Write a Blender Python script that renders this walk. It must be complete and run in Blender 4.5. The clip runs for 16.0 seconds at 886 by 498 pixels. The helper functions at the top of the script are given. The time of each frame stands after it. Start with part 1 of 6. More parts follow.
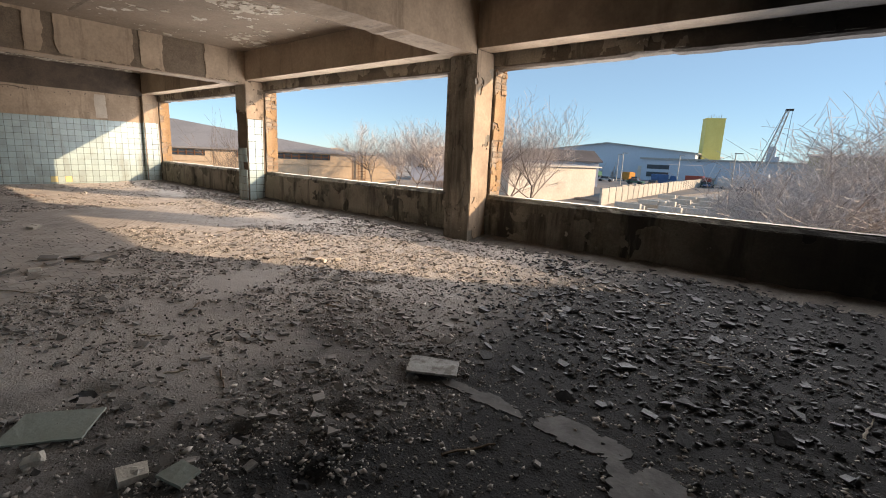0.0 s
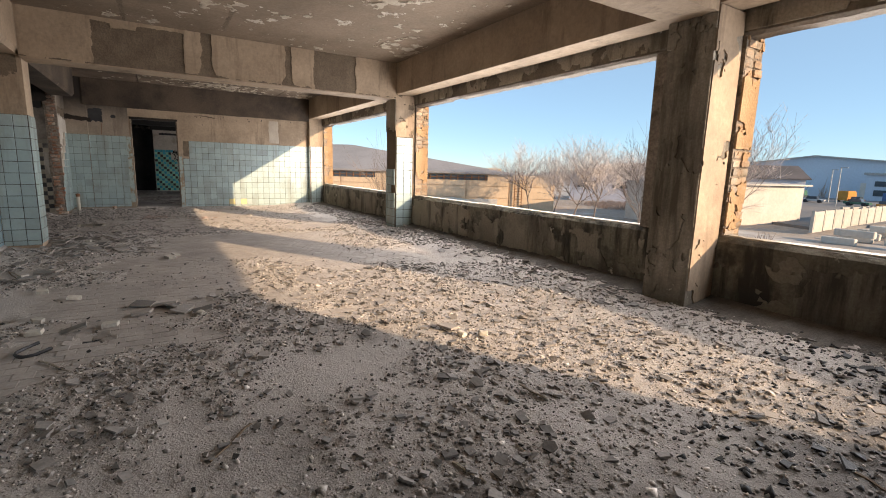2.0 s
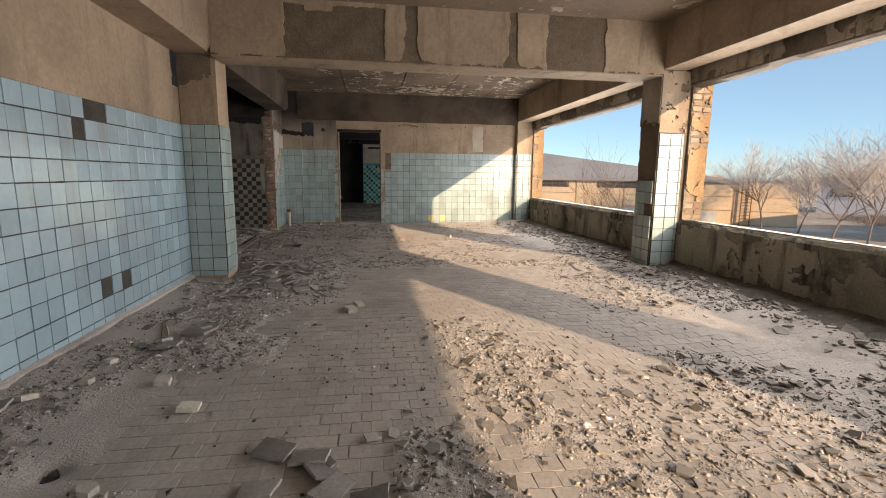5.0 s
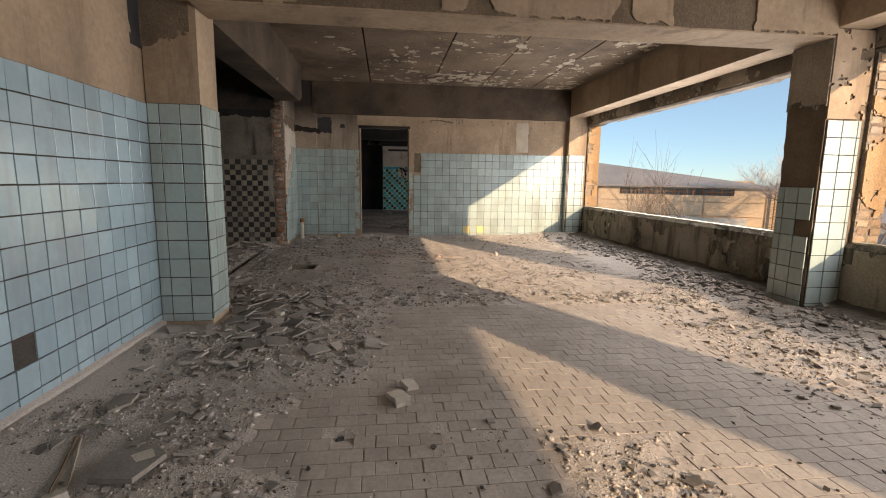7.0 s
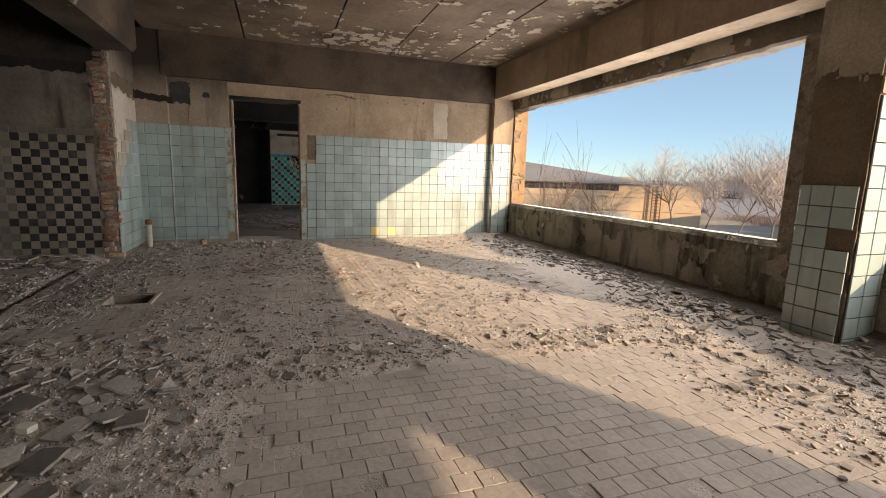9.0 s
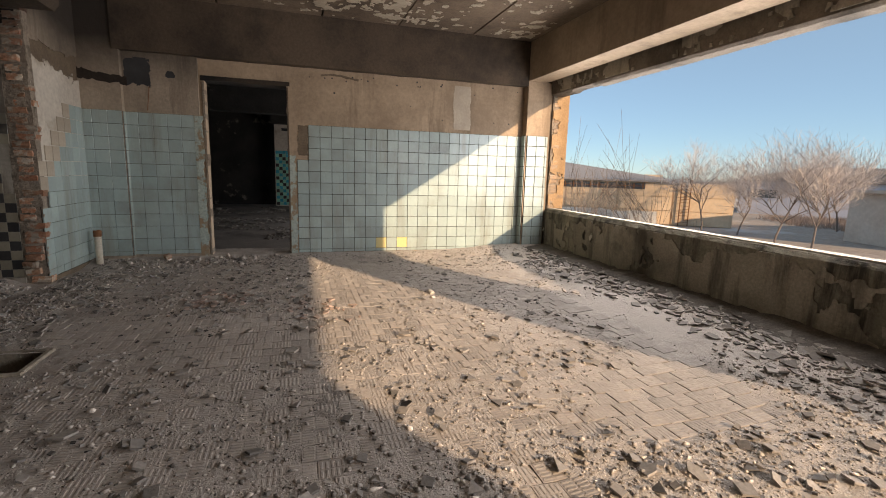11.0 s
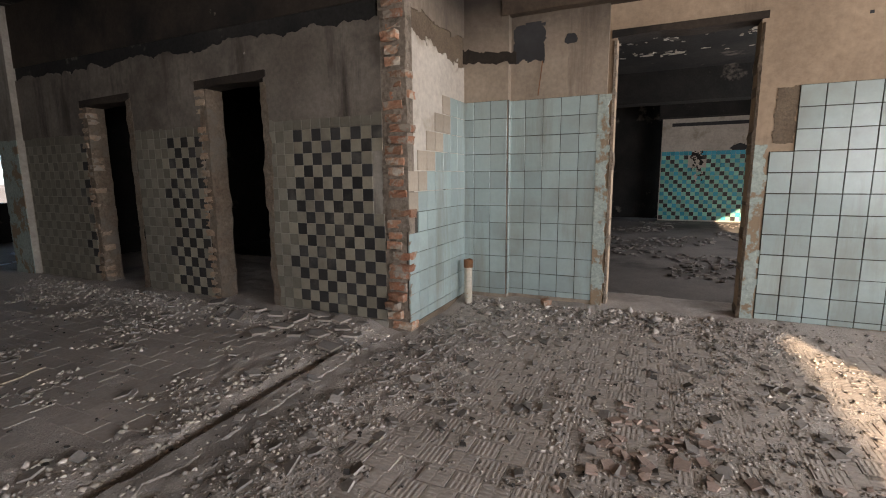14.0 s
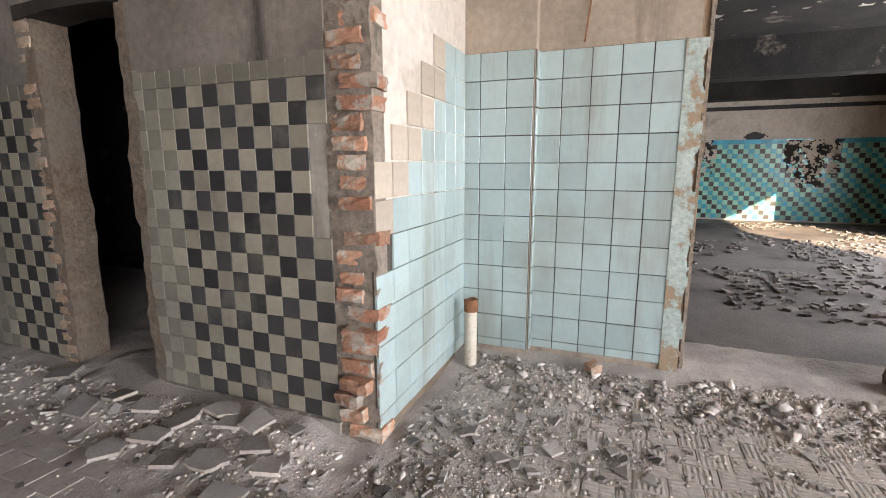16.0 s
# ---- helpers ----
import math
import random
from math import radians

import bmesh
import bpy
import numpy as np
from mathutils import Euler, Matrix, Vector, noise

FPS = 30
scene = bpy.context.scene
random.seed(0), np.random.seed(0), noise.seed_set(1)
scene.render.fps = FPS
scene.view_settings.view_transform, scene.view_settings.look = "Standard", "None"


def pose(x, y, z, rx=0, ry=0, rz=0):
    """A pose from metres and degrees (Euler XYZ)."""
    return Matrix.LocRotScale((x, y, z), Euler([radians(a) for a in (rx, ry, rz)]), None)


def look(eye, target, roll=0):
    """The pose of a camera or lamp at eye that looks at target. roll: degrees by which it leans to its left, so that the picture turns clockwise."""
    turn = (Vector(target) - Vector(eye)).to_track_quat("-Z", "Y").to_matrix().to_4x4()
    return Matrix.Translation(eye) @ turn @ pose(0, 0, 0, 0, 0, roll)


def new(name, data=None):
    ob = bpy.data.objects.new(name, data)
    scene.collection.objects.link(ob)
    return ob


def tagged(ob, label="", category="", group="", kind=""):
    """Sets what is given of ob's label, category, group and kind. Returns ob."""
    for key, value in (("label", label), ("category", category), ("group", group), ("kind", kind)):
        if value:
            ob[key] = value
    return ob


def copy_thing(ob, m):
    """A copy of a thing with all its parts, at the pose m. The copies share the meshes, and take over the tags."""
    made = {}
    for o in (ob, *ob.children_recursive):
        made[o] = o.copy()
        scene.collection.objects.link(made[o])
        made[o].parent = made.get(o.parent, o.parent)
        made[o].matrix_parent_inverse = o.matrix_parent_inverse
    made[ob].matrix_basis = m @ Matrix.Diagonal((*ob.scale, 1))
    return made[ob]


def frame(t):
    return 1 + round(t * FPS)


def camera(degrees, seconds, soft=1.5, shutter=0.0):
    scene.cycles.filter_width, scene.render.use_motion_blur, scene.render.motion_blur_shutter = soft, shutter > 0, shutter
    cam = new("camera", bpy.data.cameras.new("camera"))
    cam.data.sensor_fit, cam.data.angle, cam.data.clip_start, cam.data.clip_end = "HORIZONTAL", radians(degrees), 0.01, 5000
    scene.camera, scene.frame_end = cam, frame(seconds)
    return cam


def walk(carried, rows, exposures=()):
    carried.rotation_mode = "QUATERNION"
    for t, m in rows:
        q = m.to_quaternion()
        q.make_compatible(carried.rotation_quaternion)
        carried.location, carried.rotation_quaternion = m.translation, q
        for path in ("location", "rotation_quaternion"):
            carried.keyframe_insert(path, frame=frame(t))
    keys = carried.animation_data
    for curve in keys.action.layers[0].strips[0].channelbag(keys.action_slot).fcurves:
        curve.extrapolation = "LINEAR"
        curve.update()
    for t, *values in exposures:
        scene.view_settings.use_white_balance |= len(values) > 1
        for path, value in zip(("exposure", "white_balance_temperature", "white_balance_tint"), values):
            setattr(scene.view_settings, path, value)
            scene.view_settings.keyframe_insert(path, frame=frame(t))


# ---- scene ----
cam = camera(87.3, 16.0, 1.0)
METRES, EYE, TILT, LEAN, TURN = 14.0, 1.235, 0.0, 0.0, 39.5
ROWS = [
    (0.0, 0.0, 0.0, 0.0, 0.5, -11.35, -2.48),
    (0.5, -0.0002, 0.0277, 0.0001, 2.46, -11.08, -2.42),
    (1.0, -0.0108, 0.0664, 0.0016, 6.25, -10.62, -2.24),
    (1.5, -0.0157, 0.1015, 0.0001, 12.14, -10.05, -1.96),
    (2.0, -0.0286, 0.1343, -0.0004, 19.38, -9.67, -1.58),
    (2.5, -0.0543, 0.1593, 0.0013, 25.73, -9.38, -1.22),
    (3.0, -0.0769, 0.1858, 0.0019, 31.57, -9.16, -0.95),
    (3.5, -0.0957, 0.2078, -0.0003, 35.04, -9.32, -0.79),
    (4.0, -0.1175, 0.2289, 0.0005, 37.93, -9.51, -0.61),
    (4.5, -0.1361, 0.251, 0.0018, 40.53, -9.49, -0.53),
    (7.0, -0.2716, 0.3336, 0.0001, 43.51, -8.42, -0.8),
    (7.5, -0.2967, 0.3577, -0.0004, 42.98, -8.59, -0.86),
    (8.0, -0.3273, 0.3792, -0.0031, 39.84, -8.77, -1.1),
    (8.5, -0.3449, 0.4016, -0.0001, 35.9, -9.04, -1.39),
    (9.0, -0.3622, 0.4223, -0.0018, 31.27, -9.07, -1.7),
    (11.5, -0.4435, 0.5354, -0.0004, 35.58, -9.73, -1.6),
    (12.0, -0.4694, 0.5505, -0.0025, 45.09, -9.32, -1.1),
    (12.5, -0.4962, 0.5603, -0.0015, 53.94, -8.73, -0.62),
    (13.0, -0.5285, 0.5748, -0.0005, 62.96, -8.1, -0.16),
    (13.5, -0.5639, 0.5814, -0.0032, 69.31, -8.19, 0.2),
    (14.0, -0.5952, 0.5865, -0.004, 75.05, -8.87, 0.54),
    (14.5, -0.6228, 0.5921, -0.0018, 79.4, -9.48, 0.66),
    (15.0, -0.6561, 0.5925, -0.0042, 80.74, -10.01, 0.73),
    (15.5, -0.6783, 0.5973, -0.0048, 78.4, -10.31, 0.52),
    (16.0, -0.7028, 0.6094, -0.0021, 72.04, -10.2, 0.08),
]
EXPOSURES = [(0.0, 1.02, 6500, 10), (2.0, 1.17, 6500, 10), (3.5, 1.2, 6550, 10), (4.7, 1.08, 6650, 10), (7.2, 1.02, 6850, 11), (8.5, 1.1, 6950, 11), (11.5, 0.88, 6700, 11), (12.5, 0.98, 6600, 11), (13.5, 1.65, 6600, 11), (14.0, 1.85, 6550, 12), (14.5, 2.6, 6350, 13), (15.0, 2.9, 6350, 13), (16.0, 3.0, 6300, 12)]
walk(cam, [(t, pose(0, 0, EYE, TILT, LEAN, TURN) @ pose(METRES * x, METRES * y, METRES * z, 90 + pitch, roll, yaw)) for t, x, y, z, yaw, pitch, roll in ROWS], EXPOSURES)

# ---- light ----
SUN_DIR = Vector((1.0, 0.535, 0.344)).normalized()
world = bpy.data.worlds.new("world")
scene.world = world
world.use_nodes = True
wn = world.node_tree
bg = wn.nodes["Background"]
sky = wn.nodes.new("ShaderNodeTexSky")
sky.sky_type = "NISHITA"
sky.sun_disc = False
sky.sun_elevation = math.asin(SUN_DIR.z)
sky.sun_rotation = math.atan2(SUN_DIR.x, SUN_DIR.y)
sky.air_density, sky.dust_density, sky.ozone_density = 0.8, 0.0, 3.0
sky.altitude = 800
tint = wn.nodes.new("ShaderNodeMix")
tint.data_type, tint.blend_type = "RGBA", "MULTIPLY"
tint.inputs["Factor"].default_value = 1.0
tint.inputs["B"].default_value = (0.98, 1.04, 1.08, 1)
wn.links.new(sky.outputs[0], tint.inputs["A"])
haze = wn.nodes.new("ShaderNodeMix")
haze.data_type = "RGBA"
haze.inputs["Factor"].default_value = 0.5
haze.inputs["B"].default_value = (2.55, 3.5, 4.1, 1)
wn.links.new(tint.outputs["Result"], haze.inputs["A"])
wn.links.new(haze.outputs["Result"], bg.inputs[0])
bg.inputs[1].default_value = 0.092
sun = new("sun", bpy.data.lights.new("sun", "SUN"))
sun.data.energy = 3.8
sun.data.angle = radians(0.6)
sun.data.color = (1.0, 0.745, 0.50)
sun.matrix_world = look(SUN_DIR * 60, (0, 0, 0))

# the sky's light in the open window bays
for x0, x1, y, turn, z0, z1, watts in ((-3.3, 1.3, 5.7, -90, 0.75, 2.38, 74), (-9.3, -4.3, 5.7, -90, 0.75, 2.38, 80), (-15.2, -10.3, 5.7, -90, 0.75, 2.38, 78),
                                       (-21.5, -16.5, 5.64, -90, 0.75, 2.1, 60)):
    lamp = new("window_skylight", bpy.data.lights.new("window_skylight", "AREA"))
    lamp.data.shape, lamp.data.size, lamp.data.size_y = "RECTANGLE", x1 - x0, z1 - z0
    lamp.data.energy, lamp.data.color = watts, (0.99, 0.957, 0.955)
    lamp.matrix_world = pose((x0 + x1) / 2, y, (z0 + z1) / 2, turn, 0, 0)

# ---- materials ----


def mat(name, base, other=None, rough=0.85, scale=3.0, fine=40.0, bump=0.3, fine_amt=0.25, stain=None, stain_scale=0.7,
        stain_lo=0.55, stain_hi=0.7, metal=0.0, island=0.0, obj=0.0, spec=0.4, dist=0.01, world_space=False, soot=None, flakes=None, drip=None):
    """Base colour mixed with another by large noise, fine grain, stains, bump."""
    m = bpy.data.materials.new(name)
    m.use_nodes = True
    nt = m.node_tree
    N, L = nt.nodes, nt.links
    bsdf = N["Principled BSDF"]
    bsdf.inputs["Roughness"].default_value = rough
    bsdf.inputs["Metallic"].default_value = metal
    bsdf.inputs["Specular IOR Level"].default_value = spec
    co = N.new("ShaderNodeNewGeometry").outputs["Position"] if world_space else N.new("ShaderNodeTexCoord").outputs["Object"]

    def nz(s, detail=5.0, r=0.6):
        n = N.new("ShaderNodeTexNoise")
        n.inputs["Scale"].default_value = s
        n.inputs["Detail"].default_value = detail
        n.inputs["Roughness"].default_value = r
        L.new(co, n.inputs["Vector"])
        return n.outputs["Fac"]

    def ramp(fac, lo, hi):
        r = N.new("ShaderNodeMapRange")
        r.inputs["From Min"].default_value, r.inputs["From Max"].default_value = lo, hi
        L.new(fac, r.inputs["Value"])
        return r.outputs["Result"]

    def mix(fac, a, b, mode="MIX"):
        x = N.new("ShaderNodeMix")
        x.data_type, x.blend_type = "RGBA", mode
        for sock, v in ((x.inputs["Factor"], fac), (x.inputs["A"], a), (x.inputs["B"], b)):
            if isinstance(v, (int, float)):
                sock.default_value = v
            elif isinstance(v, tuple):
                sock.default_value = (*v, 1)
            else:
                L.new(v, sock)
        return x.outputs["Result"]

    other = other or tuple(c * 0.7 for c in base)
    col = mix(ramp(nz(scale), 0.35, 0.65), base, other)
    fine_n = nz(fine, 4.0)
    g = ramp(fine_n, 0.25, 0.75)
    shade = N.new("ShaderNodeMapRange")
    shade.inputs["To Min"].default_value, shade.inputs["To Max"].default_value = 1 - fine_amt, 1 + fine_amt * 0.5
    L.new(g, shade.inputs["Value"])
    col = mix(1.0, col, shade.outputs["Result"], "MULTIPLY")
    if stain:
        col = mix(ramp(nz(stain_scale, 8.0, 0.65), stain_lo, stain_hi), col, stain)
    if drip:
        mp = N.new("ShaderNodeMapping")
        mp.inputs["Scale"].default_value = (3.2, 3.2, 0.45)
        L.new(N.new("ShaderNodeNewGeometry").outputs["Position"], mp.inputs["Vector"])
        n = N.new("ShaderNodeTexNoise")
        n.inputs["Scale"].default_value, n.inputs["Detail"].default_value, n.inputs["Roughness"].default_value = drip[1], 8.0, 0.68
        L.new(mp.outputs["Vector"], n.inputs["Vector"])
        col = mix(ramp(n.outputs["Fac"], drip[2], drip[3]), col, drip[0])
    if flakes:
        col = mix(ramp(nz(flakes[1], 6.0, 0.7), flakes[2], flakes[2] + 0.02), col, flakes[0])
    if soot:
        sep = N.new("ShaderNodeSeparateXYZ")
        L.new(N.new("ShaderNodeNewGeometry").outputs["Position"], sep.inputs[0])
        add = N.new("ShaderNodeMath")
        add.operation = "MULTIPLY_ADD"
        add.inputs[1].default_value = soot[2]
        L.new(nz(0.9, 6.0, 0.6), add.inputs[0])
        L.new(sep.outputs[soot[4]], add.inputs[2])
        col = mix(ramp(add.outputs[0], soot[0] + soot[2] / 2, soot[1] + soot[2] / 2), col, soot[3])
    for amt, sock in ((island, "Random Per Island"), (obj, "Random")):
        if amt:
            src = N.new("ShaderNodeNewGeometry" if sock != "Random" else "ShaderNodeObjectInfo").outputs[sock]
            v = N.new("ShaderNodeMapRange")
            v.inputs["To Min"].default_value, v.inputs["To Max"].default_value = 1 - amt, 1 + amt
            L.new(src, v.inputs["Value"])
            col = mix(1.0, col, v.outputs["Result"], "MULTIPLY")
    L.new(col, bsdf.inputs["Base Color"])
    if bump:
        b = N.new("ShaderNodeBump")
        b.inputs["Strength"].default_value, b.inputs["Distance"].default_value = bump, dist
        L.new(fine_n, b.inputs["Height"])
        L.new(b.outputs["Normal"], bsdf.inputs["Normal"])
    m["color"] = col.node.name
    return m


def rich(m):
    return m.node_tree.nodes["Principled BSDF"], m.node_tree




def relief(m, scale, dist, strength, crumbs=0.0):
    """A coarser layer of bump under the fine one: trodden scuffs, and crumbs where asked."""
    bsdf, nt = rich(m)
    N, L = nt.nodes, nt.links
    co = N.new("ShaderNodeNewGeometry").outputs["Position"]
    n = N.new("ShaderNodeTexNoise")
    n.inputs["Scale"].default_value, n.inputs["Detail"].default_value, n.inputs["Roughness"].default_value = scale, 9.0, 0.72
    L.new(co, n.inputs["Vector"])
    height = n.outputs["Fac"]
    if crumbs:
        v = N.new("ShaderNodeTexVoronoi")
        v.inputs["Scale"].default_value, v.inputs["Randomness"].default_value = crumbs, 1.0
        L.new(co, v.inputs["Vector"])
        k = N.new("ShaderNodeMapRange")
        k.inputs["From Min"].default_value, k.inputs["From Max"].default_value = 0.12, 0.42
        k.inputs["To Min"].default_value, k.inputs["To Max"].default_value = 0.13, 0.0
        L.new(v.outputs["Distance"], k.inputs["Value"])
        add = N.new("ShaderNodeMath")
        L.new(height, add.inputs[0])
        L.new(k.outputs["Result"], add.inputs[1])
        height = add.outputs[0]
    b = N.new("ShaderNodeBump")
    b.inputs["Strength"].default_value, b.inputs["Distance"].default_value = strength, dist
    L.new(height, b.inputs["Height"])
    first = bsdf.inputs["Normal"].links[0].from_node if bsdf.inputs["Normal"].links else None
    if first:
        L.new(b.outputs["Normal"], first.inputs["Normal"])
    else:
        L.new(b.outputs["Normal"], bsdf.inputs["Normal"])


BLACK = (0.022, 0.02, 0.019)
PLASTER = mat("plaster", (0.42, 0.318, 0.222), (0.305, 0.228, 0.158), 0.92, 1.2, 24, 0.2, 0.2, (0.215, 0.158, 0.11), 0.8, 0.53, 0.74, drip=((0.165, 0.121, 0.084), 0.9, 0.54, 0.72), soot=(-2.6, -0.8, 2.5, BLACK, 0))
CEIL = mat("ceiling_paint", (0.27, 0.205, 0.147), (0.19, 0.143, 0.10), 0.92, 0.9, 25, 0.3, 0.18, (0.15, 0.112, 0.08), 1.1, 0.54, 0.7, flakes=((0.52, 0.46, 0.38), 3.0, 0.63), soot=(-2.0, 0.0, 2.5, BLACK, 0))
SMOKED = mat("smoke_stained_plaster", (0.22, 0.163, 0.117), (0.13, 0.095, 0.068), 0.93, 1.0, 30, 0.4, 0.25, (0.06, 0.045, 0.034), 0.9, 0.5, 0.68)
CONCRETE = mat("concrete", (0.40, 0.35, 0.28), (0.27, 0.235, 0.185), 0.95, 1.6, 45, 0.6, 0.3, (0.15, 0.13, 0.10), 1.3, 0.55, 0.7, drip=((0.11, 0.093, 0.07), 0.8, 0.52, 0.64), flakes=((0.50, 0.45, 0.37), 2.6, 0.66), soot=(-2.4, -0.4, 1.6, BLACK, 0))
PATCH = mat("bare_concrete", (0.19, 0.145, 0.10), (0.135, 0.10, 0.07), 0.95, 4, 60, 0.6, 0.3)
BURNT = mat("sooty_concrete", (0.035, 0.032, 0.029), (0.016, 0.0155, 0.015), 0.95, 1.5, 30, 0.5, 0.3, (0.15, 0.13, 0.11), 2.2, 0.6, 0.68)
GREYP = mat("grey_plaster", (0.40, 0.365, 0.315), (0.30, 0.27, 0.23), 0.93, 1.6, 24, 0.15, 0.25, (0.17, 0.145, 0.12), 1.0, 0.52, 0.72, drip=((0.15, 0.125, 0.10), 0.9, 0.55, 0.7), flakes=((0.60, 0.57, 0.52), 3.0, 0.68))
# grey plaster copied darker, so the corridor's dimness sits in the colour
DARKP = mat("shade_darkened_grey_plaster", (0.23, 0.20, 0.168), (0.15, 0.128, 0.106), 0.93, 1.6, 30, 0.15, 0.25, (0.06, 0.05, 0.041), 1.0, 0.5, 0.70, drip=((0.05, 0.041, 0.033), 0.9, 0.52, 0.68), flakes=((0.40, 0.37, 0.32), 3.0, 0.69))
DUST = mat("floor_dust", (0.53, 0.475, 0.427), (0.43, 0.385, 0.346), 0.97, 0.9, 130, 0.5, 0.4, (0.22, 0.196, 0.176), 0.9, 0.54, 0.68, dist=0.006, soot=(-3.0, -1.4, 1.8, (0.02, 0.019, 0.0185), 0))
FTILE = mat("dusty_floor_tile", (0.435, 0.385, 0.343), (0.35, 0.31, 0.276), 0.8, 1.5, 40, 0.25, 0.2, (0.27, 0.239, 0.213), 0.8, 0.54, 0.7, obj=0.07, island=0.07, world_space=True)
TILE = mat("pale_glazed_tile", (0.33, 0.405, 0.395), (0.36, 0.43, 0.415), 0.2, 2, 25, 0.05, 0.06, (0.28, 0.315, 0.29), 1.3, 0.48, 0.68, obj=0.10, spec=0.55, world_space=True, drip=((0.245, 0.255, 0.217), 1.0, 0.52, 0.74))
# same pale tile, bluer: the sky's reflection is put into the base colour
TILE_SKY = mat("sky_reflection_tile", (0.32, 0.43, 0.485), (0.35, 0.46, 0.51), 0.12, 2, 25, 0.05, 0.06, (0.29, 0.37, 0.41), 1.3, 0.50, 0.70, obj=0.12, spec=0.8, world_space=True, drip=((0.27, 0.31, 0.32), 1.0, 0.54, 0.76))
TILE_Y = mat("yellowed_tile", (0.62, 0.52, 0.25), (0.56, 0.47, 0.24), 0.2, 2, 25, 0.04, 0.06)
TILE_D = mat("soiled_tile", (0.24, 0.28, 0.27), (0.32, 0.38, 0.37), 0.3, 3, 25, 0.1, 0.1)
GROUT = mat("dark_grout", (0.075, 0.065, 0.053), (0.05, 0.043, 0.036), 0.95, 5, 60, 0.5, 0.3)
JAMB = mat("flaking_teal_paint", (0.40, 0.45, 0.41), (0.31, 0.37, 0.33), 0.85, 6, 40, 0.7, 0.3, (0.27, 0.20, 0.13), 6, 0.52, 0.57)
BRICK = mat("red_brick", (0.40, 0.185, 0.11), (0.37, 0.235, 0.155), 0.92, 6, 50, 0.8, 0.35, (0.39, 0.335, 0.27), 8, 0.50, 0.57, obj=0.3, world_space=True, soot=(2.05, 2.6, 0.5, (0.05, 0.04, 0.034), 2))
MORTAR = mat("rough_mortar", (0.33, 0.275, 0.22), (0.24, 0.195, 0.152), 0.97, 8, 35, 0.8, 0.4, (0.14, 0.115, 0.09), 5, 0.55, 0.62)
CHK_W = mat("cream_tile", (0.31, 0.28, 0.215), (0.26, 0.233, 0.178), 0.45, 2, 40, 0.1, 0.12, (0.19, 0.168, 0.132), 1.9, 0.52, 0.68, obj=0.14, world_space=True)
CHK_B = mat("black_tile", (0.036, 0.035, 0.036), (0.06, 0.057, 0.054), 0.35, 2, 40, 0.1, 0.15, (0.14, 0.13, 0.11), 2.3, 0.54, 0.70, obj=0.3, world_space=True)
TURQ = mat("turquoise_tile", (0.07, 0.38, 0.52), (0.10, 0.42, 0.52), 0.25, 0.8, 30, 0.05, 0.1, island=0.2)
TURQ_L = mat("pale_aqua_tile", (0.25, 0.56, 0.47), (0.32, 0.62, 0.48), 0.25, 0.8, 30, 0.05, 0.1, island=0.2)
WOOD = mat("weathered_wood", (0.20, 0.14, 0.09), (0.14, 0.10, 0.065), 0.9, 5, 60, 0.6, 0.35)
PALEWOOD = mat("pale_splintered_wood", (0.42, 0.36, 0.28), (0.32, 0.27, 0.20), 0.9, 5, 60, 0.6, 0.35, obj=0.25)
RUST = mat("rusty_iron", (0.24, 0.11, 0.05), (0.15, 0.075, 0.04), 0.9, 12, 60, 0.8, 0.4)
PIPE = mat("chipped_white_paint", (0.58, 0.53, 0.44), (0.48, 0.42, 0.32), 0.6, 8, 40, 0.4, 0.2, (0.28, 0.15, 0.07), 9, 0.57, 0.62)
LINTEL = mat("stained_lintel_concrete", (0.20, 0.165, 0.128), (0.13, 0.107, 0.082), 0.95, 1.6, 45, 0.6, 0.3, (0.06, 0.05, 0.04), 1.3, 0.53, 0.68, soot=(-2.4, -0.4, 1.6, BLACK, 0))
WPLAST = mat("white_plaster_remains", (0.58, 0.53, 0.46), (0.48, 0.43, 0.37), 0.94, 2.5, 22, 0.25, 0.2, (0.34, 0.29, 0.23), 2.0, 0.56, 0.68)
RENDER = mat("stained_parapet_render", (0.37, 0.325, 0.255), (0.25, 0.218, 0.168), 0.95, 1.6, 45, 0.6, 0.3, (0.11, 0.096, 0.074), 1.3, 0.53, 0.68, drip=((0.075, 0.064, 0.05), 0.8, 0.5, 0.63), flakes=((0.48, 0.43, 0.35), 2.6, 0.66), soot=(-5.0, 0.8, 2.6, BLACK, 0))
PAD = mat("mortar_pad", (0.41, 0.35, 0.28), (0.34, 0.288, 0.228), 0.95, 5, 30, 0.35, 0.12, obj=0.12)
REDSH = mat("reddish_tile_sherds", (0.40, 0.30, 0.25), (0.33, 0.25, 0.21), 0.9, 3, 60, 0.3, 0.25, island=0.3)
CREST = mat("pale_mortar_crest", (0.60, 0.54, 0.45), (0.48, 0.43, 0.35), 0.93, 5, 50, 0.5, 0.25, soot=(-1.6, 0.4, 1.2, (0.06, 0.055, 0.05), 0))
BRICK_T = mat("dusty_tan_brick", (0.40, 0.31, 0.225), (0.36, 0.245, 0.165), 0.93, 7, 50, 0.6, 0.3, (0.33, 0.285, 0.235), 5, 0.50, 0.60, obj=0.22, world_space=True)
FENCE = mat("grey_fence_concrete", (0.50, 0.47, 0.42), (0.42, 0.39, 0.34), 0.92, 0.4, 4, 0.2, 0.12, obj=0.08)
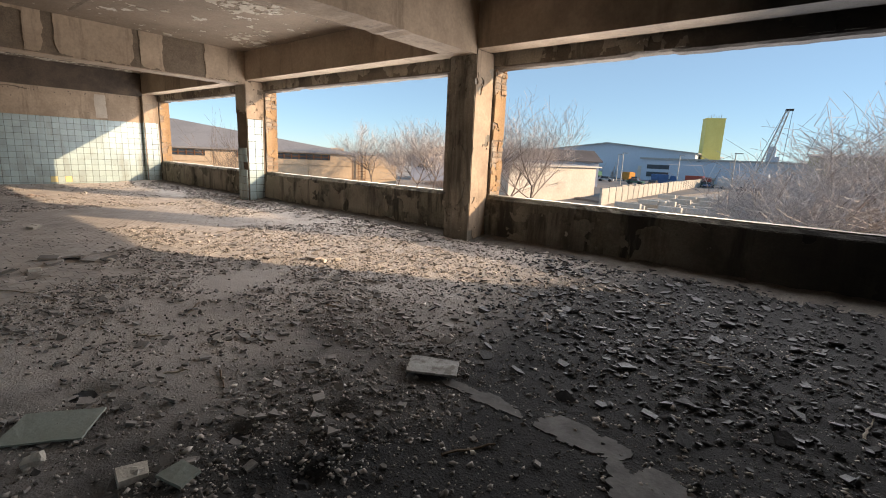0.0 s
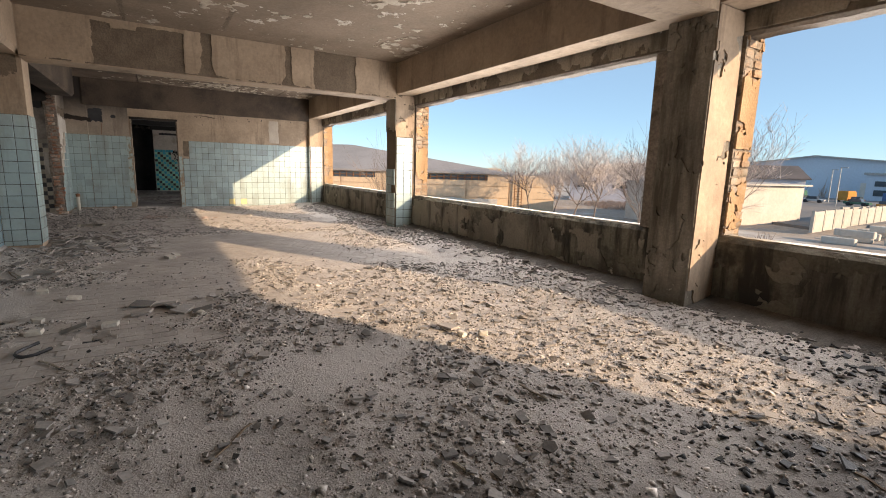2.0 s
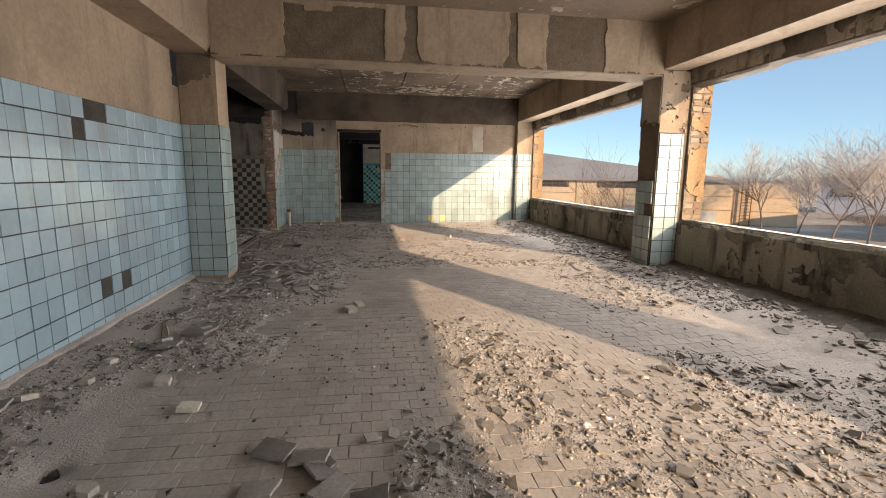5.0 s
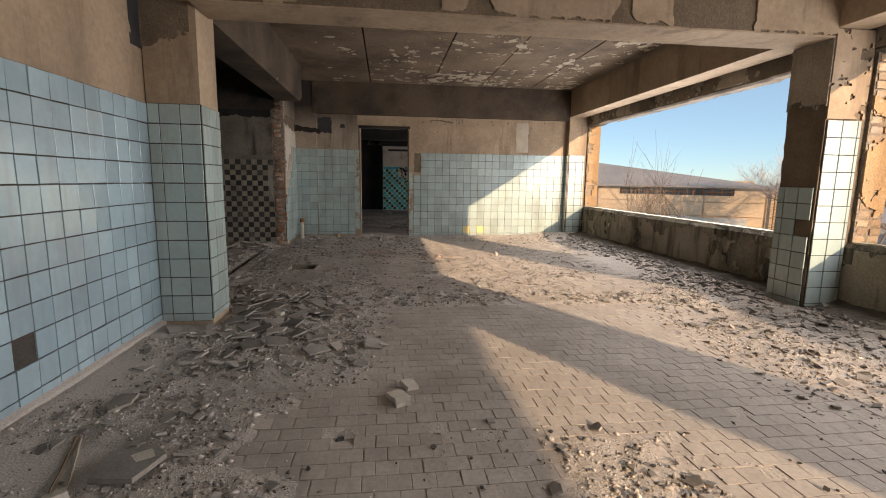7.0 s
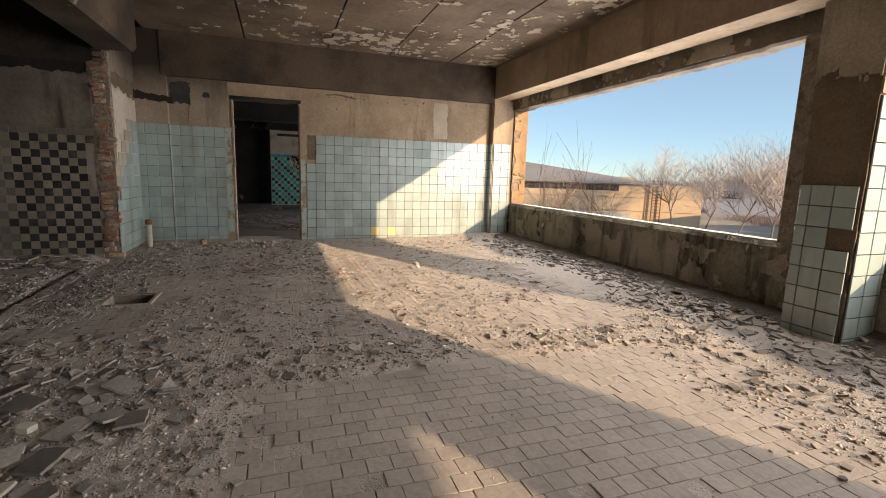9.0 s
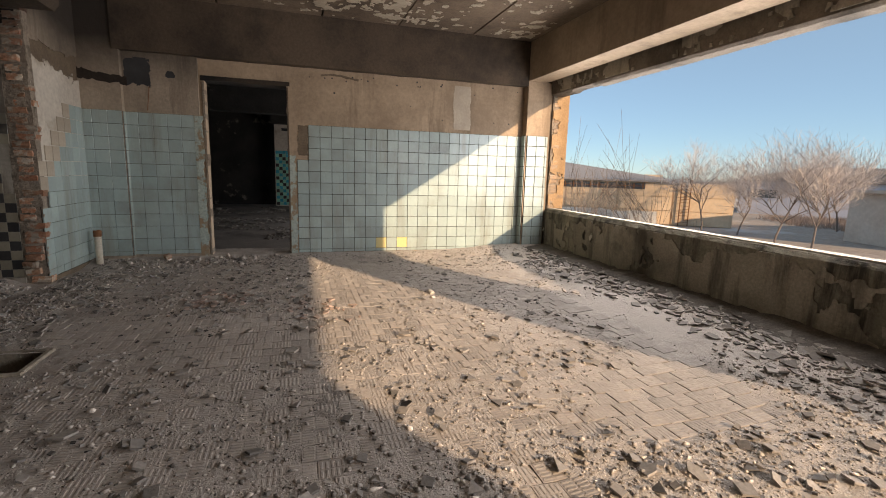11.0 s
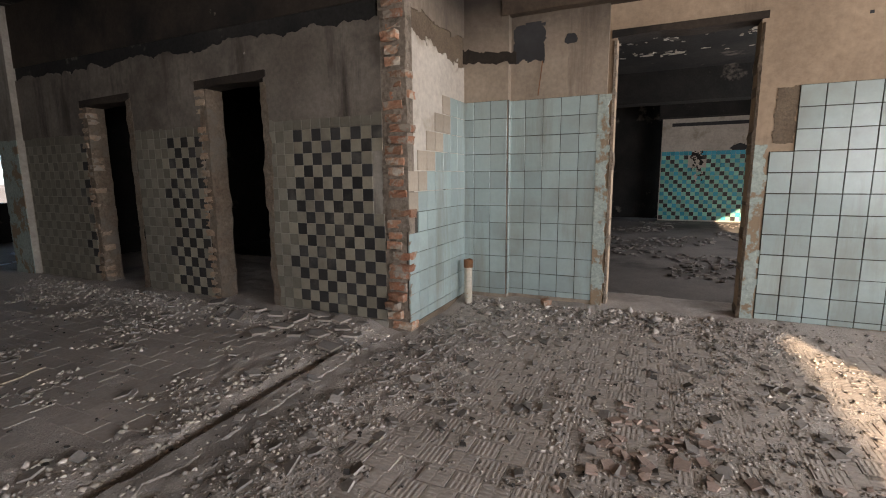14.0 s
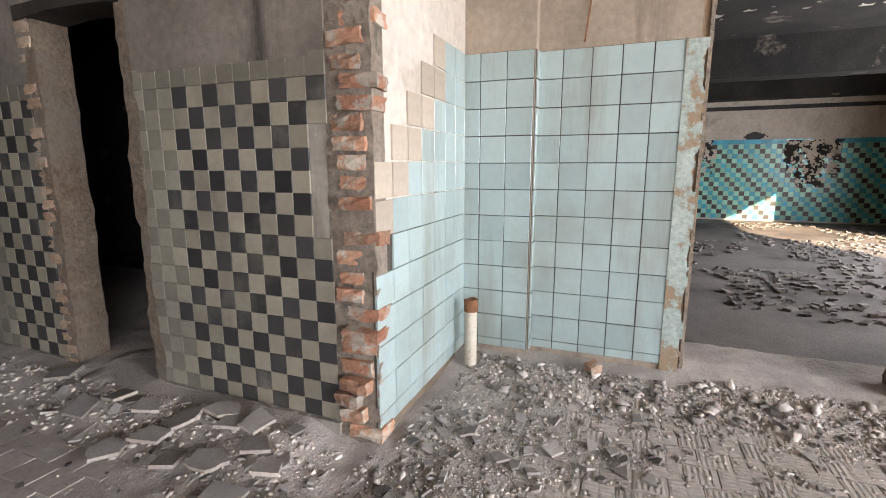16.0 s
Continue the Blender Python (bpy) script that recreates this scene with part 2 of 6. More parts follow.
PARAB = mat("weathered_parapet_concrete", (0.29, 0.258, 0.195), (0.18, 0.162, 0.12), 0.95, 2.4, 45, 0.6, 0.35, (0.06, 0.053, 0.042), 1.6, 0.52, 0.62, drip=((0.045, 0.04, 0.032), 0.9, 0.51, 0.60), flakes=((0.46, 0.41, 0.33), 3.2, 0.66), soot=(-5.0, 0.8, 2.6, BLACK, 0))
STONE = mat("rubble_stone", (0.48, 0.428, 0.382), (0.31, 0.275, 0.245), 0.95, 3, 60, 0.5, 0.3, island=0.6, obj=0.25)
ASH = mat("charred_rubble", (0.045, 0.044, 0.046), (0.022, 0.022, 0.023), 0.6, 3, 60, 0.5, 0.3, island=0.65)
SHARD = mat("broken_tile_face", (0.27, 0.245, 0.222), (0.19, 0.172, 0.156), 0.85, 3, 60, 0.3, 0.25, island=0.4, obj=0.35)
PALE = mat("pale_broken_plaster", (0.54, 0.49, 0.42), (0.45, 0.405, 0.34), 0.92, 5, 60, 0.5, 0.2, obj=0.1, island=0.2)
REVEAL = mat("broken_brick_reveal", (0.25, 0.20, 0.15), (0.19, 0.135, 0.095), 0.95, 7, 40, 0.9, 0.4, (0.21, 0.18, 0.145), 3.5, 0.52, 0.62)
TANR = mat("tan_render", (0.43, 0.29, 0.165), (0.36, 0.24, 0.14), 0.95, 5, 50, 0.8, 0.3)
CONCP = mat("pale_screed", (0.15, 0.14, 0.132), (0.08, 0.075, 0.07), 0.85, 9, 40, 0.3, 0.2)
BOARD = mat("grey_green_sheet", (0.28, 0.30, 0.26), (0.24, 0.26, 0.22), 0.75, 3, 60, 0.2, 0.15)
BOARDP = mat("peeling_grey_board", (0.40, 0.39, 0.36), (0.30, 0.29, 0.265), 0.85, 9, 60, 0.5, 0.3, (0.17, 0.155, 0.135), 14, 0.54, 0.6)
DARKSCRAP = mat("dark_splinters", (0.10, 0.09, 0.082), (0.05, 0.045, 0.041), 0.9, 5, 60, 0.4, 0.3, island=0.5)
FLAKE = mat("flaking_ceiling_paint", (0.50, 0.43, 0.34), (0.40, 0.34, 0.265), 0.9, 4, 40, 0.4, 0.2)
# much darker plaster for the west beam and the beam over the opening
BROWNP = mat("dark_brown_plaster", (0.115, 0.084, 0.059), (0.06, 0.044, 0.032), 0.93, 1.0, 30, 0.4, 0.25, (0.03, 0.023, 0.018), 0.9, 0.5, 0.68, flakes=((0.22, 0.175, 0.13), 2.0, 0.68))
DIRT = mat("dark_soil", (0.13, 0.115, 0.10), (0.075, 0.066, 0.058), 0.97, 5, 60, 0.8, 0.4)
# floor dust darkened in colour to stand in for the far room's shade
DIMFLOOR = mat("shade_darkened_floor_dust", (0.25, 0.225, 0.205), (0.15, 0.135, 0.123), 0.96, 0.9, 60, 0.5, 0.35, (0.08, 0.072, 0.066), 0.8, 0.52, 0.66)
ICE = mat("thin_snow", (0.72, 0.76, 0.82), (0.62, 0.66, 0.74), 0.6, 3, 30, 0.3, 0.1)
GROUND = mat("dry_ground", (0.36, 0.30, 0.25), (0.44, 0.38, 0.33), 0.97, 0.05, 2, 0.4, 0.3, (0.52, 0.50, 0.48), 0.05, 0.52, 0.6, dist=0.1)
ASPHALT = mat("grey_yard", (0.17, 0.165, 0.17), (0.22, 0.21, 0.20), 0.95, 0.1, 2, 0.2, 0.15)
TAN = mat("tan_panel_wall", (0.68, 0.52, 0.36), (0.62, 0.46, 0.31), 0.9, 0.2, 3, 0.2, 0.12, (0.38, 0.27, 0.18), 0.25, 0.57, 0.72, obj=0.06)
ROOF = mat("grey_roof_sheet", (0.34, 0.32, 0.32), (0.28, 0.265, 0.265), 0.8, 0.2, 4, 0.2, 0.2)
# pale blue stands in for distance haze on the far metal walls
HANGAR_HAZE = mat("hazed_blue_cladding", (0.50, 0.57, 0.66), (0.54, 0.61, 0.70), 0.6, 0.05, 2, 0.1, 0.1, obj=0.1)
YELLOW = mat("yellow_paint", (0.78, 0.68, 0.22), (0.72, 0.61, 0.18), 0.7, 0.3, 3, 0.1, 0.1)
# yellow dulled in the colour itself to imitate haze at the horizon
OLIVE = mat("hazed_yellow_paint", (0.50, 0.46, 0.27), (0.44, 0.40, 0.23), 0.8, 0.3, 3, 0.1, 0.1)
WHITE = mat("whitewashed_wall", (0.62, 0.58, 0.52), (0.52, 0.47, 0.41), 0.9, 0.3, 3, 0.2, 0.15, obj=0.08)
DARK = mat("dark_void_paint", (0.03, 0.03, 0.032), (0.05, 0.05, 0.052), 0.8, 2, 10, 0.1, 0.2)
STEEL = mat("galvanised_steel", (0.42, 0.42, 0.40), (0.33, 0.33, 0.32), 0.5, 2, 20, 0.1, 0.15, metal=0.4)
BARK = mat("bare_twigs", (0.25, 0.20, 0.17), (0.17, 0.135, 0.115), 0.9, 0.6, 20, 0.3, 0.2, island=0.2)
# frosted twigs and dry scrub, both lightened in colour for the hazy distance
FROST = mat("frosted_twigs", (0.66, 0.59, 0.55), (0.50, 0.43, 0.39), 0.9, 0.6, 20, 0.3, 0.2, island=0.3)
SCRUB = mat("dry_scrub", (0.52, 0.42, 0.36), (0.40, 0.32, 0.27), 0.95, 0.4, 5, 0.3, 0.3, island=0.3)
SOOTP = mat("soot_blackened_plaster", (0.055, 0.041, 0.03), (0.026, 0.02, 0.016), 0.95, 1.2, 30, 0.4, 0.3, (0.012, 0.011, 0.01), 1.0, 0.50, 0.64, flakes=((0.15, 0.125, 0.10), 2.7, 0.7))
# white wall with the lavender of its shaded side in the colour
WHITE_SHADED = mat("shade_tinted_white_wall", (0.56, 0.58, 0.66), (0.48, 0.50, 0.58), 0.9, 0.3, 3, 0.2, 0.15)
DROOF = mat("dark_roof_sheet", (0.15, 0.13, 0.125), (0.11, 0.095, 0.09), 0.85, 0.2, 4, 0.2, 0.2)
TEDGE = mat("broken_tile_edge", (0.37, 0.325, 0.28), (0.29, 0.25, 0.215), 0.92, 9, 60, 0.5, 0.3, obj=0.3)
# plaster that turns near black upward from about 2.1 m
STAINP = mat("top_darkened_plaster", (0.38, 0.31, 0.24), (0.29, 0.235, 0.18), 0.93, 1.4, 26, 0.25, 0.2, (0.16, 0.125, 0.095), 1.3, 0.54, 0.68, drip=((0.17, 0.135, 0.105), 0.9, 0.54, 0.68), soot=(2.1, 2.75, 0.6, (0.04, 0.032, 0.026), 2))
GLASS = mat("dark_window_glass", (0.05, 0.065, 0.08), (0.08, 0.09, 0.10), 0.15, 1, 5, 0.0, 0.1)
CARS = [mat(n, c, None, 0.35, 1, 8, 0.0, 0.05) for n, c in (("white_car_paint", (0.6, 0.6, 0.6)), ("red_car_paint", (0.42, 0.08, 0.05)), ("blue_car_paint", (0.06, 0.14, 0.32)), ("orange_plant_paint", (0.6, 0.28, 0.05)), ("green_truck_paint", (0.06, 0.17, 0.12)))]
for m, scale, dist, strength, crumbs in ((DUST, 9.0, 0.05, 0.55, 55.0), (FTILE, 16.0, 0.012, 0.4, 0.0), (PLASTER, 3.5, 0.03, 0.35, 0.0), (CEIL, 3.0, 0.03, 0.4, 0.0), (SMOKED, 3.0, 0.03, 0.4, 0.0),
                                         (CONCRETE, 7.0, 0.03, 0.5, 0.0), (PARAB, 7.0, 0.04, 0.6, 0.0), (RENDER, 7.0, 0.03, 0.5, 0.0), (LINTEL, 8.0, 0.03, 0.6, 0.0), (GREYP, 5.0, 0.02, 0.4, 0.0), (DARKP, 5.0, 0.02, 0.4, 0.0),
                                         (WPLAST, 9.0, 0.02, 0.5, 0.0), (MORTAR, 22.0, 0.03, 0.9, 0.0), (REVEAL, 20.0, 0.03, 0.9, 0.0), (PATCH, 9.0, 0.03, 0.6, 0.0), (STAINP, 5.0, 0.03, 0.4, 0.0)):
    relief(m, scale, dist, strength, crumbs)
for m in (TILE_SKY,):
    bsdf, _ = rich(m)
    bsdf.inputs["Coat Weight"].default_value, bsdf.inputs["Coat Roughness"].default_value = 0.5, 0.07

# ---- helpers ----


def box(bm, x0, x1, y0, y1, z0, z1, m=None):
    vs = [bm.verts.new(p) for p in ((x0, y0, z0), (x1, y0, z0), (x1, y1, z0), (x0, y1, z0), (x0, y0, z1), (x1, y0, z1), (x1, y1, z1), (x0, y1, z1))]
    if m:
        for v in vs:
            v.co = m @ v.co
    for f in ((3, 2, 1, 0), (4, 5, 6, 7), (0, 1, 5, 4), (1, 2, 6, 5), (2, 3, 7, 6), (3, 0, 4, 7)):
        bm.faces.new([vs[i] for i in f])


def mesh_of(name, bm, material):
    me = bpy.data.meshes.new(name)
    bm.to_mesh(me)
    bm.free()
    for x in material if isinstance(material, (list, tuple)) else (material,):
        me.materials.append(x)
    return me


def part(name, bm, material, parent=None, label="", m=None):
    ob = new(name, mesh_of(name, bm, material))
    if parent:
        ob.parent = parent
    if m:
        ob.matrix_basis = m
    return tagged(ob, label)


def struct(name, bm, material, label, category):
    return tagged(part(name, bm, material), label, category, kind="structure")


def holed(bm, axis, a0, a1, t0, t1, z0, z1, holes):
    """A wall along an axis from a0 to a1, of thickness t0 to t1, with rectangular holes (a0, a1, z0, z1)."""
    cuts = sorted({a0, a1, *[min(max(h[i], a0), a1) for h in holes for i in (0, 1)]})
    zc = sorted({z0, z1, *[min(max(h[i], z0), z1) for h in holes for i in (2, 3)]})
    for a, b in zip(cuts, cuts[1:]):
        for c, d in zip(zc, zc[1:]):
            if any(h[0] <= (a + b) / 2 <= h[1] and h[2] <= (c + d) / 2 <= h[3] for h in holes):
                continue
            box(bm, *((a, b, t0, t1) if axis == "x" else (t0, t1, a, b)), c, d)


def empty(name, m, label, category, group="", kind=""):
    ob = new(name)
    ob.matrix_basis = m
    return tagged(ob, label, category, group, kind)


CEIL_Z = 3.15
COLX = (2.18, -3.78, -9.74, -15.70, -21.66)
YC, YP, YO = 5.10, 5.48, 5.78
XF = -15.85


def sheet(name, o, u, v, n, U, V, step, field, thick, material, parent=None, label="", jag=0.0):
    """A thin layer on a plane, kept where field(u, v) > 0, with a ragged outline. o: corner; u, v, n: unit vectors."""
    o, u, v, n = Vector(o), Vector(u), Vector(v), Vector(n)
    nu, nv = max(1, round(U / step)), max(1, round(V / step))
    du, dv = U / nu, V / nv
    cell = {(i, j) for i in range(nu) for j in range(nv) if field((i + 0.5) * du, (j + 0.5) * dv) > 0}
    bm = bmesh.new()
    vert = {}

    def at(i, j, h):
        k = (i, j, h)
        if k not in vert:
            a, b = i * du, j * dv
            around = sum(((i + p, j + q) in cell) for p in (-1, 0) for q in (-1, 0))
            if 0 < around < 4 and 0 < i < nu and 0 < j < nv:
                f0 = field(a, b)
                ga, gb = (field(a + du / 3, b) - f0) * 3 / du, (field(a, b + dv / 3) - f0) * 3 / dv
                g = math.hypot(ga, gb) or 1
                k2 = max(-0.7, min(0.7, -f0 / g / du)) * du / g
                a, b = a + ga * k2, b + gb * k2
            z = thick if h else -0.002
            if h:
                z += 0.002 * noise.noise(Vector((a * 5, b * 5, o.x + o.y)))
            vert[k] = bm.verts.new(o + u * a + v * b + n * z)
        return vert[k]

    flip = u.cross(v).dot(n) < 0
    for i, j in cell:
        q = [at(i, j, 1), at(i + 1, j, 1), at(i + 1, j + 1, 1), at(i, j + 1, 1)]
        bm.faces.new(q[::-1] if flip else q)
        for p, a, b in (((i - 1, j), (i, j + 1), (i, j)), ((i + 1, j), (i + 1, j), (i + 1, j + 1)), ((i, j - 1), (i, j), (i + 1, j)), ((i, j + 1), (i + 1, j + 1), (i, j + 1))):
            if p not in cell:
                q = [at(*a, 0), at(*b, 0), at(*b, 1), at(*a, 1)]
                bm.faces.new(q[::-1] if flip else q)
    return part(name, bm, material, parent, label)


def nz(a, b, s, seed=0.0):
    return noise.fractal(Vector((a * s, b * s, seed)), 0.6, 2.0, 5)


def loft(bm, xs, profile):
    """Rings of profile(x) -> [(y, z), ...] joined along x, closed at the ends."""
    rings = [[bm.verts.new((x, y, z)) for y, z in profile(x)] for x in xs]
    for a, b in zip(rings, rings[1:]):
        for i in range(len(a)):
            k = (i + 1) % len(a)
            bm.faces.new((a[i], a[k], b[k], b[i]))
    bm.faces.new(rings[0][::-1])
    bm.faces.new(rings[-1])
    bmesh.ops.recalc_face_normals(bm, faces=bm.faces)


# ---- floor ----
FX0, FX1, FY0, FY1, FS = -16.3, 3.0, -6.2, 5.6, 0.04
PIT = (-12.64, -12.30, -0.14, 0.20)
fnx, fny = round((FX1 - FX0) / FS), round((FY1 - FY0) / FS)


def smooth(a, b, x):
    k = max(0.0, min(1.0, (x - a) / (b - a)))
    return k * k * (3 - 2 * k)


def rubbleness(x, y):
    """How much loose rubble lies at a place, 0 to 1."""
    n = noise.fractal(Vector((x * 0.75, y * 0.75, 3.1)), 0.8, 2.0, 4) + 0.35 * noise.noise(Vector((x * 2.6, y * 2.6, 8.1)))
    swept = smooth(-10.4, -10.2, x) * smooth(-4.3, -5.0, x) * smooth(-0.3, 0.2, y) * smooth(4.7, 4.3, y)
    r = smooth(-0.08, 0.24, n + 0.2 - 0.2 * swept)
    clean = smooth(-10.4, -10.2, x) * smooth(-7.4, -8.2, x) * smooth(0.9, 1.3, y) * smooth(4.4, 3.6, y)
    clean = max(clean, 0.9 * smooth(-6.0, -6.5, x) * smooth(-8.6, -7.9, x) * smooth(0.6, 0.9, y) * smooth(2.2, 1.8, y))
    clean = max(clean, 0.8 * smooth(-1.25, -1.6, y) * smooth(-15.0, -14.2, x) * smooth(-14.45, -14.2, x))
    r = max(r, 0.85 * smooth(-10.9, -10.6, x) * smooth(-8.4, -8.9, x) * smooth(1.3, 0.9, y) * smooth(-0.5, 0.0, y))
    r *= 1 - 0.62 * smooth(-10.7, -11.0, x) * smooth(-0.3, 0.1, y) * smooth(4.6, 4.2, y)
    r = max(r, smooth(4.7, 5.2, y) * 0.7, smooth(-15.2, -15.6, x) * 0.6, smooth(-14.1, -14.45, x) * smooth(-0.8, -1.0, y))
    r = max(r, (0.35 + 0.4 * noise.noise(Vector((x * 1.9, y * 1.9, 7)))) * smooth(-4.2, -3.2, x) * smooth(3.0, 2.2, y))
    return r * (1 - clean)


HF = np.zeros((fnx + 1, fny + 1))
for i in range(fnx + 1):
    x = FX0 + i * FS
    for j in range(fny + 1):
        y = FY0 + j * FS
        r = rubbleness(x, y)
        h = 0.005 * noise.noise(Vector((x * 1.7, y * 1.7, 0))) + r * (0.012 + 0.013 * noise.fractal(Vector((x * 9, y * 9, 1)), 0.35, 2.0, 3))
        h += 0.085 * smooth(3.6, 5.3, y) + 0.05 * smooth(-15.3, -15.75, x) + 0.07 * smooth(-14.1, -14.5, x) * smooth(-0.7, -0.95, y) + 0.02 * smooth(-0.3, -0.65, y) * smooth(-10.4, -10, x)
        h -= 0.035 * math.exp(-(((y + 0.86 - 0.04 * (x + 13)) / 0.05) ** 2)) * smooth(-14.3, -14.1, x) * smooth(-11.2, -11.6, x)
        for cx, cy, d in ((-2.72, 0.51, 0.16), (-1.85, 0.85, 0.12), (-1.66, 1.28, 0.1), (-1.38, 0.91, 0.11), (-6.14, 0.09, 0.11), (-5.41, 0.72, 0.12), (-8.04, 0.97, 0.05)):
            h -= 0.05 * math.exp(-((x - cx) ** 2 + (y - cy) ** 2) / (d * d * 0.35))
        HF[i, j] = h


def fh(x, y):
    i, j = min(max((x - FX0) / FS, 0), fnx - 1e-4), min(max((y - FY0) / FS, 0), fny - 1e-4)
    a, b = int(i), int(j)
    p, q = i - a, j - b
    return float(HF[a, b] * (1 - p) * (1 - q) + HF[a + 1, b] * p * (1 - q) + HF[a, b + 1] * (1 - p) * q + HF[a + 1, b + 1] * p * q)


ii, jj = np.meshgrid(np.arange(fnx + 1), np.arange(fny + 1), indexing="ij")
# the bed lies a little lower where tiles are still in place, so that their joints are open
TILED = ((-10.30, -4.7, 0.25, 4.2, 0.003), (-15.5, -10.4, -0.35, 4.6, 0.0035), (-14.3, -11.1, -5.4, -1.2, 0.003))
BED = HF.copy()
for i in range(fnx + 1):
    for j in range(fny + 1):
        x, y = FX0 + i * FS, FY0 + j * FS
        for x0, x1, y0, y1, d in TILED:
            if x0 < x < x1 and y0 < y < y1:
                BED[i, j] -= d * smooth(0.42, 0.2, rubbleness(x, y))
fv = np.stack([FX0 + ii * FS, FY0 + jj * FS, BED], -1).reshape(-1, 3)
quad = []
for i in range(fnx):
    for j in range(fny):
        cx, cy = FX0 + (i + 0.5) * FS, FY0 + (j + 0.5) * FS
        if PIT[0] < cx < PIT[1] and PIT[2] < cy < PIT[3]:
            continue
        k = i * (fny + 1) + j
        quad.append((k, k + fny + 1, k + fny + 2, k + 1))
me = bpy.data.meshes.new("floor")
me.from_pydata(fv.tolist(), [], quad)
me.materials.append(DUST)
me.polygons.foreach_set("use_smooth", [True] * len(me.polygons))
floor = tagged(new("floor", me), "grey tiled floor under dust and fine rubble", "floor", kind="structure")
bm = bmesh.new()
for x0, x1, y0, y1 in ((FX1, 9.3, -12, 5.8), (FX0, FX1, -12, FY0)):
    box(bm, x0, x1, y0, y1, -0.3, -0.004)
box(bm, FX0, FX1, 5.6, 5.8, -0.3, 0.0)
for x0, x1, y0, y1 in ((FX0, PIT[0], FY0, 5.6), (PIT[1], FX1, FY0, 5.6), (PIT[0], PIT[1], FY0, PIT[2]), (PIT[0], PIT[1], PIT[3], 5.6)):
    box(bm, x0, x1, y0, y1, -0.5, -0.12)
struct("floor_slab", bm, DUST, "dusty concrete floor slab", "floor")
bm = bmesh.new()
box(bm, -26, FX0, -12, 5.8, -0.3, -0.004)
struct("floor_far_room", bm, DIMFLOOR, "dusty floor of the far room, coloured darker for its shade", "floor")
bm = bmesh.new()
x0, x1, y0, y1 = PIT
for a in ((x0 - 0.04, x0, y0 - 0.04, y1 + 0.04), (x1, x1 + 0.04, y0 - 0.04, y1 + 0.04), (x0, x1, y0 - 0.04, y0), (x0, x1, y1, y1 + 0.04)):
    box(bm, *a, -0.55, 0.012)
box(bm, x0, x1, y0, y1, -0.6, -0.55)
bmesh.ops.bevel(bm, geom=[e for e in bm.edges if min(v.co.z for v in e.verts) > 0], offset=0.008, segments=1, affect="EDGES")
struct("floor_pit", bm, CONCRETE, "open square drain pit in the floor", "drain pit")

# ---- ceiling and beams ----
bm = bmesh.new()
edges = [9.3, *COLX, -26.0]
for a, b in zip(edges, edges[1:]):
    ys = [-0.45, 0.90, 2.12, 3.12, 4.18, 5.3] if b < -12 else [-0.45, 5.3]
    if b < -12:
        ceiling = struct("ceiling", bm, CEIL, "stained flaking ceiling of concrete slabs", "ceiling") if a > -12 else ceiling
        bm = bmesh.new() if a > -12 else bm
    for c, d in zip(ys, ys[1:]):
        dz = random.uniform(-0.004, 0.004)
        box(bm, b + 0.005, a - 0.005, c + 0.011, d - 0.011, CEIL_Z + dz, CEIL_Z + 0.12)
struct("ceiling_west", bm, SMOKED, "smoke-stained ceiling of concrete slabs with open seams", "ceiling")
for x0, x1, y, w in ((-9.72, -8.6, 0.92, 0.035), (-9.3, -8.2, 2.13, 0.03), (-6.4, -5.6, 2.6, 0.025)):
    sheet("ceiling_gouge", (x0, y - w, CEIL_Z), (1, 0, 0), (0, 1, 0), (0, 0, -1), x1 - x0, 2 * w, 0.012, lambda a, c: w * 0.7 - abs(c - w) + 0.02 * nz(a, c, 6, y) - 0.01 * smooth(0.3, 0.0, a), 0.002, PATCH, ceiling, "dark gouge along a slab seam")
bm = bmesh.new()
box(bm, -26, 9.3, -12, 5.8, CEIL_Z + 0.12, CEIL_Z + 0.35)
struct("ceiling_deck", bm, BURNT, "sooty concrete roof deck", "ceiling")
bm = bmesh.new()
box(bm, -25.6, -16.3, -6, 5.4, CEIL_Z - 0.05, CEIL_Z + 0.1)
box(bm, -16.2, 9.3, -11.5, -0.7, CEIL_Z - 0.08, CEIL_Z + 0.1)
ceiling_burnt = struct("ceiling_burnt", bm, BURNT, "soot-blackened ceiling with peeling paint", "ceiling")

ceiling_west = bpy.data.objects["ceiling_west"]
for x0, y0, U, V, lo, seed in ((-15.6, 0.2, 5.2, 4.8, 0.30, 61), (-9.6, 0.2, 5.6, 4.8, 0.42, 63)):
    sheet("peeling_paint", (x0, y0, CEIL_Z - 0.005), (1, 0, 0), (0, 1, 0), (0, 0, -1), U, V, 0.03, lambda a, b: nz(a, b, 0.8, seed) * 0.5 + 0.55 * nz(a, b, 6.0, seed + 1) - lo, 0.004, FLAKE, ceiling_west if x0 < -12 else ceiling, "pale flaking remains of ceiling paint")
sheet("peeling_paint", (-20.5, -0.5, CEIL_Z - 0.05), (1, 0, 0), (0, 1, 0), (0, 0, -1), 4.1, 4.5, 0.035, lambda a, b: nz(a, b, 2.2, 5) * 0.5 + 0.45 * nz(a, b, 9, 6) - 0.40, 0.006, PALE, ceiling_burnt, "curling flakes of pale ceiling paint")
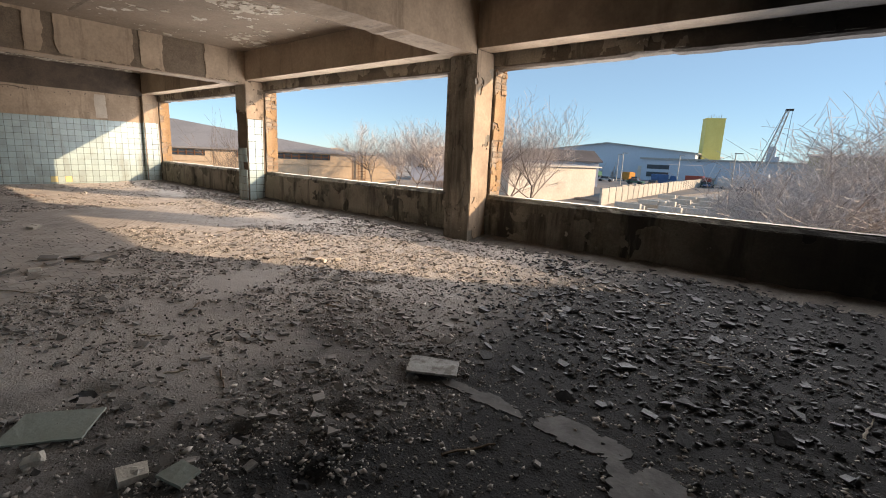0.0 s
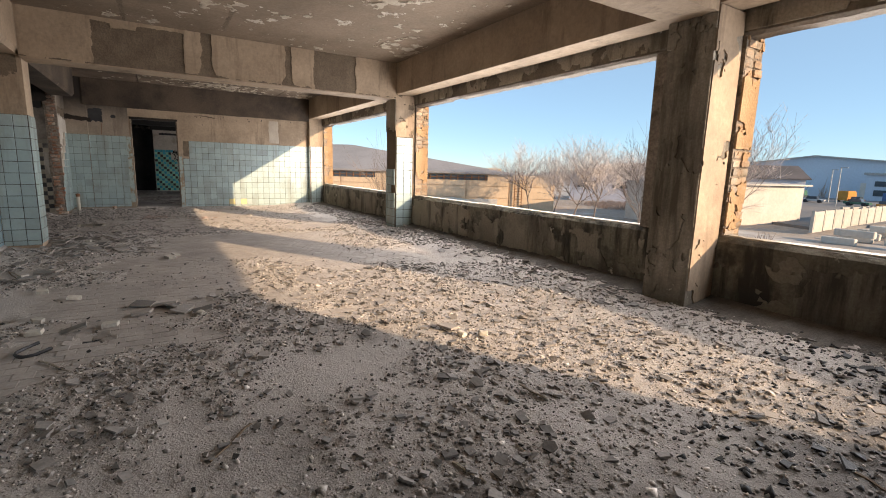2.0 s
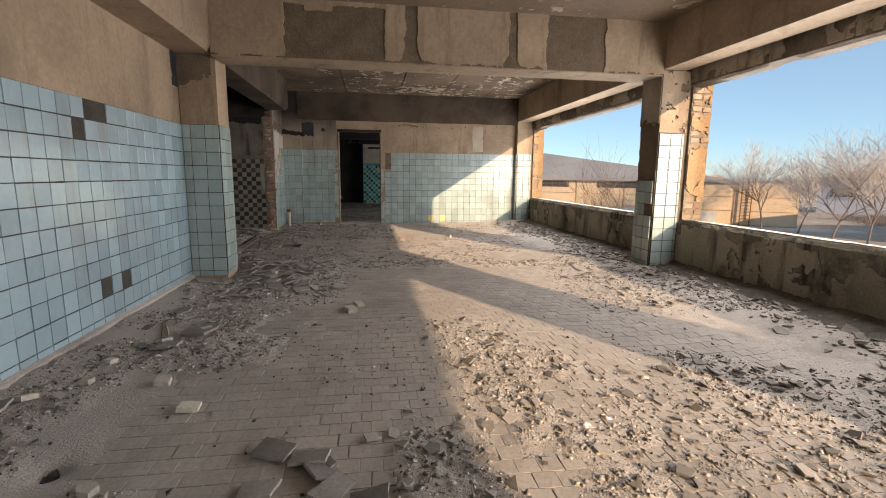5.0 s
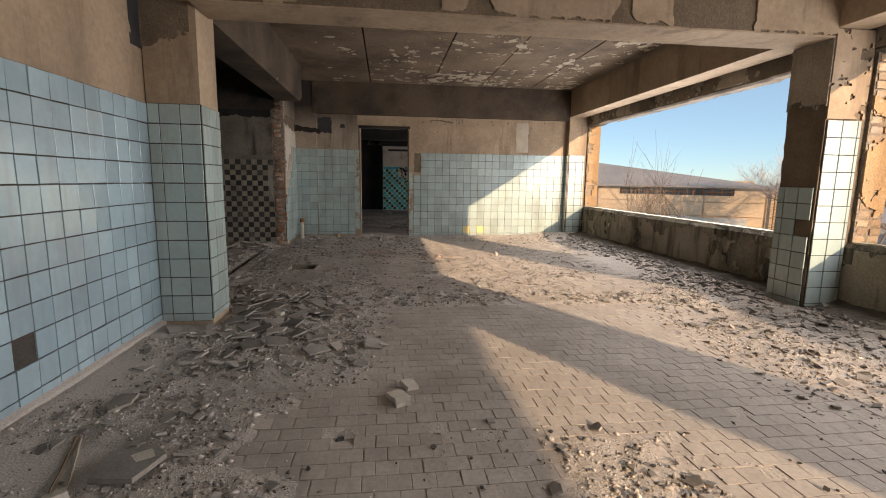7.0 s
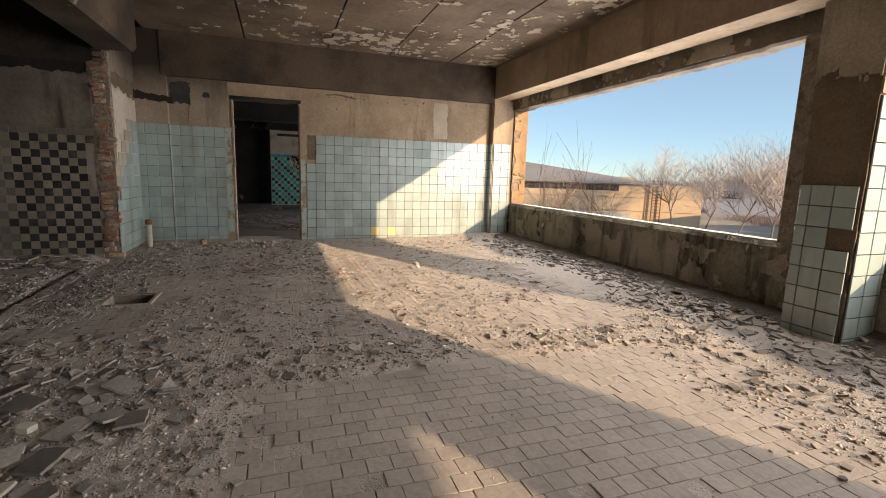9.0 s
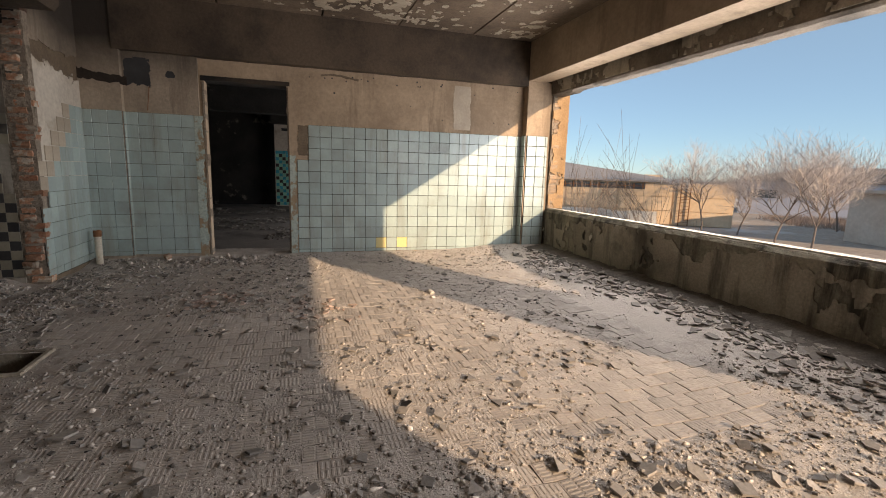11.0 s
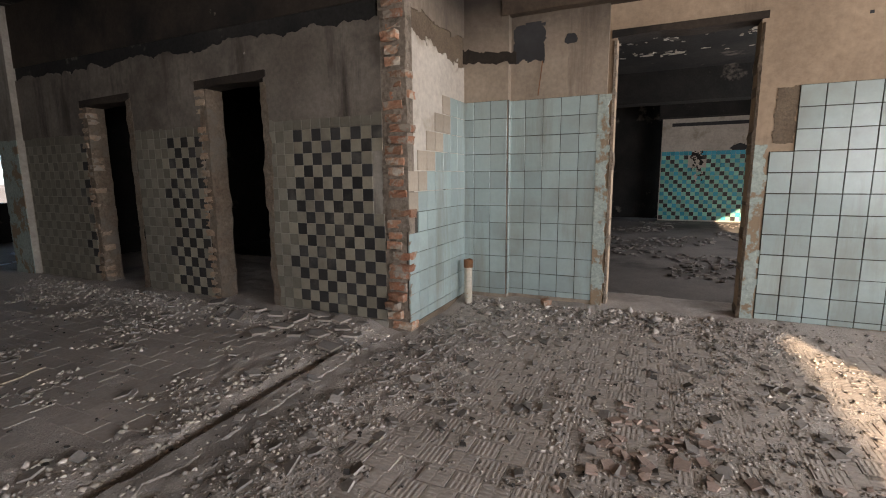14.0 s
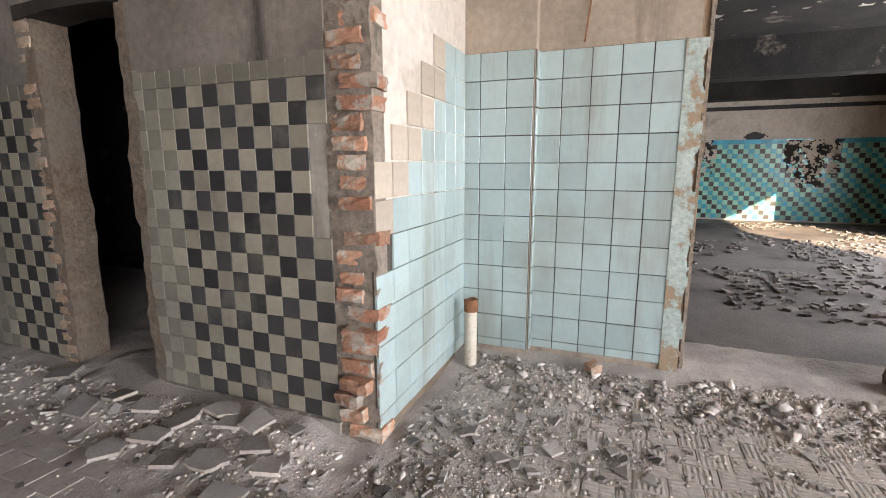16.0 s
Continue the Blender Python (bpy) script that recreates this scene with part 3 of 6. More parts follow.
for k, x in enumerate(COLX):
    bm = bmesh.new()
    xs = [-0.25 + 0.107 * i for i in range(51)]
    rings = []
    for y in xs:
        w = 0.006 * nz(y, x, 2.1) + (0.02 * max(0, nz(y, x, 6.0)) if k == 1 else 0)
        rings.append([bm.verts.new(p) for p in ((x - 0.42, y, CEIL_Z + 0.01), (x - 0.42, y, 2.53 + w), (x, y, 2.53 + w), (x + w * 0.5, y, CEIL_Z + 0.01))])
    for a, b in zip(rings, rings[1:]):
        for i in range(4):
            bm.faces.new((a[i], a[(i + 1) % 4], b[(i + 1) % 4], b[i]))
    bmesh.ops.recalc_face_normals(bm, faces=bm.faces)
    beam = struct(f"beam_{k + 1}", bm, (PLASTER, PLASTER, PATCH, BROWNP, BURNT)[k], "concrete cross beam with plaster fallen off in patches" if k == 2 else "plastered concrete cross beam", "beam")
    if k == 2:
        bare = ((0.53, 1.63, 2.45, 3.10), (1.86, 2.0, 2.45, 3.2), (3.1, 3.19, 2.45, 3.2), (3.55, 4.3, 2.52, 3.17))

        def keep(a, b):
            y, z = a - 0.25, 2.53 + b
            w = 0.02 * nz(y, z, 6.0, 2)
            f = 1.0
            for y0, y1, z0, z1 in bare:
                f = min(f, max(y0 - y, y - y1, z0 - z, z - z1 - (0.06 if 0.75 < y < 1.05 and z0 < 2.5 else 0) * -1))
            f = min(f, max(abs(y - 1.925) - 0.06 - 0.08 * smooth(2.75, 2.5, z), 0 - 1), max(abs(y - 3.12) - 0.035 - 0.08 * smooth(2.7, 2.5, z), -1))
            f = min(f, 0.62 - b + 0.05 * nz(y, 1, 4, 9) + 0.03)
            f = min(f, b - 0.012 + 0.03 * nz(y, 3, 5, 4))
            return f + w
        sheet("plaster_layer", (x, -0.25, 2.53), (0, 1, 0), (0, 0, 1), (1, 0, 0), 5.35, 0.62, 0.02, keep, 0.014, PLASTER, beam, "cream plaster skin, broken away in patches")
        sheet("soffit_plaster", (x - 0.42, -0.25, 2.53), (0, 1, 0), (1, 0, 0), (0, 0, -1), 5.35, 0.42, 0.03, lambda a, b: 0.30 + 0.2 * nz(a, b, 3, 7), 0.012, PLASTER, beam)


def lip(x, seed):
    return 0.006 * nz(x, 0, 3.0, seed) + 0.006 * nz(x, 1, 14.0, seed) + (0.02 if noise.noise(Vector((x * 0.9, seed, 0))) > 0.32 else 0)


xs = [9.3 - 0.07 * i for i in range(505)]
bm = bmesh.new()
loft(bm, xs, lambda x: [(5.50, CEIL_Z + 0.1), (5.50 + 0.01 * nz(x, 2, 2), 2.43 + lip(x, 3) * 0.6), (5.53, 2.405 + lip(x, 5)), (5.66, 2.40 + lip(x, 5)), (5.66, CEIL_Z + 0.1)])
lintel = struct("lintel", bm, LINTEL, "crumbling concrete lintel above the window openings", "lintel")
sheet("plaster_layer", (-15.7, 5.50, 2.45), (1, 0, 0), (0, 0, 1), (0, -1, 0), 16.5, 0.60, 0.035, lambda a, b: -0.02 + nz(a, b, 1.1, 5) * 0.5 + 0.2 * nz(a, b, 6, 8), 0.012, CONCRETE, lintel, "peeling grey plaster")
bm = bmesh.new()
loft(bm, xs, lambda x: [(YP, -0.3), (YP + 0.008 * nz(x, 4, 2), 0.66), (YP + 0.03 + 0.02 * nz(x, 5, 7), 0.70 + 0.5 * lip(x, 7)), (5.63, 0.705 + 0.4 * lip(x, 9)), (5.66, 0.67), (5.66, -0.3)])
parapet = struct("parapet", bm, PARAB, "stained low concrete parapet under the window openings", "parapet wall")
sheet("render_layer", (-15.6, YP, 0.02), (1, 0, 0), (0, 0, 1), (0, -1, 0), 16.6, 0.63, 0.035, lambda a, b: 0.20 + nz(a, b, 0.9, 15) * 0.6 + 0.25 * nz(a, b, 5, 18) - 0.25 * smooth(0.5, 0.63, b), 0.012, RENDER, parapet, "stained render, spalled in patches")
bm = bmesh.new()
loft(bm, [2.5 - 0.05 * i for i in range(372)], lambda x: [(5.535, 0.69), (5.53 + 0.012 * nz(x, 3, 9), 0.716 + 0.3 * lip(x, 7)), (5.60 + 0.012 * nz(x, 6, 9), 0.722 + 0.4 * lip(x, 9)), (5.61, 0.69)])
part("mortar_crest", bm, CREST, parapet, "pale crumbled mortar crest")
bm = bmesh.new()
loft(bm, [9.3, -26.0], lambda x: [(YC, CEIL_Z + 0.02), (YC, 2.60), (5.42, 2.60), (5.42, CEIL_Z + 0.02)])
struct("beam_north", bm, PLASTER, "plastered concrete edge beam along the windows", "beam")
bm = bmesh.new()
beam_profile = [(-0.67, CEIL_Z + 0.02), (-0.67, 2.56), (-0.29, 2.56), (-0.25, 2.62), (-0.25, CEIL_Z + 0.02)]
loft(bm, [9.3, -9.9], lambda x: beam_profile)
bm2 = bmesh.new()
loft(bm2, [-10.3, -14.5], lambda x: beam_profile)
struct("beam_south_opening", bm2, BROWNP, "dark brown plastered beam over the opening", "beam")
struct("beam_south", bm, PLASTER, "plastered concrete beam along the tiled wall", "beam")

# ---- columns ----
for k, x in enumerate(COLX):
    bm = bmesh.new()
    box(bm, x - 0.42, x, YC, YP + 0.03, -0.3, 2.6)
    long = [e for e in bm.edges if abs(e.verts[0].co.z - e.verts[1].co.z) > 1]
    bmesh.ops.subdivide_edges(bm, edges=long, cuts=34)
    for v in bm.verts:
        out = Vector((1 if v.co.x > x - 0.2 else -1, -1 if v.co.y < YC + 0.1 else 0, 0))
        v.co -= out * (0.012 * abs(nz(v.co.z, x + v.co.x, 3.0)) + 0.02 * max(0, nz(v.co.z, v.co.y, 7.0) - 0.25))
    struct("column" if k == 0 else f"column_{k}", bm, PATCH if k == 2 else (PLASTER, CONCRETE, PATCH, PLASTER, BURNT)[k], "square concrete column with cracked plaster and some tiles" if k in (2, 3) else "square concrete column with cracked stained plaster", "column")
COL = {k: bpy.data.objects[f"column_{k}"] for k in (1, 2, 3)}
sheet("plaster_layer", (COLX[1], YC, 0.04), (0, 1, 0), (0, 0, 1), (1, 0, 0), 0.38, 2.55, 0.025, lambda a, b: 0.3 - 0.9 * max(0, nz(a, b, 2.5, 31) - 0.05) - 0.3 * smooth(0.35, 0.0, b), 0.012, PLASTER, COL[1], "cracked cream plaster")
sheet("plaster_layer", (COLX[1] - 0.42, YC, 0.04), (1, 0, 0), (0, 0, 1), (0, -1, 0), 0.42, 2.55, 0.025, lambda a, b: 0.2 - 0.9 * max(0, nz(a, b, 2.5, 37) + 0.05), 0.010, CONCRETE, COL[1], "stained grey plaster")
sheet("plaster_layer", (COLX[2], YC, 1.83), (0, 1, 0), (0, 0, 1), (1, 0, 0), 0.38, 0.76, 0.025, lambda a, b: 0.1 - 0.3 * max(0, nz(a, b, 4, 41)), 0.012, PLASTER, COL[2], "cream plaster")
sheet("plaster_layer", (COLX[2] - 0.42, YC, 1.9), (1, 0, 0), (0, 0, 1), (0, -1, 0), 0.42, 0.7, 0.02, lambda a, b: b - 0.08 + 0.12 * nz(a, b, 4, 43), 0.012, CONCRETE, COL[2], "grey plaster, broken off below")

# ---- west wall with its doorway ----
bm = bmesh.new()
holed(bm, "y", 0.62, YO - 0.3, XF - 0.18, XF, -0.3, CEIL_Z, [(0.68, 1.66, -0.3, 2.29)])
wall_west = struct("wall_west", bm, PLASTER, "cream plastered wall above light blue tiles", "wall")
bm = bmesh.new()
box(bm, XF - 0.35, -15.80, -0.19, 0.62, -0.3, CEIL_Z)
box(bm, XF - 0.35, -15.72, -0.62, -0.19, -0.3, CEIL_Z)
wall_pier = struct("wall_west_pier", bm, STAINP, "cream plastered wall with shallow pilaster above blue tiles", "wall")

# holes are flat black sheets: the dark inside them is only coloured on
sheet("hole_patch", (-15.80, -0.17, 2.13), (0, 1, 0), (0, 0, 1), (1, 0, 0), 0.30, 0.34, 0.015, lambda a, b: 0.13 - max(abs(a - 0.14), abs(b - 0.18) * 0.85) + 0.03 * nz(a, b, 9, 3), 0.004, DARK, wall_pier, "flat black sheet for the dark inside a broken vent hole")
sheet("hole_patch", (-15.80, 0.22, 2.2), (0, 1, 0), (0, 0, 1), (1, 0, 0), 0.2, 0.2, 0.012, lambda a, b: 0.045 - math.hypot(a - 0.1, b - 0.1) + 0.02 * nz(a, b, 9, 3), 0.004, DARK, wall_pier)
sheet("bare_patch", (XF, 1.78, 1.38), (0, 1, 0), (0, 0, 1), (1, 0, 0), 0.15, 0.42, 0.012, lambda a, b: min(a - 0.01, 0.14 - a, b - 0.015, 0.41 - b) + 0.012 * nz(a, b, 12, 1), 0.004, PATCH, wall_west, "brown bare patch beside the tiles")
for y0, y1, seed in ((0.555, 0.66, 3), (1.68, 1.775, 6)):
    sheet("door_margin", (-15.80 if y0 < 1 else XF, y0, 0.03), (0, 1, 0), (0, 0, 1), (1, 0, 0), y1 - y0, 1.80 if y0 < 1 else 1.36, 0.015, lambda a, b: min(a + 0.02, y1 - y0 - 0.012 - a) + 0.02 * nz(a, b, 8, seed), 0.018, JAMB, wall_pier if y0 < 1 else wall_west, "flaking teal and white painted door margin")
bm = bmesh.new()
hr = random.Random(9)
for i in range(26):
    y, z = 1.9 + 3.1 * hr.random(), 2.42 + hr.gauss(0, 0.05) if i % 3 else hr.uniform(1.95, 2.45)
    s = hr.uniform(0.005, 0.012)
    box(bm, XF - 0.01, XF + 0.003, y - s, y + s, z - s, z + s * 0.8)
part("nail_hole", bm, DARK, wall_west, "small dark nail and bolt holes")
sheet("patched_plaster", (XF, 3.95, 1.85), (0, 1, 0), (0, 0, 1), (1, 0, 0), 0.32, 0.62, 0.02, lambda a, b: 0.13 - abs(a - 0.16) + 0.02 * nz(a, b, 5, 2), 0.003, PAD, wall_west, "lighter patched strip of plaster")
sheet("crack", (XF, 2.1, 2.40), (0, 1, 0), (0, 0, 1), (1, 0, 0), 0.5, 0.1, 0.012, lambda a, b: 0.012 - abs(b - 0.05 - 0.02 * math.sin(a * 9)) + 0.01 * nz(a, b, 9, 5), 0.003, PATCH, wall_west, "dark crack in the plaster")
# ragged brick reveal of the doorway
for y, s in ((0.68, 1), (1.66, -1)):
    bm = bmesh.new()
    rings = []
    for i in range(47):
        z = -0.05 + i * 0.05
        d = s * (-0.004 + 0.015 * max(0, nz(z, y, 7)) + 0.006 * nz(z, y, 20))
        rings.append([bm.verts.new(p) for p in ((XF - 0.19, y - s * 0.02, z), (XF - 0.19, y + d, z), (XF + 0.012, y + d, z), (XF + 0.02, y - s * 0.02, z))])
    for a, b in zip(rings, rings[1:]):
        for i in range(4):
            bm.faces.new((a[i], a[(i + 1) % 4], b[(i + 1) % 4], b[i]))
    bmesh.ops.recalc_face_normals(bm, faces=bm.faces)
    part("door_reveal", bm, REVEAL, wall_west, "ragged bare door reveal")
bm = bmesh.new()
loft(bm, [XF - 0.19, XF + 0.015], lambda x: [(0.64, 2.27), (1.0, 2.285), (1.2, 2.27), (1.70, 2.28), (1.70, 2.33), (0.64, 2.33)])
part("door_head", bm, SOOTP, wall_west, "dark broken lintel board")

# ---- south tiled wall and its pilaster ----
bm = bmesh.new()
box(bm, -10.28, 9.3, -0.95, -0.67, -0.3, CEIL_Z)
wall_south = struct("wall_south", bm, PLASTER, "cream plaster wall above light blue tiles", "wall")
bm = bmesh.new()
box(bm, -10.29, -9.90, -0.66, -0.26, -0.3, 2.6)
pilaster = struct("pilaster", bm, PLASTER, "tiled pilaster with cream plaster top", "pilaster")
sheet("hole_patch", (-9.90, -0.67, 2.16), (0, 1, 0), (0, 0, 1), (1, 0, 0), 0.36, 0.42, 0.02, lambda a, b: b - 0.06 - 0.12 * a / 0.36 + 0.06 * nz(a, b, 6, 3), 0.004, PATCH, pilaster, "dark bare concrete under the beam")
# flat black sheet in place of the shaded gap beside the pilaster head
sheet("hole_patch", (-10.05, -0.67, 2.2), (1, 0, 0), (0, 0, 1), (0, 1, 0), 0.3, 0.38, 0.02, lambda a, b: 0.07 + b * 0.3 - abs(a - 0.18) + 0.05 * nz(a, b, 6, 9), 0.004, DARK, wall_south)
bm = bmesh.new()
loft(bm, [-10.0, 3.0], lambda x: [(-0.67, -0.05), (-0.63, -0.05), (-0.632, 0.045), (-0.66, 0.065), (-0.67, 0.065)])
struct("baseboard", bm, DUST, "dusty mortar skirting along the tiled wall", "skirting")

# ---- stub wall, checker wall, left region ----
bm = bmesh.new()
box(bm, -15.9, -14.66, -0.84, -0.615, -0.3, CEIL_Z)
wall_stub = struct("wall_stub", bm, PATCH, "short tiled wall with its plaster and tiles broken off", "wall")
bm = bmesh.new()
holed(bm, "y", -5.6, -0.84, -14.79, -14.63, -0.3, CEIL_Z, [(-4.35, -3.67, -0.3, 1.95), (-2.60, -1.93, -0.3, 1.99)])
wall_checker = struct("wall_checker", bm, BURNT, "wall of black and cream checker tiles with two doorways", "wall")
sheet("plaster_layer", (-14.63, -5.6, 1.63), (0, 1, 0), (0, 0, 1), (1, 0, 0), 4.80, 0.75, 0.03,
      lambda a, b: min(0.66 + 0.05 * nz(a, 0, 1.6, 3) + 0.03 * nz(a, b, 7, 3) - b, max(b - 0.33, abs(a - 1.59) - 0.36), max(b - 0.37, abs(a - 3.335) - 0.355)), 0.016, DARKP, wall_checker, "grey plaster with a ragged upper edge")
sheet("plaster_layer", (-14.63, -5.6, 2.42), (0, 1, 0), (0, 0, 1), (1, 0, 0), 4.95, 0.72, 0.04, lambda a, b: b + 0.04 * nz(a, b, 5, 8) + 0.07 - 0.1 * max(0, nz(a, 0, 1.2, 4)), 0.012, SOOTP, wall_checker)
sheet("plaster_layer", (-14.66, -0.615, 1.0), (-1, 0, 0), (0, 0, 1), (0, 1, 0), 1.1, 1.22, 0.02,
      lambda a, b: min(0.2, 1.19 - 0.05 * a + 0.04 * nz(a, b, 6, 3) - b, 0.1 + b - 0.15) + 0.05 * nz(a, b, 9, 4), 0.012, WPLAST, wall_stub, "white-grey plaster with tile imprints")
sheet("plaster_layer", (-14.66, -0.615, 2.32), (-1, 0, 0), (0, 0, 1), (0, 1, 0), 1.1, 0.8, 0.025, lambda a, b: b - 0.05 + 0.05 * nz(a, b, 6, 13), 0.012, STAINP, wall_stub)
sheet("crack_patch", (-15.72, -0.62, 2.1), (0, 1, 0), (0, 0, 1), (1, 0, 0), 0.5, 0.3, 0.02, lambda a, b: 0.045 - abs(b - 0.13 + 0.1 * a) + 0.03 * nz(a, b, 8, 23), 0.003, SOOTP, wall_pier)
for y in (-4.35, -3.67, -2.60, -1.93):
    s = 1 if y in (-4.35, -2.60) else -1
    bm = bmesh.new()
    rings = []
    for i in range(41):
        z = -0.05 + i * 0.05
        d = s * (0.015 + 0.035 * max(0, nz(z, y, 6)) + 0.012 * nz(z, y, 20))
        e = s * (-0.055 + 0.03 * nz(z, y, 5))
        rings.append([bm.verts.new(p) for p in ((-14.79, y - s * 0.01, z), (-14.79, y + d, z), (-14.615, y + d, z), (-14.612, y + e, z))])
    for a, b in zip(rings, rings[1:]):
        for i in range(4):
            bm.faces.new((a[i], a[(i + 1) % 4], b[(i + 1) % 4], b[i]))
    bmesh.ops.recalc_face_normals(bm, faces=bm.faces)
    part("door_reveal", bm, REVEAL, wall_checker, "broken brick and mortar door reveal")
for y0, y1, z in ((-4.42, -3.62, 1.93), (-2.70, -1.88, 1.97)):
    bm = bmesh.new()
    loft(bm, [-14.80, -14.60], lambda x: [(y0, z - 0.02), (y0 + 0.3, z), (y1 - 0.1, z - 0.01), (y1, z + 0.02), (y1, z + 0.07), (y0, z + 0.05)])
    part("door_head", bm, SOOTP, wall_checker, "charred timber door head")
# brick pier and teal end of the checker wall, dark rooms behind it
bm = bmesh.new()
box(bm, -14.92, -14.55, -6.0, -5.6, -0.3, CEIL_Z)
pier = struct("wall_pier", bm, GREYP, "wall end with teal painted dado", "wall")
sheet("dado_paint", (-14.55, -6.0, 0.03), (0, 1, 0), (0, 0, 1), (1, 0, 0), 0.4, 1.6, 0.03, lambda a, b: min(a - 0.01 + 0.02 * nz(b, 1, 5, 2), 0.4 - a), 0.006, JAMB, pier, "teal dado paint")
# back room walls in the same near-black colour as the ceiling
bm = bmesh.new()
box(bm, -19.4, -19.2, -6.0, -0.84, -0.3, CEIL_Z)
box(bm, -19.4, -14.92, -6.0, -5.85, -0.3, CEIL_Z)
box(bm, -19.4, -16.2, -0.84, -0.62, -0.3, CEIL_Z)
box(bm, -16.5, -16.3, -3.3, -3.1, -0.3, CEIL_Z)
struct("wall_back_room", bm, BURNT, "near-black wall of the dark back room", "wall")
bm = bmesh.new()
holed(bm, "x", -26, 9.3, -10.6, -10.3, -0.3, CEIL_Z, [(-19.5, -17.8, 0.75, 2.2), (-16.9, -15.0, 0.75, 2.2)])
struct("wall_south_outer", bm, BURNT, "sooty outer wall with bare window openings", "wall")
bm = bmesh.new()
box(bm, 9.3, 9.6, -12, 5.8, -0.3, CEIL_Z)
struct("wall_east", bm, PLASTER, "sooty plastered end wall", "wall")
bm = bmesh.new()
box(bm, -20.5, -20.3, -10.3, -6.0, -0.3, CEIL_Z)
struct("wall_end", bm, BURNT, "sooty end wall", "wall")

# ---- room past the doorway ----
bm = bmesh.new()
box(bm, -25.35, -25.02, 1.08, 5.8, -0.3, CEIL_Z)
wall_far = struct("wall_far", bm, WPLAST, "grey plaster wall above turquoise checker tiles", "wall")
# recess walls in near-black
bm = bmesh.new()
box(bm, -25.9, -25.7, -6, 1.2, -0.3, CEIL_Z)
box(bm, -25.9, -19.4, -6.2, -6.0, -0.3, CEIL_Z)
struct("wall_far_recess", bm, BURNT, "near-black wall in the recess", "wall")
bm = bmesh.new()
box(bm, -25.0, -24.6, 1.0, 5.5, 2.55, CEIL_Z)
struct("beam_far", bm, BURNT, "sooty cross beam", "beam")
bm = bmesh.new()
box(bm, -25.02, -24.98, 1.3, 5.5, 2.36, 2.44)
struct("trim", bm, DARK, "dark cable trunking on the wall", "trim")
for y0, z0, w, h, s in ((3.36, 0.72, 1.0, 1.0, 5), (1.75, 0.95, 0.3, 0.8, 9)):
    sheet("burnt_patch", (-25.0, y0, z0), (0, 1, 0), (0, 0, 1), (1, 0, 0), w, h, 0.03, lambda a, b: min(0.10 + 0.45 * b, 0.5) - 0.9 * abs(a - w / 2) / w + 0.5 * nz(a, b, 4.5, s) - 0.05, 0.012, BURNT, wall_far, "charred patch where tiles have fallen")
    sheet("plaster_remains", (-24.988, y0, z0), (0, 1, 0), (0, 0, 1), (1, 0, 0), w, h, 0.03, lambda a, b: min(0.03 + 0.45 * b, 0.4) - 0.9 * abs(a - w / 2) / w + 0.8 * nz(a, b, 9, s + 3) - 0.22, 0.006, PALE, wall_far, "pale plaster showing in the charred patch")
# hole without depth, its inner dark given by a black sheet
sheet("wall_hole", (-25.02, 2.5, 1.66), (0, 1, 0), (0, 0, 1), (1, 0, 0), 0.6, 0.3, 0.03, lambda a, b: 0.09 - math.hypot((a - 0.3) * 0.45, b - 0.15) + 0.03 * nz(a, b, 8, 3), 0.006, DARK, wall_far, "flat black sheet for the dark inside a hole in the wall")

# ---- wall tiles ----


def tile_mesh(name, w, h, t, c, material):
    bm = bmesh.new()
    z = [bm.verts.new(p) for p in ((0, 0, 0), (w, 0, 0), (w, h, 0), (0, h, 0), (0, 0, t - c), (w, 0, t - c), (w, h, t - c), (0, h, t - c), (c, c, t), (w - c, c, t), (w - c, h - c, t), (c, h - c, t))]
    for a, b in ((0, 4), (4, 8)):
        for i in range(4):
            bm.faces.new((z[a + i], z[a + (i + 1) % 4], z[b + (i + 1) % 4], z[b + i]))
    bm.faces.new(z[8:])
    return mesh_of(name, bm, material)


P = 0.154
MESH = {}
trng = random.Random(7)


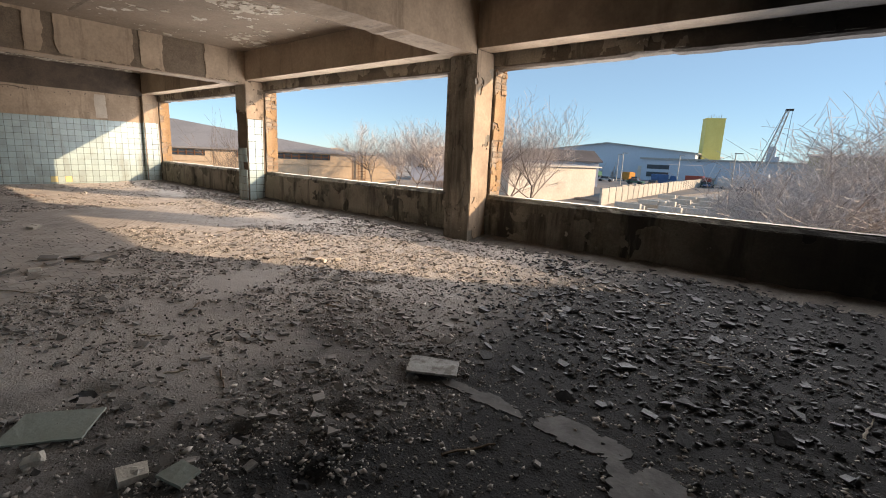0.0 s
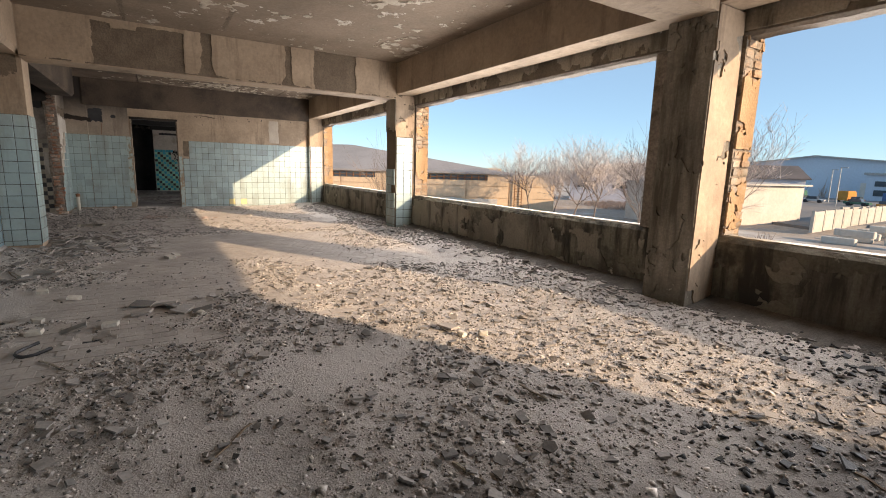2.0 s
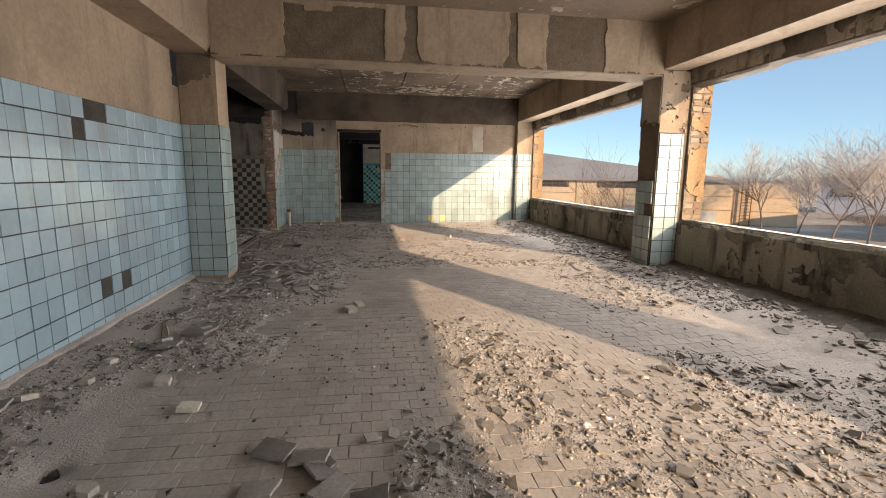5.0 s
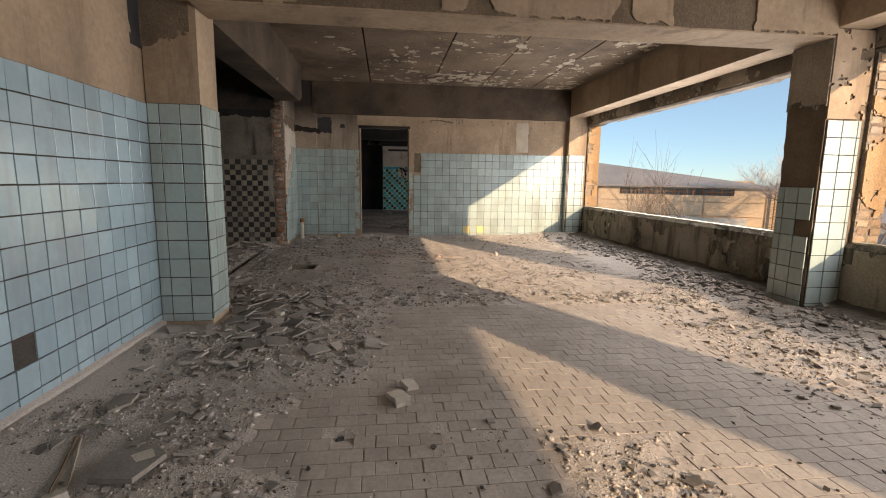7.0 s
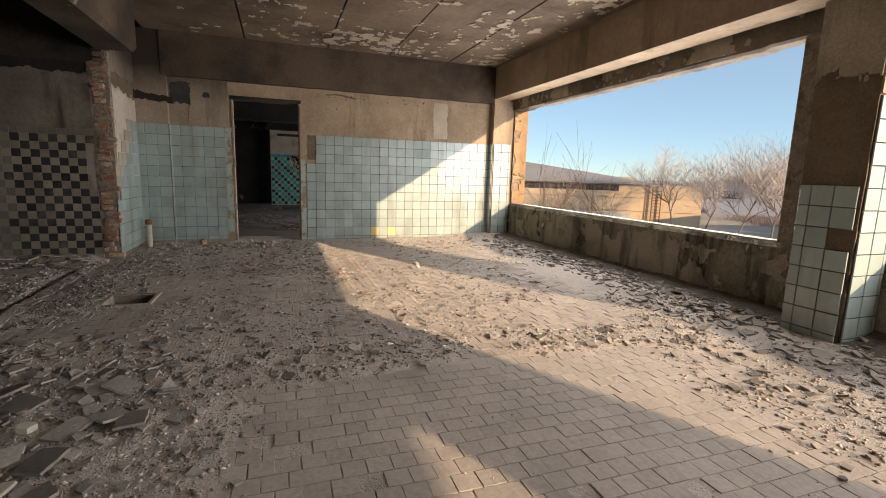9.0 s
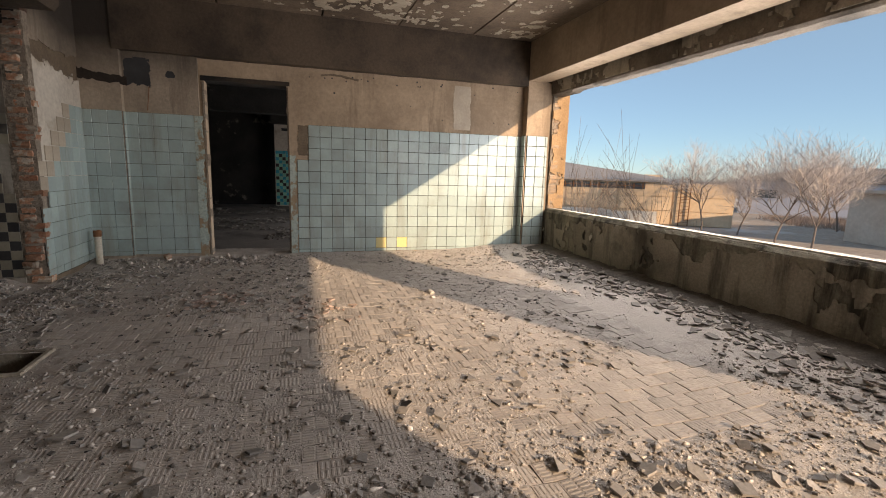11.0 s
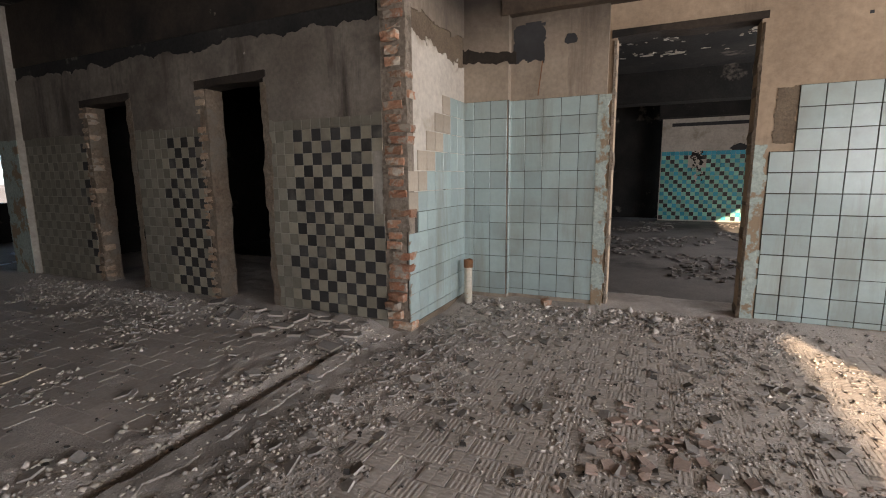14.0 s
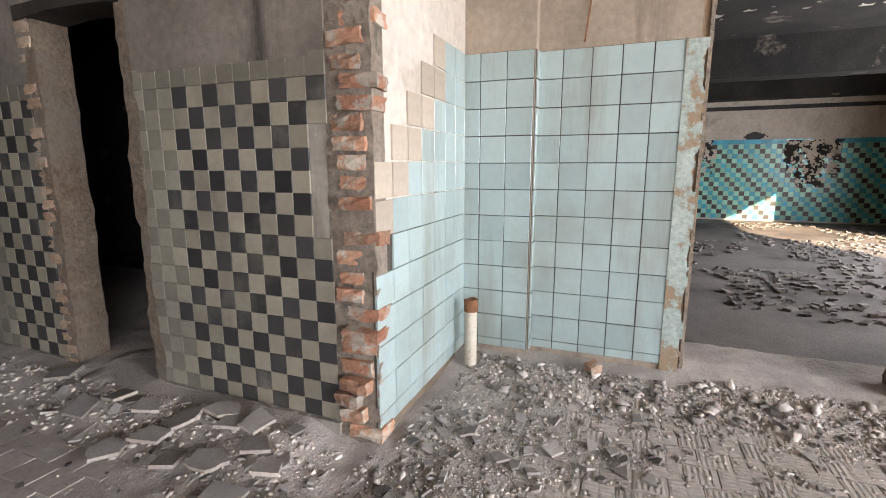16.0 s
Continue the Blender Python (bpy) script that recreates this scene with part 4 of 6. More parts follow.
def tile_face(parent, o, u, n, U, z0, z1, keep=None, pitch=P, pick=None, gap=0.0075, thick=0.010, from_right=False, jitter=1.0, shift=0.0, backing=True, mats=None):
    """Glazed tiles on a wall face: rows counted down from z1, columns along u from o. keep(a, z) -> False leaves a tile out; pick(i, j) -> material."""
    o, u, n = Vector(o), Vector(u), Vector(n)
    v = Vector((0, 0, 1))
    if backing:
        bm = bmesh.new()
        q = [o + v * (z - o.z) + u * a for a, z in ((0, z0), (U, z0), (U, z1), (0, z1))]
        front = [bm.verts.new(p + n * 0.004) for p in q]
        back = [bm.verts.new(p - n * 0.004) for p in q]
        bm.faces.new(front)
        for i in range(4):
            bm.faces.new((back[i], back[(i + 1) % 4], front[(i + 1) % 4], front[i]))
        bmesh.ops.recalc_face_normals(bm, faces=bm.faces)
        part("grout_bed", bm, GROUT, parent, "dark grout bed")
    rows = math.ceil((z1 - z0) / pitch)
    right = u.cross(v).dot(n) > 0
    for j in range(rows):
        top = z1 - j * pitch
        bot = max(z0, top - pitch)
        if top - bot < 0.02:
            continue
        off = shift * (j % 2)
        cols = math.ceil((U + off) / pitch)
        for i in range(cols):
            a0, a1 = max(0, i * pitch - off), min(U, (i + 1) * pitch - off)
            if from_right:
                a0, a1 = U - a1, U - a0
            if a1 - a0 < 0.015 or (keep and not keep((a0 + a1) / 2, (top + bot) / 2)):
                continue
            material = pick(i, j) if pick else TILE
            w, h = round(a1 - a0 - gap, 3), round(top - bot - gap, 3)
            key = (material.name, w, h)
            if key not in MESH:
                MESH[key] = tile_mesh("tile", w, h, thick, 0.0015, material)
            ob = new("tile", MESH[key])
            ob.parent = parent
            x, y = (u, v) if right else (-u, v)
            p = o + u * (a0 if right else a1) + u * (gap / 2 if right else -gap / 2) + v * (bot - o.z + gap / 2) + n * 0.003
            m = Matrix((x, y, n)).transposed().to_4x4()
            m.translation = p
            ob.matrix_basis = m @ pose(0, 0, 0, trng.gauss(0, 0.32) * jitter, trng.gauss(0, 0.32) * jitter, trng.gauss(0, 0.3) * jitter)


def south_pick(i, j):
    return TILE_SKY


TOP, BOT = 1.80, 0.06
# west wall, right of the doorway
tile_face(wall_west, (XF, 1.925, 0), (0, 1, 0), (1, 0, 0), 3.165, BOT, TOP, gap=0.006, pick=lambda i, j: TILE_Y if (i, j) in ((6, 10), (8, 10)) else TILE_D if j == 1 and i in (11, 12) else TILE)
tile_face(wall_west, (XF, 1.775, 0), (0, 1, 0), (1, 0, 0), 0.15, BOT, 1.338)
# west wall, left of the doorway, with its pilaster
tile_face(wall_pier, (-15.80, -0.18, 0), (0, 1, 0), (1, 0, 0), 0.745, 0.09, 1.835, gap=0.0045, from_right=True)
tile_face(wall_pier, (-15.72, -0.61, 0), (0, 1, 0), (1, 0, 0), 0.415, 0.09, 1.835, gap=0.0045, from_right=True)
tile_face(wall_pier, (-15.722, -0.19, 0), (-1, 0, 0), (0, 1, 0), 0.075, 0.09, 1.835)
# corner column
tile_face(COL[3], (COLX[3], 5.12, 0), (0, 1, 0), (1, 0, 0), 0.35, 0.10, 1.81)
tile_face(COL[3], (COLX[3] - 0.01, YC, 0), (-1, 0, 0), (0, -1, 0), 0.13, 0.10, 1.81)
# middle column
tile_face(COL[2], (COLX[2], 5.115, 0), (0, 1, 0), (1, 0, 0), 0.345, 0.10, 1.82)
tile_face(COL[2], (COLX[2] - 0.02, YC, 0), (-1, 0, 0), (0, -1, 0), 0.39, 0.08, 1.22, keep=lambda a, z: not (a < 0.12 and 0.70 < z < 0.85), backing=False)
# pilaster
tile_face(pilaster, (-9.90, -0.655, 0), (0, 1, 0), (1, 0, 0), 0.394, 0.04, TOP, from_right=True)
tile_face(pilaster, (-9.895, -0.26, 0), (-1, 0, 0), (0, 1, 0), 0.39, 0.06, TOP)
# stub wall: glazed tiles below a broken line
EDGE = ((0.0, 14.60), (0.64, 14.60), (0.79, 14.73), (1.09, 14.78), (1.23, 15.03), (1.38, 15.27), (1.52, 15.30), (1.56, 15.47), (1.84, 15.48))


def stub_keep(a, z):
    x = 14.62 + a
    for (z0, x0), (z1, x1) in zip(EDGE, EDGE[1:]):
        if z0 <= z < z1:
            return x > x0 + (x1 - x0) * (z - z0) / (z1 - z0) - 0.03
    return False


tile_face(wall_stub, (-14.62, -0.61, 0), (-1, 0, 0), (0, 1, 0), 1.10, 0.07, 1.84, keep=stub_keep, backing=False, gap=0.004)


def pad_keep(a, z):
    return not stub_keep(a, z) and (stub_keep(a + P, z) or (stub_keep(a, z - P) and z < 1.6) or stub_keep(a + P, z - P)) and z > 0.9 and a > 0.05


tile_face(wall_stub, (-14.62, -0.612, 0), (-1, 0, 0), (0, 1, 0), 1.10, 0.07, 1.84, keep=pad_keep, backing=False, pick=lambda i, j: PAD, thick=0.015, gap=0.009)
sheet("grout_bed", (-14.62, -0.615, 0.06), (-1, 0, 0), (0, 0, 1), (0, 1, 0), 1.10, 1.8, 0.03, lambda a, b: 0.03 if stub_keep(a + 0.02, b + 0.03) else -0.03, 0.006, GROUT, wall_stub, "dark grout bed")
# south wall: the stretch that the walk passes, and the rest joined
GONE = {(11, 9), (9, 9), (11, 0), (10, 0), (12, 1)}


def south_keep(a, z):
    i, j = int(a / P), int((TOP - z) / P)
    return (i, j) not in GONE


tile_face(wall_south, (-9.90, -0.67, 0), (1, 0, 0), (0, 1, 0), 26 * P, 0.05, TOP, keep=south_keep, jitter=1.8, pick=south_pick)
bm = bmesh.new()
for j in range(12):
    for i in range(26, 60):
        x0, z1 = -9.90 + i * P, TOP - j * P
        box(bm, x0 + 0.004, x0 + P - 0.004, -0.67, -0.658, max(0.05, z1 - P) + 0.004, z1 - 0.004)
tagged(part("tile_field", bm, TILE_SKY, wall_south, "pale glazed tiles tinted blue for the sky's reflection"), kind="stuff")

# checker tiles
C = 0.0925
CHK_D = mat("dull_olive_tile", (0.20, 0.185, 0.145), (0.16, 0.145, 0.115), 0.5, 2, 40, 0.1, 0.15, obj=0.12, world_space=True)
CHK_M = mat("soiled_cream_tile", (0.27, 0.25, 0.20), (0.22, 0.20, 0.16), 0.5, 2, 40, 0.1, 0.15, obj=0.12, world_space=True)


def checker(y0, y1, clear, broken=None):
    """Checker tiles from y1 back to y0; past the clear columns they are faded with dirt."""
    bm = bmesh.new()
    box(bm, -14.64, -14.624, y0, y1, 0.06, 1.645)
    part("tile_bed", bm, GREYP, wall_checker)

    def pick(i, j):
        if j == 0:
            return CHK_D
        if i >= clear + (j * 7 % 3 == 0):
            return CHK_D if (i + j) % 2 else CHK_M
        return CHK_B if (i + j) % 2 else CHK_W

    tile_face(wall_checker, (-14.624, y0, 0), (0, 1, 0), (1, 0, 0), y1 - y0, 0.09, 1.6475, pitch=C, pick=pick, gap=0.0012, thick=0.007, from_right=True, jitter=0.5, keep=broken, backing=False)


checker(-1.92, -0.80, 9, lambda a, z: not (a > 1.03 and 0.95 < z < 1.37))
checker(-3.60, -2.68, 5)
checker(-5.58, -4.42, 1)
bm = bmesh.new()
loft(bm, [-14.63, -14.60], lambda x: [(-5.6, -0.05), (-4.4, -0.05), (-4.4, 0.085), (-5.6, 0.085)])
loft(bm, [-14.63, -14.60], lambda x: [(-3.62, -0.05), (-2.66, -0.05), (-2.66, 0.085), (-3.62, 0.085)])
loft(bm, [-14.63, -14.60], lambda x: [(-1.9, -0.05), (-0.79, -0.05), (-0.79, 0.085), (-1.9, 0.085)])
struct("baseboard", bm, GREYP, "grey mortar skirting under the checker tiles", "skirting")

# turquoise checker in the far room: too small to pick apart, one mesh for each colour
bms = {"a": bmesh.new(), "b": bmesh.new(), "c": bmesh.new()}
for j in range(17):
    for i in range(44):
        y, z = 1.10 + i * 0.101, 0.03 + j * 0.101
        if ((y - 1.85) / 0.26) ** 2 + ((z - 1.42) / 0.17) ** 2 < 0.8 + 0.6 * noise.noise(Vector((y * 6, z * 6, 0))) or (y > 3.75 and y < 4.25 and z > 1.0 and noise.noise(Vector((y * 5, z * 5, 3))) > -0.1):
            continue
        k = "b" if (i + j) % 4 == 0 else "a" if (i + j) % 4 == 2 else "c"
        if j == 16:
            k = "a"
        box(bms[k], -25.02, -25.008, y + 0.002, y + 0.099, z + 0.002, z + 0.099)
for k, material, label in (("a", TURQ, "turquoise tiles"), ("b", CHK_B, "black tiles"), ("c", TURQ_L, "pale aqua tiles")):
    tagged(part("tile_field", bms[k], material, wall_far, label), kind="stuff")

# ---- bare bricks ----
brng = random.Random(3)


def brick_mesh(L, W, H, seed, material):
    """A broken brick: subdivided, knocked corners, rough faces."""
    r = random.Random(seed)
    bm = bmesh.new()
    box(bm, 0, L, 0, W, 0, H)
    bmesh.ops.subdivide_edges(bm, edges=list(bm.edges), cuts=2, use_grid_fill=True)
    for v in bm.verts:
        c = Vector((abs(v.co.x / L - 0.5), abs(v.co.y / W - 0.5), abs(v.co.z / H - 0.5))) * 2
        if sum(1 for k in c if k > 0.9) >= 2:
            v.co += (Vector((L, W, H)) / 2 - v.co) * r.uniform(0.03, 0.11)
        v.co += Vector((r.gauss(0, 0.0035), r.gauss(0, 0.003), r.gauss(0, 0.0018)))
    return mesh_of("brick", bm, material)


BR = [brick_mesh(0.12, 0.165, 0.064, s, BRICK) for s in range(7)]
BT = [brick_mesh(0.12, 0.125, 0.064, 20 + s, BRICK_T) for s in range(5)]
bm = bmesh.new()
rings = []
for i in range(130):
    z = -0.05 + i * 0.025
    w, q = 0.008 * nz(z, 0, 9), 0.010 * nz(z, 4, 7)
    rings.append([bm.verts.new(p) for p in ((-14.70, -0.84, z), (-14.622 + w, -0.812 + q, z), (-14.618 + w, -0.70, z), (-14.622 - w, -0.598 + q, z), (-14.72, -0.600, z))])
for a, b in zip(rings, rings[1:]):
    for i in range(5):
        bm.faces.new((a[i], a[(i + 1) % 5], b[(i + 1) % 5], b[i]))
bmesh.ops.recalc_face_normals(bm, faces=bm.faces)
brick_end = struct("brick_end", bm, MORTAR, "broken wall end of bare red bricks and mortar", "brick wall")
for i in range(40):
    o = new("brick", BR[brng.randrange(7)])
    o.parent = brick_end
    o.matrix_basis = pose(-14.718 + brng.gauss(0, 0.012), -0.795 + 0.05 * brng.random(), 0.03 + i * 0.077, brng.gauss(0, 2), brng.gauss(0, 2), brng.gauss(0, 4)) @ Matrix.Diagonal((brng.uniform(0.9, 1.12), brng.uniform(0.72, 1.05), brng.uniform(0.85, 1.02), 1))
# bricks laid bare on the door jambs of the checker wall
for y, top in ((-4.44, 25), (-2.71, 25)):
    for i in range(top):
        if brng.random() < 0.12:
            continue
        o = new("brick", BT[brng.randrange(5)])
        o.parent = wall_checker
        o.matrix_basis = pose(-14.73 + brng.gauss(0, 0.004), y - 0.012 + brng.gauss(0, 0.004), 0.04 + i * 0.077, brng.gauss(0, 1), brng.gauss(0, 1), brng.gauss(0, 2)) @ Matrix.Diagonal((1, brng.uniform(0.85, 1.05), brng.uniform(0.85, 1.0), 1))

# brick window jambs beside the columns
for k in (0, 1, 2, 3):
    x = COLX[k]
    bm = bmesh.new()
    box(bm, x - 0.82, x + 0.028, YP + 0.035, 5.79, 0.6, 2.52)
    jamb = struct(f"window_jamb_{k}", bm, MORTAR, "rough window jamb of bare orange bricks and mortar", "window jamb")
    if k == 0:
        continue
    for i in range(24):
        z = 0.71 + i * 0.077
        for a in range(2):
            o = new("brick", BT[brng.randrange(5)])
            o.parent = jamb
            o.matrix_basis = pose(x - 0.082 + brng.gauss(0, 0.006), 5.525 + 0.132 * a + (0.01 if i % 2 else 0), z, brng.gauss(0, 0.8), brng.gauss(0, 0.8), brng.gauss(0, 1.5)) @ Matrix.Diagonal((1, 1.0, 1, 1))
    sheet("render_skin", (x + 0.026, 5.52, 0.72), (0, 1, 0), (0, 0, 1), (1, 0, 0), 0.26, 1.78, 0.02, lambda a, b: 0.05 + 0.5 * nz(a, b, 2.2, 50 + k) - 0.12 + a * 0.9, 0.02, TANR, jamb, "orange-tan render remains")
bm = bmesh.new()
box(bm, 1.35, 9.3, 5.5, 5.79, 0.6, 2.6)
struct("wall_north_infill", bm, BURNT, "soot-black bricked-up window bay", "wall")
# unseen panels added to limit the sun patch in the far room
bm = bmesh.new()
box(bm, -26, -21.7, 5.55, 5.7, 0.6, 2.6)
box(bm, -21.7, -16.25, 5.67, 5.75, 2.15, 2.6)
struct("wall_north_boarding", bm, BURNT, "unseen black panels added to trim the far room's sun", "wall")

# ---- outside ----
GZ = -4.2
bm = bmesh.new()
gx = [-900, -300, -120, -60, -30, 0, 40, 120, 400, 900]
gy = [5.9, 12, 20, 30, 45, 60, 80, 110, 160, 260, 500, 1500]
grid = [[bm.verts.new((x, y, GZ + (0.25 * noise.noise(Vector((x * 0.1, y * 0.1, 0))) if y < 200 else 0))) for y in gy] for x in gx]
for i in range(len(gx) - 1):
    for j in range(len(gy) - 1):
        bm.faces.new((grid[i][j], grid[i + 1][j], grid[i + 1][j + 1], grid[i][j + 1]))
for a in ((-900, -26, -900, 5.9), (9.6, 900, -900, 5.9), (-26, 9.6, -900, -12)):
    vs = [bm.verts.new(p) for p in ((a[0], a[2], GZ), (a[1], a[2], GZ), (a[1], a[3], GZ), (a[0], a[3], GZ))]
    bm.faces.new(vs)
struct("ground", bm, GROUND, "dry frosted ground with pale grass", "ground")
bm = bmesh.new()
vs = [bm.verts.new((x, y, GZ + 0.32)) for x, y in ((-58, 78), (-23, 62), (-16, 170), (-80, 175))]
bm.faces.new(vs)
ex = bmesh.ops.extrude_face_region(bm, geom=list(bm.faces))
for v in ex["geom"]:
    if isinstance(v, bmesh.types.BMVert):
        v.co.z -= 0.4
bmesh.ops.recalc_face_normals(bm, faces=bm.faces)
struct("pavement", bm, ASPHALT, "grey asphalt factory yard", "yard")
# the outer storey below
bm = bmesh.new()
box(bm, -26, 9.6, 5.2, 5.65, GZ - 0.2, -0.3)
struct("wall_outer_storey", bm, CONCRETE, "plain outer wall of the storey below", "wall")

# tan hall with grey roof
hall = empty("industrial_hall", pose(-50, 49, GZ, 0, 0, 233.7), "tan panelled industrial hall with grey sheet roof", "building")
HL, HH, HD = 44.0, 5.1, 26.0
bm = bmesh.new()
box(bm, 6, HL, -HD, -0.02, 0, HH - 0.1)
box(bm, 0, 6, -HD * 0.4, -0.02, 0, HH - 0.25)
part("wall", bm, TAN, hall)
bm = bmesh.new()
a = [bm.verts.new((x, 0.5, z)) for x, z in ((5.5, HH - 0.12), (HL + 1, HH - 0.12), (HL + 1, HH + 0.1), (5.5, HH + 0.1))]
b = [bm.verts.new((x, -HD / 2, z)) for x, z in ((33.0, HH + 4.2), (HL + 1, HH + 4.2))]
c = [bm.verts.new((x, -HD - 0.5, HH + 0.1)) for x in (5.5, HL + 1)]
bm.faces.new(a)
bm.faces.new((a[3], a[2], b[1], b[0]))
bm.faces.new((b[0], b[1], c[1], c[0]))
bm.faces.new((a[3], b[0], c[0]))
bm.faces.new((a[2], c[1], b[1]))
bm.faces.new((a[0], c[0], c[1], a[1]))
bmesh.ops.recalc_face_normals(bm, faces=bm.faces)
part("roof", bm, ROOF, hall, "grey low-pitched sheet roof")
panel = bmesh.new()
box(panel, 0.03, 5.97, 0, 0.10, 0.02, 1.58)
panel_me = mesh_of("wall_panel", panel, TAN)
for i in range(7):
    for j in range(3):
        p = new("wall_panel", panel_me)
        p.parent, p.matrix_basis = hall, pose(i * 6.15 + 0.3, -0.02, 0.05 + j * 1.63)
for x in (9.5, 25.8):
    w = bmesh.new()
    box(w, 0, 12.5, 0.02, 0.13, 0, 0.72)
    win = part("window", w, GLASS, hall, "long dark clerestory window strip", pose(x, 0.0, HH - 1.0))
    for i in range(13):
        f = bmesh.new()
        box(f, -0.07, 0.07, 0.1, 0.2, 0, 0.72)
        part("mullion", f, RUST, win, m=pose(0.25 + i, 0, 0))
    f = bmesh.new()
    box(f, 0, 12.5, 0.1, 0.2, 0.32, 0.4)
    part("transom", f, RUST, win)
bm = bmesh.new()
box(bm, 7.5, 9.5, -3.5, -2, HH, HH + 0.75)
part("roof_box", bm, TAN, hall, "tan roof housing")
bm = bmesh.new()
for x in (4.6, 5.6):
    box(bm, x - 0.05, x + 0.05, 0.25, 0.35, 0, HH + 0.6)
for i in range(14):
    box(bm, 4.6, 5.6, 0.28, 0.32, 0.4 + 0.38 * i, 0.45 + 0.38 * i)
part("ladder", bm, RUST, hall, "rusty wall ladder")
bm = bmesh.new()
loft(bm, [8 + 0.8 * i for i in range(16)], lambda x: [(0.2, 0.0), (1.6 + 0.1 * nz(x, 0, 1), 0.0), (0.5, 1.5 + 0.25 * nz(x, 1, 0.8))])
part("plastic_cover", bm, WHITE, hall, "crumpled pale sheeting along the wall foot")


def shed(m, L, D, H, R, wall, roof, label, windows=0, category="building", hip=0.0):
    h = empty("shed" if L < 40 else "warehouse", m, label, category)
    bm = bmesh.new()
    box(bm, 0, L, 0, D, 0, H)
    part("wall", bm, wall, h)
    bm = bmesh.new()
    rise = lambda x: R if not hip else max(0.2, R * min(1.0, (x + 0.6) / hip))
    loft(bm, [-0.6, L + 0.6] if not hip else [-0.6, hip - 0.6, L + 0.6], lambda x: [(-0.6, H - 0.05), (-0.6, H + 0.12), (D / 2, H + rise(x)), (D + 0.6, H + 0.12), (D + 0.6, H - 0.05)])
    part("roof", bm, roof, h)
    for i in range(windows):
        w = bmesh.new()
        box(w, 0, L / windows * 0.55, -0.06, 0.1, 0, H * 0.25)
        win = part("window", w, GLASS, h, m=pose(L / windows * (i + 0.22), 0, H * 0.5))
        w = bmesh.new()
        box(w, -0.1, L / windows * 0.55 + 0.1, -0.14, 0.02, -0.15, 0.0)
        part("sill", w, wall, win)
    return h


shed(pose(-70.5, 73.5, GZ, 0, 0, 38), 40, 14, 5.5, 2.5, WHITE_SHADED, DROOF, "white shed tinted lavender for shade, with dark pitched roof behind the trees", 6, "building", 9.0)
shed(pose(-31.4, 50.4, GZ, 0, 0, 80), 19.5, 9, 4.7, 0.3, WHITE, WHITE, "whitewashed flat-roofed shed beyond the trees")
# far blue hangar: gable front
hangar = empty("hangar", pose(-102, 182, GZ, 0, 0, 2), "far metal hangar with low gable roof, coloured pale blue for haze", "building")
bm = bmesh.new()
loft(bm, [0, 60], lambda y: [(0, 0), (0, 9.2), (32, 13.0), (63, 9.9), (63, 0)])
for v in bm.verts:
    v.co = Vector((v.co.y, v.co.x, v.co.z))
bmesh.ops.recalc_face_normals(bm, faces=bm.faces)
part("wall", bm, HANGAR_HAZE, hangar)
bm = bmesh.new()
loft(bm, [-1, 61], lambda y: [(-1, 9.0), (-1, 9.4), (32, 13.4), (64, 10.2), (64, 9.8), (32, 13.0)])
for v in bm.verts:
    v.co = Vector((v.co.y, v.co.x, v.co.z))
bmesh.ops.recalc_face_normals(bm, faces=bm.faces)
part("roof", bm, STEEL, hangar, "pale blue-grey roof edge")
low = empty("warehouse", pose(-52, 168, GZ, 0, 0, 1), "long low factory range coloured pale blue for haze, with pale roof edge", "building")
bm = bmesh.new()
box(bm, 0, 92, 0, 14, 0, 7.3)
part("wall", bm, HANGAR_HAZE, low)
bm = bmesh.new()
box(bm, -0.5, 92.5, -0.5, 14.5, 7.3, 7.9)
part("roof", bm, STEEL, low)
for x, z, w, hgt in ((2, 1.6, 7, 1.6), (2, 4.2, 7, 1.4), (-1, 0, 1.2, 5)):
    f = bmesh.new()
    box(f, x, x + w, -0.12, 0.1, z, z + hgt)
    part("window", f, GLASS if w > 2 else WHITE, low)
tower = empty("tower", pose(-38.2, 190, GZ, 0, 0, 24), "tall yellow tower block with flat roof", "tower")
bm = bmesh.new()
box(bm, 0, 5.9, 0, 5.9, 0, 22.2)
part("wall", bm, YELLOW, tower)
bm = bmesh.new()
box(bm, -0.1, 6.0, -0.1, 6.0, 22.2, 22.6)
part("roof", bm, YELLOW, tower)
for i in range(6):
    f = bmesh.new()
    box(f, 0.5 + i * 0.8, 0.62 + i * 0.8, 0.7, 0.82, 22.6, 23.2 + 0.4 * (i % 3))
    part("antenna", f, STEEL, tower)
shed(pose(-6, 150, GZ, 0, 0, -4), 15, 10, 9.2, 0.8, OLIVE, ROOF, "far yellow industrial shed, its colour dulled for haze")
stack = empty("chimney", pose(-17.5, 175, GZ), "far grey flue stack", "chimney")
bm = bmesh.new()
box(bm, 0, 2.2, 0, 2, 0, 12.5)
box(bm, 1.6, 3.4, 0.3, 1.5, 6, 9.5)
part("flue", bm, HANGAR_HAZE, stack)


def bar(bm, a, b, r):
    a, b = Vector(a), Vector(b)
    d = (b - a)
    q = d.to_track_quat("Z", "Y").to_matrix().to_4x4()
    box(bm, -r, r, -r, r, 0, d.length, Matrix.Translation(a) @ q)


